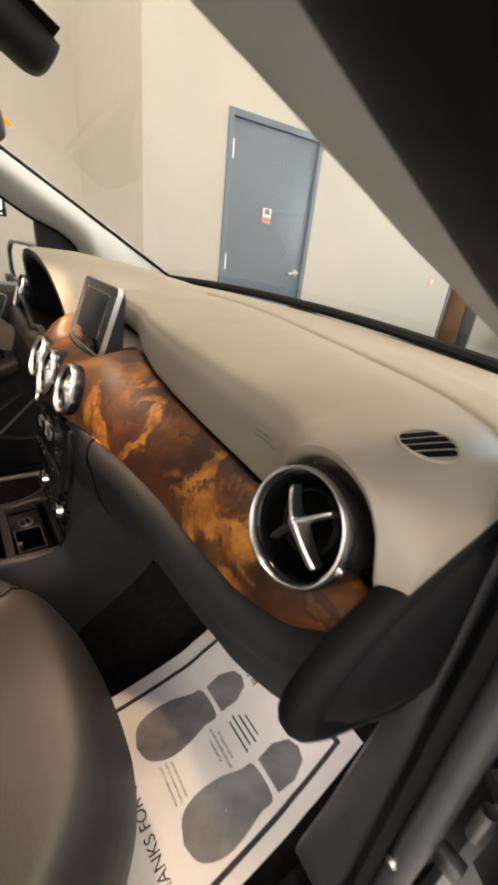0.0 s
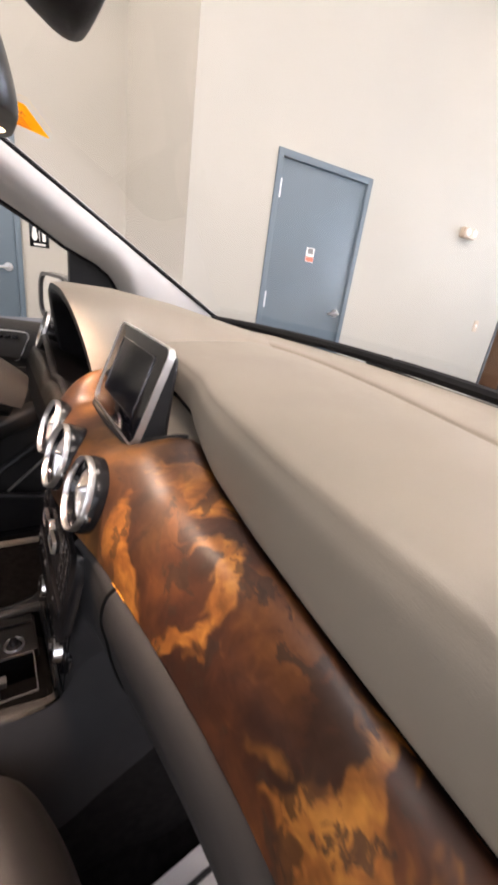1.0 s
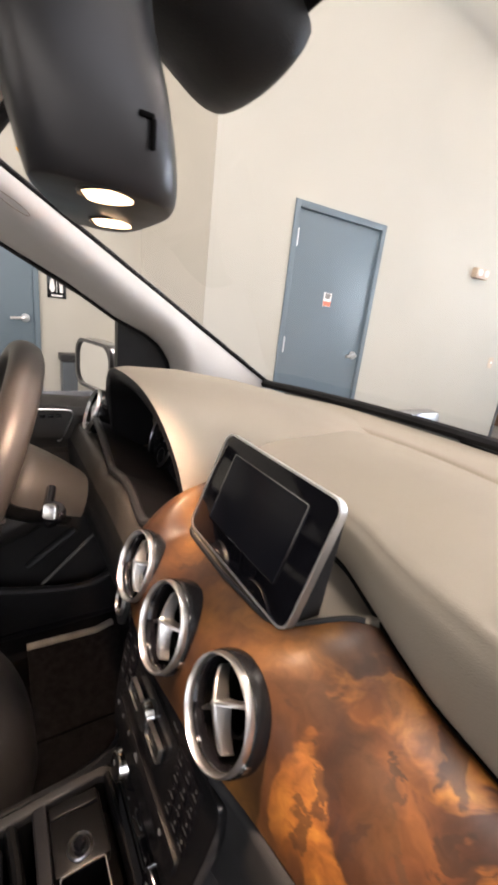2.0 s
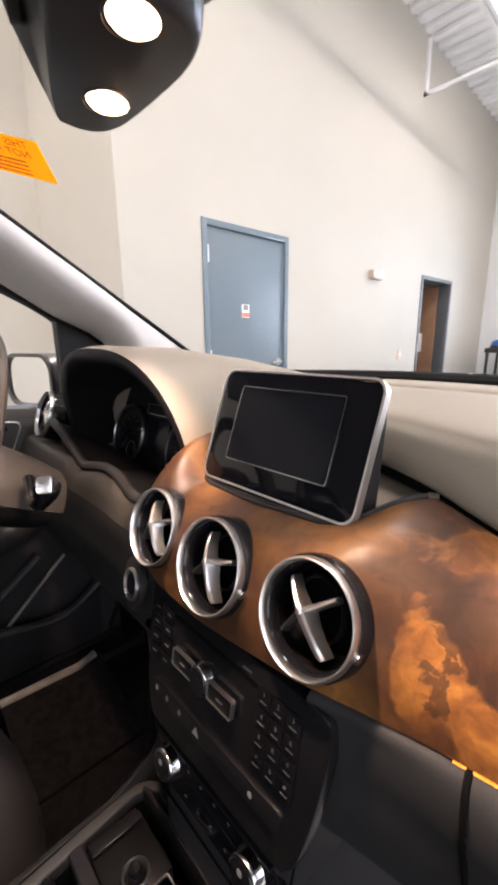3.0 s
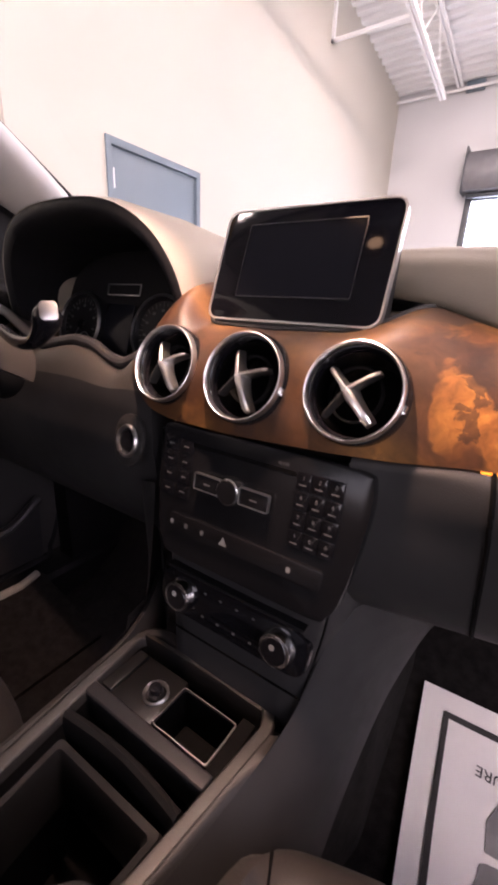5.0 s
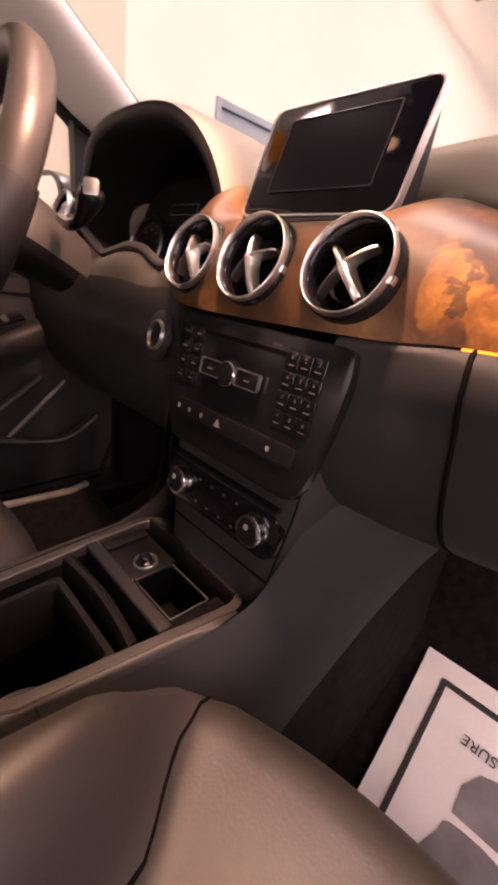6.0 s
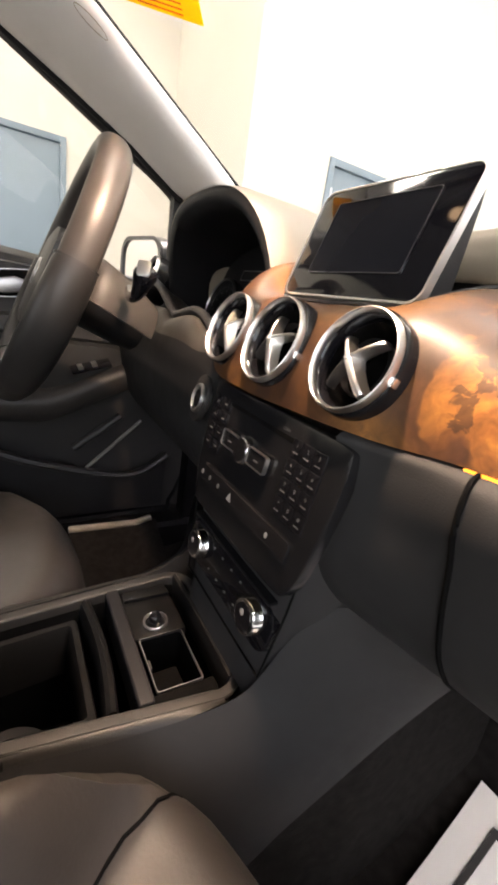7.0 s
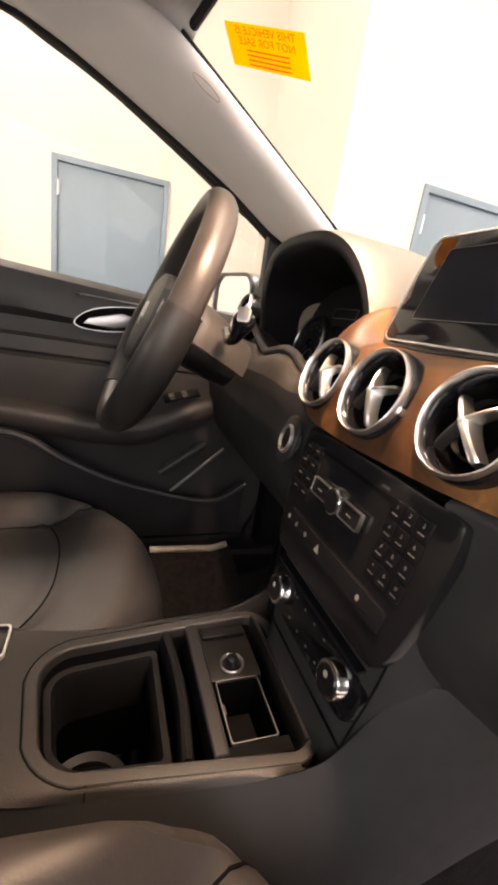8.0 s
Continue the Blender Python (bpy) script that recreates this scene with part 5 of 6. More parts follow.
LOWE = [(0.130, -0.45, 0.345), (0.132, 0.00, 0.350), (0.136, 0.12, 0.372), (0.140, 0.25, 0.41), (0.145, 0.37, 0.475), (0.147, 0.42, 0.512), (0.152, 0.48, 0.556), (0.160, 0.52, 0.600), (0.172, 0.545, 0.645), (0.186, 0.56, 0.690), (0.200, 0.56, 0.725), (0.216, 0.55, 0.752)]
rows, low = [], []
for k, (a, b) in enumerate(zip(spline(TOPE, 90), spline(LOWE, 90))):
    e = min(1, max(0, (k / 89 - 0.40) / 0.45))
    e = e * e * (3 - 2 * e)
    rows.append([tuple(a + (b - a) * t + math.sin(math.pi * t) ** (1 - 0.35 * e) * np.array((0.012 - 0.006 * e, -0.008, 0.004))) for t in np.linspace(0, 1, 25)])
bm = grid(rows)
bmesh.ops.solidify(bm, geom=bm.faces[:], thickness=0.008)
part("side_panel", bm, BLACKSOFT, cons, "smooth dark flank of the tunnel", 70)
for b in spline(LOWE[:8] + [(0.158, 0.62, 0.61), (0.160, 0.80, 0.66)], 40):
    low.append([(b[0] - 0.004, b[1], b[2] + 0.006), (b[0] - 0.002, b[1], 0.5 * (b[2] + 0.33)), (b[0] + 0.004, b[1], 0.325), (b[0] - 0.03, b[1], 0.325), (b[0] - 0.03, b[1], b[2] + 0.006)])
part("tunnel_carpet", grid(low, ring=True, caps=True), CARPET, cons, "black carpet on the tunnel", 60)
# driver side: flank from the console rim up beside the start button
TOPL = [(-0.128, 0.30, 0.655), (-0.134, 0.365, 0.670), (-0.126, 0.388, 0.70), (-0.118, 0.392, 0.76), (-0.116, 0.398, 0.82), (-0.118, 0.404, 0.865)]
LOWL = [(-0.150, 0.32, 0.46), (-0.165, 0.40, 0.50), (-0.178, 0.46, 0.56), (-0.188, 0.49, 0.63), (-0.196, 0.48, 0.73), (-0.185, 0.455, 0.83)]
bm = grid([[tuple(a + (b - a) * t + math.sin(math.pi * t) * np.array((-0.008, -0.012, 0.003))) for t in np.linspace(0, 1, 15)] for a, b in zip(spline(TOPL, 40), spline(LOWL, 40))])
bmesh.ops.solidify(bm, geom=bm.faces[:], thickness=0.006)
part("side_panel", bm, BLACK, cons, "smooth dark flank beside the stack", 70)
# top deck, open where the bins are
edge_r = spline([(p[0], p[1], p[2]) for p in TOPE[:6]], 80)
ry, rx, rz = ([p[k] for p in edge_r] for k in (1, 0, 2))


def deck_z(y):
    return CZ - 0.0015 + float(np.interp(y, [-0.45, 0.1, 0.37, 0.44], [-0.02, 0, 0.002, 0.05]))


ring = rounded(FRAME, -0.0012, ROUND, 9)
chain = [ring[17]] + ring[18:36] + [ring[0]]  # down the driver side, round the back, up the passenger side
path = []
for a, b in zip(chain[:-1], chain[1:]):
    n = max(1, int((b - a).length / 0.012))
    path += [a.lerp(b, k / n) for k in range(n)]
path.append(chain[-1])
YB = 0.055
rows = []
for p in path:
    left, right = console_left(p.y) + 0.009, float(np.interp(p.y, ry, rx))
    mid = 0.5 * (console_left(YB) + float(np.interp(YB, ry, rx)))
    k = min(1, max(0, (0.150 - p.y) / 0.05))
    if p.x < mid:
        side = Vector((left, p.y))
        rear = Vector((console_left(YB) + 0.009 + max(0, p.x - FRAME[2][0]) * 1.28, YB))
    else:
        side = Vector((right, p.y))
        rear = Vector((float(np.interp(YB, ry, rx)) - max(0, FRAME[3][0] - p.x) * 1.0, YB))
    turn = 1.0 if p.y < 0.121 else k
    q = side.lerp(rear, turn)
    drop = (1 - turn) if p.x > mid else 0.0
    z1 = float(np.interp(p.y, ry, rz))
    row = []
    for t in (0.0, 0.35, 0.65, 0.85, 1.0):
        at = p.lerp(q, t)
        z = deck_z(at.y)
        row.append((at.x, at.y, z + (z1 - z) * drop * t ** 2.2))
    rows.append(row)
bm = grid(rows)
back_rows = [[(console_left(y) + 0.009 + (float(np.interp(y, ry, rx)) - console_left(y) - 0.009) * t, y, deck_z(y)) for t in np.linspace(0, 1, 12)] for y in np.linspace(-0.45, YB + 0.001, 16)]
grid(back_rows, bm=bm)
bmesh.ops.solidify(bm, geom=bm.faces[:], thickness=0.003)
part("top_deck", bm, CHARCOAL, cons, "smooth charcoal top deck", 40)
# raised rounded frame round the two bins
binf = []
for inset, z in ((-0.0002, -0.012), (0.0, -0.0016), (0.0010, -0.0008), (0.006, -0.0006), (0.0112, -0.0012), (0.0128, -0.0026), (0.0138, -0.007), (0.0150, -0.040)):
    binf.append([(p.x, p.y, CZ + z) for p in rounded(FRAME, inset, ROUND)])
part("bin_frame", grid(binf, ring=True), CHARCOAL, cons, "rounded charcoal frame round the bins", 28)
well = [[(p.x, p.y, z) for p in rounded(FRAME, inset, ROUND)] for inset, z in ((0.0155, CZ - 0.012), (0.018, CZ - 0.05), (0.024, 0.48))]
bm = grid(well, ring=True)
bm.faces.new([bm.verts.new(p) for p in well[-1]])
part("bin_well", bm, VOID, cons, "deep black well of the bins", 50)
groove = [(p.x, p.y, CZ - 0.0022) for p in rounded(FRAME, -0.0012, ROUND)]
part("rim_groove", tube(groove, 0.0013, 5, closed=True), VOID, cons)
part("panel_gap", tube([(0.0600, 0.168, CZ - 0.0012), (0.0640, 0.168, CZ - 0.0032), (0.0700, 0.168, CZ - 0.0075)], 0.0010, 5), VOID, cons)
part("cross_bar", box(-0.110, 0.062, 0.2805, 0.297, CZ - 0.040, CZ - 0.001, 0.004, seg=3), HOODBLACK, cons)
# rubber insert with cup ring and swung-up divider
lining = []
for k, (inset, dz) in enumerate(((0.0155, -0.026), (0.0175, -0.020), (0.024, -0.021), (0.028, -0.032), (0.030, -0.09))):
    row = rounded(CUPS, inset, (0.02, 0.02, 0.05, 0.055))
    lining.append([(p.x, p.y, CZ + dz + (0.004 * math.sin(70 * p.y) if p.x < -0.06 else 0)) for p in row])
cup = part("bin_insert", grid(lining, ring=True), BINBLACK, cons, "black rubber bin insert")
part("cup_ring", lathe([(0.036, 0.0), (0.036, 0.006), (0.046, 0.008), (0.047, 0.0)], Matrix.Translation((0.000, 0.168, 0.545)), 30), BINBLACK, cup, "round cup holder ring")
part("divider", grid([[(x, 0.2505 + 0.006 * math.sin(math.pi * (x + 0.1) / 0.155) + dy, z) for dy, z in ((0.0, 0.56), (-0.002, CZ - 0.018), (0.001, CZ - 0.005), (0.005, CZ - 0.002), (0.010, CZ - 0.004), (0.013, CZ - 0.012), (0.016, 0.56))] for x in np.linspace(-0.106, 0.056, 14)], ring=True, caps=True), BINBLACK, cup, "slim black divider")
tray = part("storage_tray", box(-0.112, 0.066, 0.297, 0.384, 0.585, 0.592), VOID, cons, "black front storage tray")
part("socket_plate", box(-0.104, -0.027, 0.2985, 0.362, CZ - 0.030, CZ - 0.011, 0.003), BINBLACK, tray)
part("plate_ledge", box(-0.104, -0.088, 0.300, 0.358, CZ - 0.011, CZ - 0.005, 0.002), BINBLACK, tray)
m = axes((-0.047, 0.329, CZ - 0.011), (0, -0.08, 1))
ls = part("lighter_socket", lathe([(0.0150, -0.002), (0.0150, 0.003), (0.0138, 0.0042), (0.0125, 0.003), (0.0115, -0.004)], m, 32), SATIN, tray, "silver ringed lighter socket")
part("lighter_knob", lathe([(0.0, 0.013), (0.006, 0.0125), (0.008, 0.009), (0.010, -0.002)], m, 24), GLOSS, ls)
part("tray_frame", frame_ring(round_rect(0.074, 0.052, 0.003, 3), round_rect(0.0715, 0.0495, 0.003, 3), Matrix.Translation((0.010, 0.329, CZ - 0.014)), 0.003), DARKSATIN, tray, "thin silver tray frame")
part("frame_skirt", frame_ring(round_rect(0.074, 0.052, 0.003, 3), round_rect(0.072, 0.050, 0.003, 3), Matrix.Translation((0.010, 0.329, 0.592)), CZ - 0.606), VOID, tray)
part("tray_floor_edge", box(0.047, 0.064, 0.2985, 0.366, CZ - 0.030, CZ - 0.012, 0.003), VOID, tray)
usb = part("usb_port", box(-0.014, -0.001, 0.3045, 0.314, 0.618, 0.630, 0.001), GREYTRIM, tray, "small grey media socket")
part("port_slot", box(-0.0115, -0.0035, 0.3135, 0.3146, 0.621, 0.627), VOID, usb)
part("lid_edge", grid([[(x, 0.372 + 0.003 * math.cos(14 * x) + dy, CZ + dz - 0.010 * (x + 0.11)) for dy, dz in ((0.0, -0.035), (-0.001, -0.004), (0.001, 0.001), (0.005, 0.002), (0.008, -0.002), (0.009, -0.035))] for x in np.linspace(-0.112, 0.064, 14)], ring=True, caps=True), BINBLACK, tray, "edge of the slid-back tray lid")
# controller dial plate on the rear deck
ctl = part("controller_plate", prism(round_rect(0.05, 0.07, 0.006, 4), axes((-0.113, 0.041, CZ - 0.004), (0, 0, 1)), 0.006, 0.002), GLOSS, cons, "gloss black switch plate with silver edge")
part("plate_edge", frame_ring(round_rect(0.052, 0.072, 0.007, 4), round_rect(0.048, 0.068, 0.006, 4), axes((-0.113, 0.041, CZ - 0.004), (0, 0, 1)), 0.007), SATIN, ctl)


# ---- seats ----
def seam_at(a):
    """How far out the cushion seam runs, along the cushion from its front edge."""
    return float(np.interp(a, [0.15, 0.3, 0.36, 0.45, 0.6], [0.93, 0.837, 0.775, 0.66, 0.58]))


def seat(cx, front, name_label, rise=0.0, side_up=0.03, wide=0.262, nose=0.075, corner=0.11, cross=0.0):
    """A leather seat: cushion with side bolsters, a deep seam each side, and a backrest."""
    s = thing("leather_seat", (cx, front - 0.3, 0.32), name_label, "seat", "front seats")
    half, depth = wide, 0.52
    rows = []
    for j in range(37):
        v = j / 36
        row = []
        for i in range(41):
            u = -1 + 2 * i / 40
            edge = front - (corner if u < 0 else max(corner, 0.19)) * abs(u) ** 2.6
            a = v * 1.25
            up = min(1, a / 0.25)
            if a < 0.25:
                t = a / 0.25 * math.pi / 2
                y, z = edge - nose * (1 - math.cos(t)), 0.43 + (0.155 + rise) * math.sin(t)
            else:
                y, z = edge - nose - (a - 0.25) * depth, 0.585 + rise - 0.035 * (a - 0.25)
            seam = seam_at(a)
            bol = max(0, min(1, (abs(u) - seam + 0.06) / 0.26))
            bol = bol * bol * (3 - 2 * bol)
            z += (0.008 + side_up * (min(1, max(0, a - 0.05) / 0.22) + 0.4 * min(1, max(0, a - 0.30) / 0.25))) * bol * up
            z -= 0.010 * math.exp(-(((abs(u) - seam) / 0.03) ** 2)) * up
            z += 0.010 * (1 - min(1, abs(u) / 0.7) ** 2) * up
            if cross:
                z -= 0.008 * math.exp(-(((a - cross) / 0.03) ** 2)) * min(1, max(0, (seam + 0.1 - abs(u)) / 0.1))
            z -= 0.10 * max(0, (abs(u) - 0.87) / 0.13) ** 2.6
            row.append((cx + u * half, y, z))
        rows.append(row)
    skirt = [[(p[0] * 0.98 + cx * 0.02, p[1] - 0.02, 0.36) for p in rows[0]]]
    bm = grid(skirt + rows)
    lows = [[rows[j][i] for j in range(37)] for i in (0, 40)]
    for low in lows:
        grid([low, [(p[0], p[1], 0.36) for p in low]], bm=bm)
    cushion = part("cushion", bm, LEATHER, s, "smooth black leather cushion", 70)
    for g in (-1, 1):
        path = []
        for j in range(5, 37):
            a = j / 36 * 1.25
            u = g * seam_at(a)
            i = (u + 1) * 20
            k = min(39, int(i))
            path.append(Vector(rows[j][k]).lerp(Vector(rows[j][k + 1]), i - k) + Vector((0, 0, -0.0003)))
        part("seam", tube(path, 0.0018, 5), VOID, cushion)
    if cross:
        j = cross / 1.25 * 36
        k, f = int(j), j - int(j)
        span = [i for i in range(41) if abs(-1 + i / 20) < seam_at(cross)]
        part("seam", tube([Vector(rows[k][i]).lerp(Vector(rows[k + 1][i]), f) for i in span], 0.0018, 5), VOID, cushion)
    part("seat_base", box(cx - 0.22, cx + 0.22, front - 0.55, front - 0.06, 0.33, 0.45, 0.02), BLACK, s)
    back = []
    for j in range(22):
        v = j / 21
        z = 0.50 + 0.62 * v
        y0 = front - 0.56 - 0.22 * v
        w = 0.25 - 0.04 * v**2
        back.append([(cx + w * math.cos(t) * (1 if abs(math.cos(t)) > 0.2 else 1), y0 + 0.065 * math.sin(t) + 0.03 * abs(math.cos(t)) ** 3 * (1 if math.sin(t) > 0 else 0), z) for t in np.linspace(0, 2 * math.pi, 28, endpoint=False)])
    part("backrest", grid(back, ring=True, caps=True), LEATHER, s, "black leather backrest", 60)
    part("headrest", box(cx - 0.13, cx + 0.13, front - 0.85, front - 0.76, 1.16, 1.34, 0.035, seg=4), LEATHER, s)
    return s


seat(0.376, 0.392, "black leather passenger seat with stitched bolsters", 0.058, 0.070, 0.276, 0.080, 0.055)
seat(-0.388, 0.300, "black leather driver seat beside the console", -0.012, cross=0.49)

# ---- steering wheel and column ----
WC, WR, TILTW = Vector((-0.370, 0.248, 1.038)), 0.184, 22
WM = Matrix.Translation(WC) @ Matrix.Rotation(radians(90 - TILTW), 4, "X") @ Matrix.Identity(4)


def wheel_pt(a, r=WR, h=0.0):
    return WM @ Vector((r * math.cos(radians(a)), r * math.sin(radians(a)), h))


sw = thing("steering_wheel", tuple(WC), "black leather steering wheel with dark spokes", "steering wheel")
for a0, a1, mt in ((4, 176, "upper"), (176, 236, "grip"), (236, 304, "lower"), (304, 364, "grip")):
    pts = [wheel_pt(a0 + (a1 - a0) * k / 24) for k in range(25)]
    part("rim", tube(pts, [0.0190 + 0.0026 * math.sin(math.pi * k / 24) ** 0.5 for k in range(25)] if mt == "grip" else 0.0176, 20, flat=1.26, up=WM.to_3x3() @ Vector((0, 0, 1))), GRIPLEATHER if mt == "grip" else RIMLEATHER, sw, "", 60)
for a in (4, 176, 236, 304):
    part("rim_seam", tube([wheel_pt(a - 0.4), wheel_pt(a + 0.4)], 0.0187, 20, flat=1.36, up=WM.to_3x3() @ Vector((0, 0, 1))), CHARCOAL, sw)
HUBM = WM @ Matrix.Translation((0, -0.01, 0.012))
part("airbag_cover", prism([(0.085, 0.045), (0.06, 0.066), (0, 0.072), (-0.06, 0.066), (-0.085, 0.045), (-0.088, -0.02), (-0.055, -0.072), (0, -0.08), (0.055, -0.072), (0.088, -0.02)], HUBM @ Matrix.Translation((0, 0, -0.03)), 0.042, 0.014), LEATHER, sw, "black padded airbag cover")
part("emblem", lathe([(0.0, 0.0145), (0.018, 0.0145), (0.020, 0.0125), (0.020, 0.010)], HUBM, 28), SATIN, sw, "plain round silver emblem")
for a, w in ((0, 0.030), (180, 0.030)):
    p0, p1 = wheel_pt(a, 0.075, 0.0), wheel_pt(a, 0.175, -0.004)
    part("spoke", tube([p0, (p0 + p1) / 2, p1], [0.028, 0.022, 0.018], 10, flat=0.5, up=WM.to_3x3() @ Vector((0, 0, 1))), BLACK, sw)
    part("spoke_trim", box(-0.022, 0.022, -0.010, 0.010, 0, 0.003, 0.001, m=WM @ Matrix.Translation((0.115 * (1 if a == 0 else -1), 0.008, 0.014))), SATIN, sw, "silver trimmed switch pad")
part("spoke", tube([wheel_pt(270, 0.07, -0.004), wheel_pt(270, 0.175, -0.004)], [0.030, 0.020], 10, flat=0.4, up=WM.to_3x3() @ Vector((0, 0, 1))), SATIN, sw, "satin silver lower spoke")
col = thing("steering_column", (-0.365, 0.36, 0.98), "black steering column shroud with stalks", "steering column")
rows = []
for k in range(9):
    t = k / 8
    c = WM @ Vector((0, -0.012 - 0.01 * t, -0.035 - 0.115 * t))
    rx, ry = 0.078 - 0.022 * t**2, 0.066 - 0.016 * t**2
    if k == 0:
        rx, ry = rx * 0.8, ry * 0.8
    rows.append([c + WM.to_3x3() @ Vector((rx * math.copysign(abs(math.cos(a)) ** 0.9, math.cos(a)), ry * (1 if math.sin(a) > 0 else 0.62) * math.copysign(abs(math.sin(a)) ** 0.9, math.sin(a)), 0)) for a in np.linspace(0, 2 * math.pi, 28, endpoint=False)])
# halves toned apart: lit top in umber, shaded underside near-black
part("upper_shroud", grid([r[:15] for r in rows], ring=True, caps=True), UMBER, col, "upper shroud, lighter tone for its lit top", 60)
part("lower_shroud", grid([[p - WM.to_3x3() @ Vector((0, 0.0015, 0)) for p in r[14:] + r[:1]] for r in rows[:8]], ring=True, caps=True), BINBLACK, col, "lower shroud, blackened for its shaded underside", 60)
st = part("gear_stalk", tube(spline([(-0.285, 0.335, 1.03), (-0.235, 0.325, 1.022), (-0.196, 0.322, 1.026), (-0.177, 0.325, 1.045), (-0.171, 0.327, 1.058)], 16), [0.007] * 8 + [0.008, 0.009, 0.011, 0.013, 0.014, 0.014, 0.013, 0.010], 12), GLOSS, col, "gloss black gear selector stalk")
part("stalk_button", prism(round_rect(0.016, 0.018, 0.004, 4), axes((-0.165, 0.322, 1.056), (0.75, -0.55, 0.3), (0.5, 0.8, 0)), 0.004, 0.0015), SATIN, st, "silver end button")


# ---- doors ----
def car_door(side, m, label):
    """A front door built at the driver side (side -1) or mirrored (+1), then moved by m."""
    def P(x, y, z):
        return m @ Vector((side * x, y, z))

    def sheet(prof, ys, dx=lambda y, k: 0.0):
        return grid([[P(x + dx(y, k), y, z) for k, (x, z) in enumerate(prof)] for y in ys], ring=True, caps=True)

    ys = np.linspace(0.72, -0.62, 24)
    sl = lambda y, z: z - 0.085 * (y - 0.0) * (1 if z > 1.0 else 0.4 if z > 0.8 else 0)
    rows = []
    for y in ys:
        prof = [(0.80, 0.42), (0.805, 1.05), (0.775, 1.092), (0.745, 1.092), (0.715, 1.078), (0.700, 1.04), (0.698, 1.004), (0.703, 0.998), (0.722, 0.985), (0.722, 0.952), (0.706, 0.945), (0.704, 0.915), (0.712, 0.908), (0.702, 0.900), (0.700, 0.80), (0.730, 0.76), (0.735, 0.50), (0.735, 0.42)]
        rows.append([P(x, y, sl(y, z)) for x, z in prof])
    d = part("front_door", grid(rows, ring=True, caps=True), DOORCARD, car, label, 40)
    # armrest
    arm = []
    for k in range(17):
        y = 0.44 - 0.98 * k / 16
        w = 0.050 * math.sin(math.pi * min(1, 0.12 + 0.9 * k / 16)) ** 0.5
        z = table(y, [-0.6, -0.06, 0.12, 0.25, 0.36, 0.42], [0.825, 0.805, 0.776, 0.766, 0.812, 0.85], 0.02)
        arm.append([P(0.712 - w, y, z), P(0.705 - w, y, z - 0.02), P(0.708 - w * 0.5, y, z - 0.062), P(0.73, y, z - 0.075), P(0.735, y, z + 0.015), P(0.715, y, z + 0.010)])
    part("armrest", grid(arm, ring=True, caps=True), LEATHER, d, "padded black armrest", 60)
    # map pocket lip, sweeping down towards the front
    lip = spline([P(0.690, -0.60, 0.73), P(0.672, -0.10, 0.735), P(0.668, 0.00, 0.725), P(0.668, 0.08, 0.675), P(0.668, 0.20, 0.618), P(0.672, 0.36, 0.572), P(0.685, 0.47, 0.556), P(0.70, 0.56, 0.60)], 40)
    part("pocket_lip", tube(lip, 0.011, 8), CHARCOAL, d, "charcoal door pocket lip")
    part("pocket", grid([[Vector(p), m @ Vector((side * 0.715, (m.inverted() @ Vector(p)).y, 0.43))] for p in lip] + [], ), BLACK, d, "black door pocket", 60)
    # light grey colour paints the highlight on the panel edge
    part("pocket_edge", tube([P(0.693, 0.345, 0.578), P(0.702, 0.482, 0.702)], 0.0045, 10), POCKETGLINT, d, "edge of the speaker panel, lightened as a painted highlight")
    part("pocket_ridge", tube([P(0.707, 0.315, 0.628), P(0.712, 0.43, 0.712)], 0.010, 10), DOORCARD, d)
    swp = part("switch_panel", box(-0.045, 0.045, -0.016, 0.016, 0.0, 0.006, 0.002, m=m @ axes((side * 0.682, 0.350, 0.842), (-side * 0.35, -0.25, 0.9), (0, 1, 0.3))), GLOSS, d, "gloss black window switch panel")
    for k in range(4):
        part("switch", box(-0.006, 0.006, -0.005, 0.005, 0.006, 0.009, 0.001, m=m @ axes((side * 0.682, 0.350, 0.842), (-side * 0.35, -0.25, 0.9), (0, 1, 0.3)) @ Matrix.Translation((-0.024 + 0.032 * (k // 2), -0.007 + 0.014 * (k % 2), 0))), SATIN, swp)
    # handle in its bowl
    hm = m @ axes((side * 0.697, 0.185, 1.003), (-side, 0, 0.02), (0, side * -1, 0.12))
    tear = [(0.085, 0.0), (0.075, 0.018), (0.04, 0.028), (-0.03, 0.026), (-0.07, 0.012), (-0.085, -0.006), (-0.06, -0.018), (0.0, -0.024), (0.06, -0.018)]
    tear = [(float(a) * (1 if side < 0 else 1), float(b)) for a, b in spline(tear + tear[:1], 40)[:-1]]
    bowl = part("handle_bowl", prism(tear, hm, 0.004, 0.001), VOID, d, "dark door handle bowl")
    part("bowl_ring", frame_ring([(a * 1.04, b * 1.07) for a, b in tear], [(a * 1.01, b * 0.99) for a, b in tear], hm, 0.005), DARKSATIN, d, "satin chrome ring")
    part("handle_lever", prism([(0.060, 0.004), (0.02, 0.018), (-0.05, 0.008), (-0.062, -0.004), (0.0, -0.016), (0.05, -0.012)], hm @ Matrix.Translation((-0.006, -0.002, 0.004)), 0.010, 0.004), DARKSATIN, d, "satin silver lever")
    if side < 0:
        loop = spline([P(0.6985, 0.10, 1.050), P(0.6975, 0.30, 1.043), P(0.6975, 0.405, 1.039), P(0.6980, 0.426, 1.030), P(0.6985, 0.420, 1.008), P(0.7000, 0.402, 0.968), P(0.7010, 0.392, 0.962)], 40)
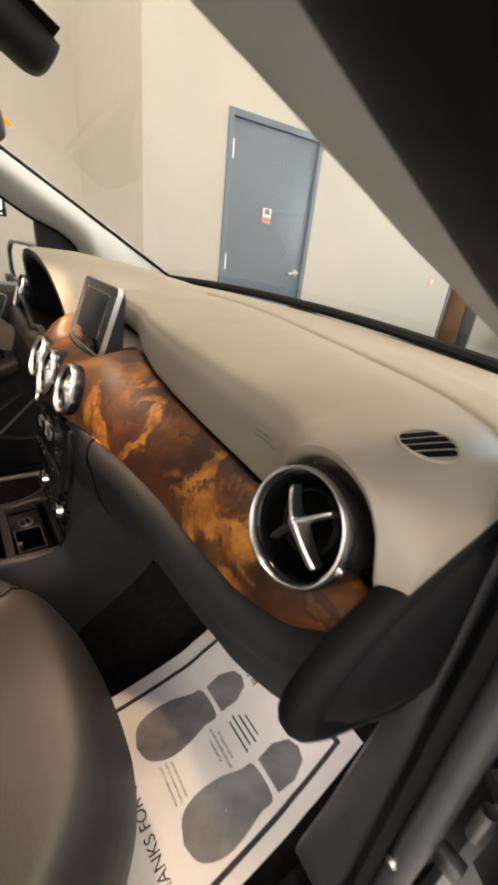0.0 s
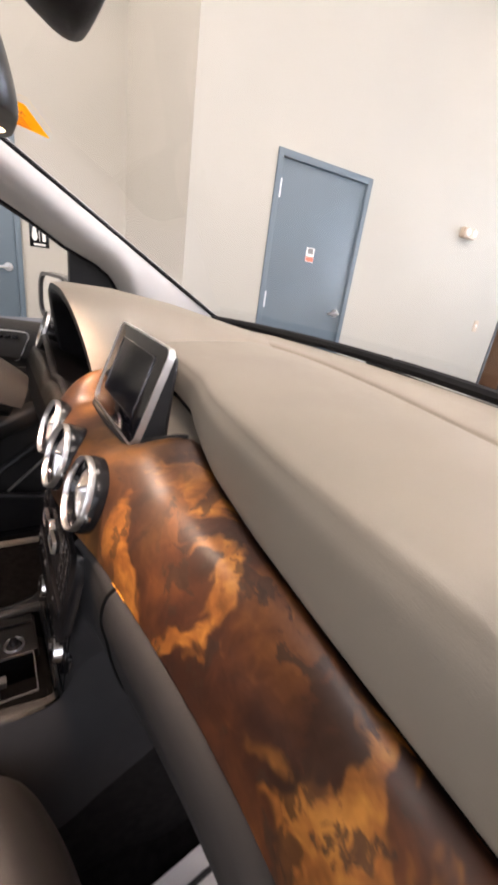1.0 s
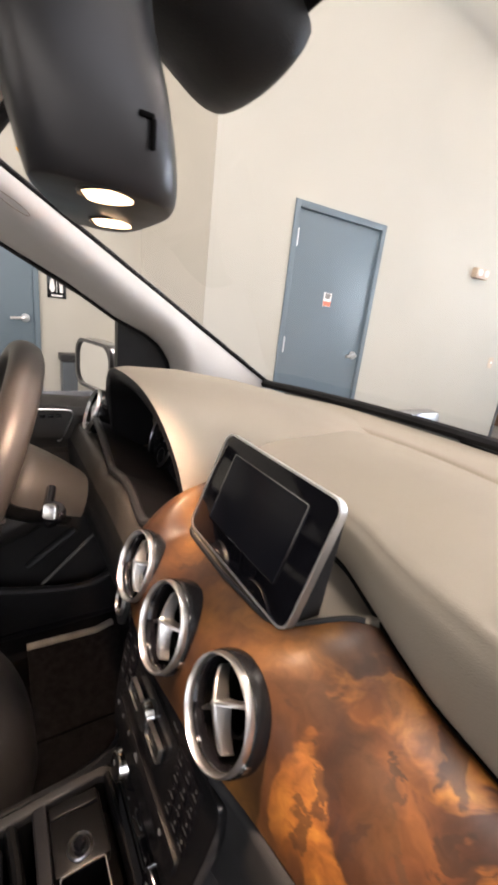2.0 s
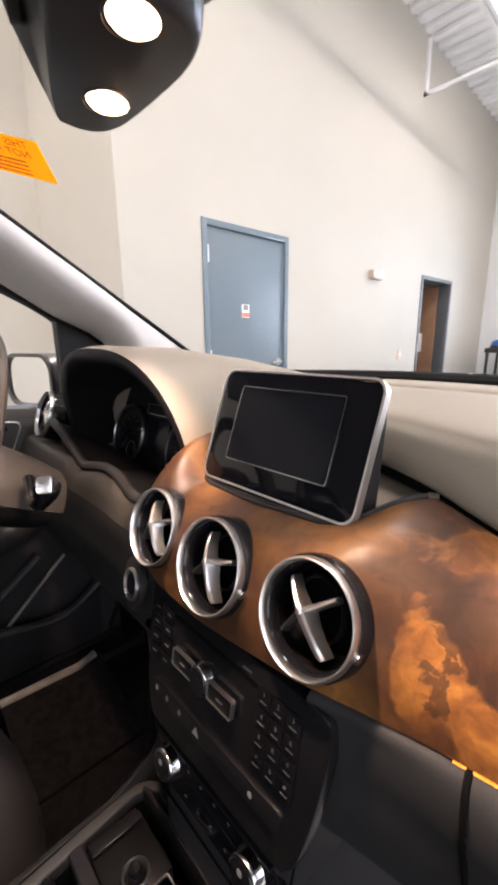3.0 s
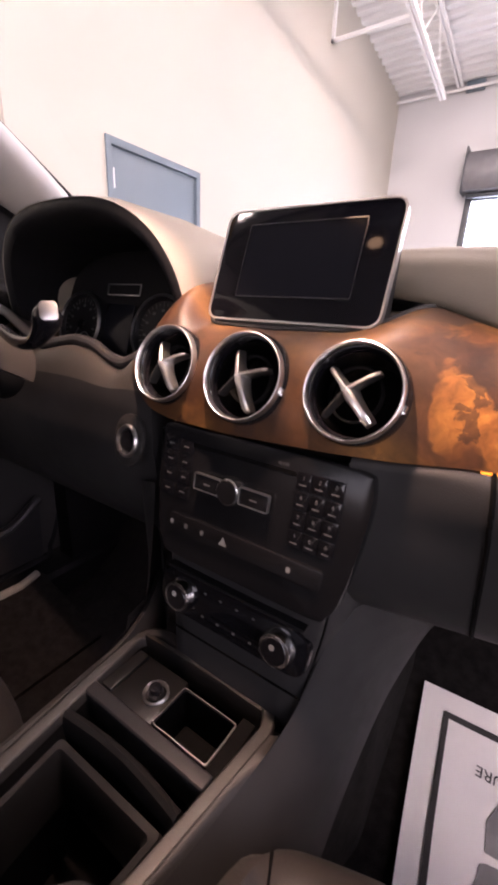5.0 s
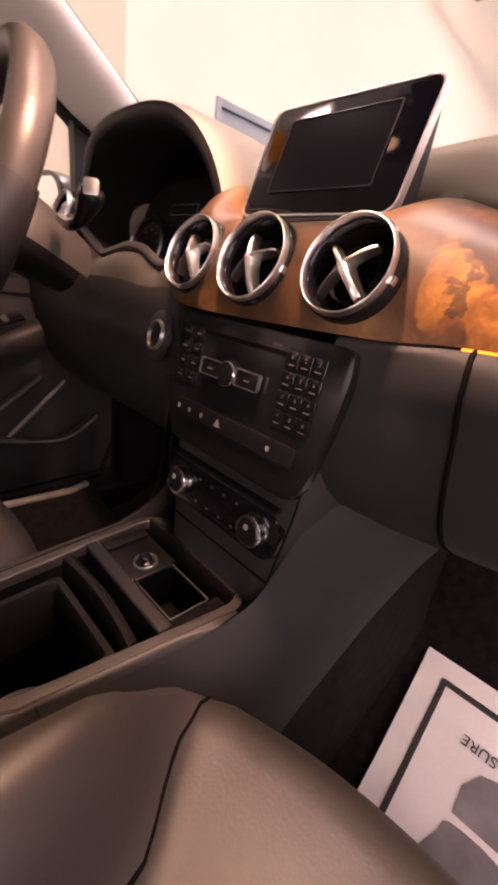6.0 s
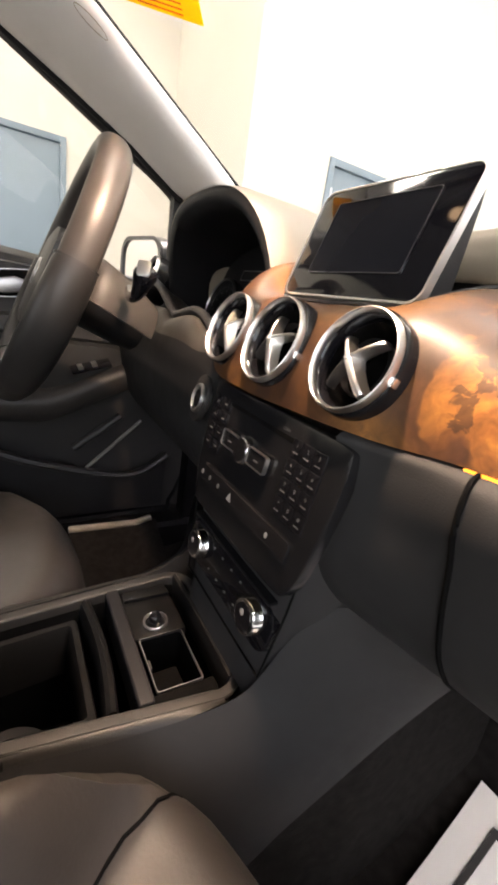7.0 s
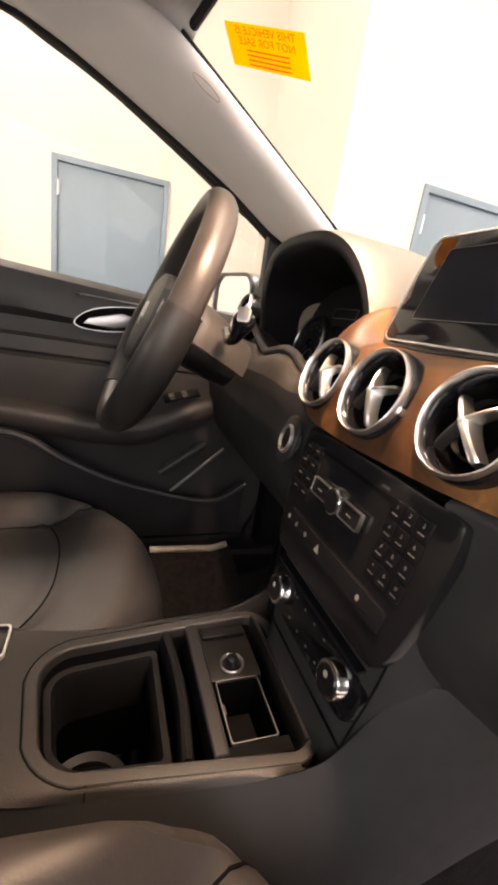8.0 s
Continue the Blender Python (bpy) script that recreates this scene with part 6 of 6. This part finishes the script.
        tp = part("trim_outline", tube(loop, 0.0017, 6), SATIN, d, "thin satin outline of the seat switch panel")
        for k in range(4):
            part("seat_switch", box(-0.006, 0.006, -0.0035, 0.0035, 0.0, 0.003, 0.001, m=m @ axes((side * 0.700, 0.345 + 0.017 * k, 1.024), (-side, 0, 0.1), (0, 1, 0))), GLOSSDULL, tp)
    # window frame
    fr = spline([P(0.768, 0.66, 1.15), P(0.768, 0.535, 1.262), P(0.762, 0.414, 1.328), P(0.756, 0.272, 1.403), P(0.75, 0.15, 1.463), P(0.745, 0.04, 1.505), P(0.74, -0.05, 1.533), P(0.735, -0.3, 1.57), P(0.735, -0.72, 1.575)], 40)
    part("window_frame", tube(fr, 0.011, 8), BLACK, d, "black window frame")
    part("frame_rear", tube([P(0.735, -0.72, 1.575), P(0.765, -0.70, 1.12)], 0.022, 8), BLACK, d)
    gl = part("window_glass", grid([[P(0.770, 0.60, 1.05), P(0.768, 0.60, 1.17)], [P(0.770, 0.3, 1.07), P(0.748, 0.3, 1.35)], [P(0.770, 0.0, 1.09), P(0.738, 0.0, 1.468)], [P(0.770, -0.68, 1.12), P(0.728, -0.70, 1.53)]]), GLASS, d, "clear side window", 80)
    gl.visible_shadow = False
    tri = spline([(0.537, 1.258), (0.605, 1.236), (0.655, 1.195), (0.685, 1.135), (0.72, 1.05)], 12)
    part("sail_panel", grid([[P(x, 0.538, 1.04)] + [P(x, y, z) for y, z in tri] for x in (0.735, 0.765)], ring=True, caps=True), BLACK, d, "black triangle panel by the mirror")
    part("outer_skin", grid([[P(x, y, z) for x, z in ((0.806, 1.06), (0.845, 0.9), (0.85, 0.7), (0.83, 0.42), (0.80, 0.42), (0.80, 1.04))] for y in (0.78, -0.72)], ring=True, caps=True), PAINT, d, "grey painted outer skin", 50)
    return d


car_door(-1, Matrix.Identity(4), "closed driver door with charcoal card and chrome handle")
HINGE = Vector((0.80, 0.80, 0))
swing = Matrix.Translation(HINGE) @ Matrix.Rotation(radians(66), 4, "Z") @ Matrix.Translation(-HINGE)
car_door(1, swing, "open passenger door swung outward")

# ---- outside mirror ----
om = thing("door_mirror", (-0.80, 0.55, 1.08), "dark grey outside mirror on the driver door", "door mirror")
mm = axes((-0.957, 0.525, 1.103), (0.22, -0.97, 0.02))
hs = [[mm @ Vector((x * s, y * s, z)) for x, y in round_rect(0.235, 0.142, 0.05, 7)] for s, z in ((1.0, 0.0), (1.04, -0.015), (1.02, -0.045), (0.85, -0.08), (0.4, -0.10))]
part("housing", grid(hs, ring=True, caps=True), PAINT, om, "dark grey mirror housing", 60)
part("mirror_glass", prism(round_rect(0.218, 0.127, 0.045, 7), mm @ Matrix.Translation((0, 0, -0.002)), 0.004), mat("mirror_silver", (0.9, 0.9, 0.9), 0.03, 1.0, vary=0.0, rvary=0.01), om, "mirror glass")
part("bezel", frame_ring(round_rect(0.236, 0.143, 0.05, 7), round_rect(0.216, 0.125, 0.044, 7), mm @ Matrix.Translation((0, 0, -0.002)), 0.010), GREYTRIM, om)
part("mirror_arm", tube([(-0.77, 0.57, 1.06), (-0.85, 0.58, 1.07), (-0.92, 0.60, 1.08)], [0.03, 0.026, 0.03], 10, flat=0.6), BLACK, om)

# ---- inside mirror with reading lamps, and the sensor cover ahead of it ----
oc = thing("inside_mirror", (0, 0.30, 1.53), "dark inside mirror with two lit reading lamps", "inside mirror")
rows = []
for k in range(33):
    t = (k / 32) ** 1.8
    z = 1.352 + 0.192 * t
    q = 1 - min(1, t / 0.30)
    g = 1 - 0.62 * (1 - math.sqrt(1 - q * q))
    cy, dy = 0.347 - 0.025 * min(1, t / 0.4) - 0.06 * max(0, t - 0.4), 0.0405 * (0.57 + 0.43 * g) + 0.03 * max(0, t - 0.4)
    low = 1 - min(1, t / 0.4)
    gl = 0.56 + 0.44 * min(1, t / 0.35) ** 0.6
    xr, xl = 0.077 * (0.60 + 0.40 * g), -0.108 * (0.38 + 0.62 * gl)
    cx, wx = (xr + xl) / 2, (xr - xl) / 2
    row = []
    for a in np.linspace(0, 2 * math.pi, 48, endpoint=False):
        x = cx + wx * math.copysign(abs(math.cos(a)) ** 0.55, math.cos(a))
        back = min(cy - 0.004, max(0.262, 0.292 - 0.36 * x) + 0.016 * low - 0.05 * max(0, t - 0.4))
        y = cy + dy * abs(math.sin(a)) ** 0.7 if math.sin(a) >= 0 else cy + (back - cy) * abs(math.sin(a)) ** 0.5
        row.append((x, y, z - 0.06 * (y - 0.345) * low))
    rows.append(row)
part("housing", grid(rows, ring=True, caps=True), MIRRORSHELL, oc, "dark slate plastic housing", 75)
gm = axes((-0.054, 0.3085, 1.442), (-0.34, -0.94, -0.12), (0.94, -0.34, 0))
part("mirror_glass", prism(round_rect(0.075, 0.082, 0.025, 7), gm, 0.004), bpy.data.materials["mirror_silver"], oc, "mirror glass")
part("glass_rim", frame_ring(round_rect(0.083, 0.090, 0.028, 7), round_rect(0.073, 0.080, 0.024, 7), gm, 0.007), BLACK, oc)
for sx, ly in ((-0.032, 0.358), (0.044, 0.338)):
    m = axes((sx, ly, 1.3522 - 0.06 * (ly - 0.345)), (0, 0.06, -1))
    lamp = part("reading_lamp", lathe([(0.0, 0.0026), (0.012, 0.0021), (0.0162, -0.003)], m, 28), LAMPGLOW, oc, "lit warm reading lamp")
    part("lamp_rim", lathe([(0.0162, -0.002), (0.0168, 0.0003), (0.0180, -0.003)], m, 28), CHARCOAL, lamp)
    spot = bpy.data.lights.new("reading_light", "SPOT")
    spot.energy, spot.spot_size, spot.spot_blend, spot.color, spot.shadow_soft_size = 18.0 if sx > 0 else 17.0, radians(66) if sx > 0 else radians(84), 0.6, (1.0, 0.72, 0.50), 0.012
    new("reading_light", spot).matrix_world = look((sx, ly - 0.002, 1.343), (0.44 if sx > 0 else -0.42, 0.25 if sx > 0 else 0.20, 0.45))
part("side_slot", box(0.0730, 0.0768, 0.350, 0.3525, 1.371, 1.384, 0.0008), VOID, oc)
part("side_slot", box(0.0730, 0.0768, 0.344, 0.3515, 1.3835, 1.386, 0.0008), VOID, oc)
cover = []
for k in range(16):
    v = 0.835 + 0.155 * (k / 15) ** 1.5
    e0 = ws_point(0.03, v)
    g = math.sqrt(1 - (1 - min(1, (k + 0.6) / 7)) ** 2)
    w, dz = 0.043 * (0.55 + 0.45 * g), 0.036 * g
    cover.append([(0.012 + w * (1.15 if math.cos(a) > 0 else 1.75) * math.cos(a), e0.y - 0.4 * dz * math.sin(a) ** 0.7, e0.z - 0.004 - dz * math.sin(a) ** 0.7) for a in np.linspace(math.pi, 0, 17)])
sc = thing("sensor_cover", tuple(ws_point(0.03, 0.9, 0.01)), "black plastic sensor cover on the windshield", "sensor cover")
part("shell", grid(cover, ring=True, caps=True), BLACK, sc, "", 60)
part("frit_patch", grid([[ws_point(u, v, o) for u in np.linspace(-0.11, 0.15, 8)] for v, o in ((0.845, 0.0008), (0.99, 0.0008), (0.99, 0.0016), (0.845, 0.0016))], closed=True), RUBBER, sc, "black printed glass border", 80)
sv = thing("sun_visor", (-0.36, 0.24, 1.53), "light grey fabric sun visor folded up", "sun visor")
part("board", box(-0.56, -0.16, 0.10, 0.265, 1.522, 1.540, 0.008, seg=3), HEADLINER, sv)

# ---- orange notice on the windshield ----
note = thing("windshield_notice", tuple(ws_point(-0.77, 0.87, 0.004)), "orange paper notice stuck on the windshield", "notice")


def note_pt(a, b, off):
    """a from 0 to 1 along the lines of print, b from 0 at the top to 1 at the foot of the notice."""
    u = (1 - b) * (-0.808 + 0.197 * a) + b * (-0.877 + 0.197 * a)
    v = (1 - b) * (0.953 - 0.112 * a) + b * (0.89 - 0.117 * a)
    return ws_point(u, v, off)


part("sheet", grid([[note_pt(a, b, o) for a in np.linspace(0, 1, 8)] for b, o in ((0, 0.006), (1, 0.006), (1, 0.0066), (0, 0.0066))], closed=True), ORANGE, note, "", 80)

# ---- paper floor mat ----
paper = thing("paper_floor_mat", (0.40, 0.58, 0.335), "white paper floor mat printed with footprints", "floor mat")
PZ = 0.338


def mat_z(x, y):
    return PZ + 0.004 * math.sin(9 * x + 5 * y) + 0.78 * max(0, y - 0.58) ** 1.4 + 0.002 * math.sin(23 * y) + 0.0025 * math.exp(-(((y - 0.63) / 0.012) ** 2))


rows = [[(x, y, mat_z(x, y)) for x in np.linspace(0.178 + 0.11 * (0.86 - y), 0.602 + 0.06 * (0.86 - y), 22)] for y in np.linspace(0.300, 0.778, 36)]
bm = grid(rows)
bmesh.ops.solidify(bm, geom=bm.faces[:], thickness=0.0012)
part("sheet", bm, PAPER, paper, "creased white paper", 60)


def printed(name, outline, material, lift=0.0022):
    """A flat print that follows the paper: a long strip of four corners, or a filled outline."""
    if len(outline) == 4:
        (a, b, c, d) = (Vector(p) for p in outline)
        n = max(4, int((b - a).length / 0.012))
        rows = [[a.lerp(b, k / n), d.lerp(c, k / n)] for k in range(n + 1)]
        bm = grid([[(p.x, p.y, mat_z(p.x, p.y) + lift) for p in row] for row in rows])
        return part(name, bm, material, paper)
    cx, cy = (sum(p[k] for p in outline) / len(outline) for k in (0, 1))
    rows = [[(cx + (x - cx) * s, cy + (y - cy) * s) for x, y in outline] for s in (1.0, 0.85, 0.7, 0.55, 0.4, 0.25, 0.1, 0.01)]
    return part(name, grid([[(x, y, mat_z(x, y) + lift) for x, y in row] for row in rows], ring=True, caps=False), material, paper)


def strip(x0, y0, x1, y1, w):
    d = Vector((x1 - x0, y1 - y0)).normalized() * w / 2
    n = Vector((-d.y, d.x))
    return [(x0 + n.x, y0 + n.y), (x1 + n.x, y1 + n.y), (x1 - n.x, y1 - n.y), (x0 - n.x, y0 - n.y)]


for a in (strip(0.268, 0.33, 0.233, 0.748, 0.009), strip(0.231, 0.744, 0.577, 0.744, 0.009), strip(0.575, 0.748, 0.612, 0.33, 0.009), strip(0.264, 0.332, 0.616, 0.332, 0.009)):
    printed("border", a, INK)


def foot(cx, cy):
    sole = [(0.0, 0.105), (0.030, 0.092), (0.043, 0.06), (0.042, 0.02), (0.032, -0.015), (0.026, -0.035), (-0.026, -0.035), (-0.030, -0.01), (-0.040, 0.03), (-0.042, 0.065), (-0.028, 0.095)]
    sole = [(float(a), float(b)) for a, b in spline(sole + sole[:1], 36)[:-1]]
    heel = [(-0.027, -0.045), (0.027, -0.045), (0.030, -0.075), (0.018, -0.10), (0.0, -0.106), (-0.018, -0.10), (-0.030, -0.075)]
    printed("footprint_sole", [(cx - 1.2 * a, cy - 1.18 * b) for a, b in sole], INKGREY)
    printed("footprint_heel", [(cx - 1.2 * a, cy - 1.18 * b) for a, b in heel], INKGREY)


foot(0.350, 0.548)
foot(0.532, 0.560)


def print_text(body, x, y, size, turn, name="printed_text"):
    text(body, Matrix.Translation((x, y, mat_z(x, y) + 0.004)) @ Matrix.Rotation(math.atan2(mat_z(x, y + 0.005) - mat_z(x, y - 0.005), 0.01), 4, "X") @ Matrix.Rotation(radians(turn), 4, "Z"), size, INK, name, paper, 0.0002)


print_text("THANKS FOR COMING IN", 0.435, 0.392, 0.027, 180)
for k, s in enumerate(("WE HAVE TRIED TO KEEP", "YOUR CARPETING CLEAN", "WITH THIS FLOOR MAT")):
    print_text(s, 0.442, 0.450 + 0.011 * k, 0.0062, 180)
print_text("PLEASURE", 0.338, 0.690, 0.022, 180)
printed("text_bar", strip(0.39, 0.724, 0.46, 0.724, 0.010), INK)
for k, s in enumerate(("A customer is", "the most important person", "in the world to us.")):
    print_text(s, 0.440, 0.552 + 0.011 * k, 0.0075, 180)
for k, (a, b) in enumerate(((0.410, 0.478), (0.404, 0.470), (0.412, 0.474), (0.420, 0.466))):
    printed("text_bar", strip(a, 0.604 + 0.0105 * k, b, 0.604 + 0.0105 * k, 0.0030), INK)

# ---- driver footwell ----
fr = thing("foot_rest", (-0.62, 0.6, 0.35), "dark foot rest plate in the driver footwell", "foot rest")
part("plate", grid([[(-0.70, y, 0.34), (-0.70, y, 0.40), (-0.665, y, 0.418), (-0.64, y, 0.405), (-0.54, y, 0.375), (-0.45, y, 0.345), (-0.45, y, 0.335)] for y in (0.30, 0.50, 0.53)], ring=True, caps=True), CARPET, fr)
# edge in a lighter, mottled grey than the plate
part("edge", tube([(-0.662, 0.30, 0.419), (-0.655, 0.47, 0.419), (-0.665, 0.515, 0.424)], 0.009, 8), mat("light_grey_edge", (0.26, 0.24, 0.20), 0.4, vary=0.2, size=30), fr, "lighter grey edge")
solo("carpet_mat", box(-0.56, -0.18, 0.18, 0.80, 0.325, 0.337, 0.005), CARPET, (-0.37, 0.5, 0.325), "black carpet mat in the driver footwell", "floor mat")

# ---- the other car, nose towards this one ----
suv = thing("parked_car", (0.05, 7.2, 0), "dark grey parked car seen through the windshield", "car")


def suv_row(y, w, z0, z1, top):
    return [(-0.05 + x * w, y, z) for x, z in ((-1, z0), (-1.02, (z0 + z1) / 2), (-0.98, z1), (-0.6, top), (0.6, top), (0.98, z1), (1.02, (z0 + z1) / 2), (1, z0))]


part("body", grid([suv_row(y, w, 0.3, z1, t) for y, w, z1, t in ((4.7, 0.80, 0.62, 0.66), (4.85, 0.90, 0.78, 0.84), (5.3, 0.93, 0.90, 0.95), (6.0, 0.94, 0.96, 1.00), (6.4, 0.94, 0.98, 1.0), (8.3, 0.94, 1.0, 1.02), (8.5, 0.9, 0.95, 1.0))], ring=True, caps=True), PAINT, suv, "dark grey painted body", 40)
roof = grid([[(-0.05 + x * w, y, t + dz) for x, dz in ((-1, -0.09), (-0.93, -0.03), (-0.5, 0), (0.5, 0), (0.93, -0.03), (1, -0.09))] for y, w, t in ((6.90, 0.66, 1.555), (7.1, 0.72, 1.605), (7.5, 0.73, 1.63), (8.2, 0.70, 1.60), (8.38, 0.66, 1.53))])
bmesh.ops.solidify(roof, geom=roof.faces[:], thickness=0.05)
part("roof", roof, PAINT, suv, "dark grey painted roof", 40)
TINT = glass("tinted_glass", (0.105, 0.135, 0.122))


def pane(name, rows, label):
    bm = grid(rows)
    bmesh.ops.solidify(bm, geom=bm.faces[:], thickness=0.008)
    ob = part(name, bm, TINT, suv, label, 60)
    ob.visible_shadow = False


pane("windscreen", [[(-0.05 + u * 0.80, 6.18 - 0.06 * (1 - u * u), 1.0) for u in np.linspace(-1, 1, 9)], [(-0.05 + u * 0.655, 6.91 - 0.05 * (1 - u * u), 1.545) for u in np.linspace(-1, 1, 9)]], "green-tinted windscreen")
pane("rear_window", [[(-0.05 + u * 0.72, 8.46, 1.0) for u in np.linspace(-1, 1, 5)], [(-0.05 + u * 0.60, 8.36, 1.53) for u in np.linspace(-1, 1, 5)]], "tinted rear window")
part("dash_top", box(-0.82, 0.72, 6.26, 6.62, 0.9, 1.03, 0.03, seg=3), BLACK, suv, "dark dashboard behind the glass")
# white box stands in for the hood edge reflecting at the glass base
part("hood_glint", box(0.02, 0.62, 6.262, 6.34, 1.034, 1.044), PAPER, suv, "white strip painted for the hood edge's bright reflection")
part("cowl_strip", tube([(-0.05 + u * 0.82, 6.15 - 0.06 * (1 - u * u), 0.995) for u in np.linspace(-1, 1, 9)], 0.022, 8), RUBBER, suv)
for s in (-1, 1):
    part("roof_pillar", tube([(-0.05 + s * 0.82, 6.17, 0.99), (-0.05 + s * 0.675, 6.91, 1.53)], 0.038, 8), PAINT, suv)
    part("roof_pillar", tube([(-0.05 + s * 0.86, 7.35, 0.99), (-0.05 + s * 0.71, 7.35, 1.56)], 0.045, 8), PAINT, suv)
    part("roof_pillar", tube([(-0.05 + s * 0.84, 8.42, 0.99), (-0.05 + s * 0.67, 8.32, 1.52)], 0.07, 8), PAINT, suv)
    pane("side_window", [[(-0.05 + s * 0.85, y, 1.0), (-0.05 + s * 0.70, y2, zt)] for y, y2, zt in ((6.30, 6.90, 1.52), (7.35, 7.35, 1.55), (8.40, 8.30, 1.52))], "tinted side window")
    for y in (7.25, 8.0):
        part("headrest", box(-0.05 + s * 0.38 - 0.13, -0.05 + s * 0.38 + 0.13, y, y + 0.10, 1.12, 1.32, 0.04, seg=3), BLACK, suv, "dark headrest")
        part("seat_back", box(-0.05 + s * 0.38 - 0.24, -0.05 + s * 0.38 + 0.24, y - 0.02, y + 0.12, 0.8, 1.14, 0.05, seg=3), BLACK, suv, "dark seat back")
for s in (-1, 1):
    mr = part("wing_mirror", box(0.0 + s * 1.16 - 0.11, 0.0 + s * 1.16 + 0.11, 6.33, 6.45, 1.0, 1.16, 0.055, seg=4), MIRRORSHELL, suv, "dark wing mirror")
    part("mirror_stem", tube([(0.05 + s * 0.92, 6.42, 1.0), (0.05 + s * 1.10, 6.40, 1.05)], 0.03, 8), BLACK, suv)
    for wy in (5.25, 7.85):
        m = axes((0.05 + s * 0.80, wy, 0.34), (s, 0, 0), (0, 1, 0))
        wh = part("wheel", lathe([(0.20, 0.0), (0.33, 0.0), (0.34, 0.03), (0.34, 0.15), (0.32, 0.17), (0.22, 0.165)], m, 28), RUBBER, suv, "black tyre")
        part("rim", lathe([(0.0, 0.12), (0.20, 0.13), (0.225, 0.165)], m, 24), SATIN, wh, "silver rim")

# ---- work table with a blue helmet-like cover ----
tb = thing("work_table", (-1.95, 8.2, 0), "black work table by the end wall", "table")
part("tabletop", box(-2.25, -1.62, 7.9, 8.5, 1.02, 1.10, 0.01), BLACK, tb)
for lx, ly in ((-2.21, 7.94), (-1.66, 7.94), (-2.21, 8.46), (-1.66, 8.46)):
    part("leg", box(lx - 0.02, lx + 0.02, ly - 0.02, ly + 0.02, 0, 1.02), BLACK, tb)
BLUE = mat("blue_plastic", (0.03, 0.12, 0.40), 0.4, vary=0.3, size=12)
bb = thing("blue_case", (-2.1, 8.2, 1.10), "blue and black tool case on the work table", "case")
part("shell", grid([[(-2.1 + r * math.cos(t), 8.2 + r * math.sin(t), z) for t in np.linspace(0, 2 * math.pi, 20, endpoint=False)] for r, z in ((0.13, 1.10), (0.15, 1.15), (0.13, 1.21), (0.06, 1.24))], ring=True, caps=True), BLUE, bb, "", 60)
part("base_band", lathe([(0.155, 1.10), (0.16, 1.12), (0.155, 1.135), (0.13, 1.135)], Matrix.Translation((-2.1, 8.2, 0)), 20), BLACK, bb)

# printing on the orange notice, seen from behind
def note_at(a, b):
    p, q, r = note_pt(a, b, 0.0072), note_pt(a + 0.05, b, 0.0072), note_pt(a, b - 0.05, 0.0072)
    return axes(p, (q - p).cross(r - p), q - p)


for k, s in enumerate(("THIS VEHICLE IS", "NOT FOR SALE")):
    text(s, note_at(0.5, 0.15 + 0.23 * k), 0.0165, ORANGEINK, "notice_text", note, 0.0001, mirror=True)
for k in range(4):
    part("text_bar", box(-0.043, 0.043, -0.0012, 0.0012, 0, 0.0003, m=note_at(0.5, 0.57 + 0.11 * k)), ORANGEINK, note)
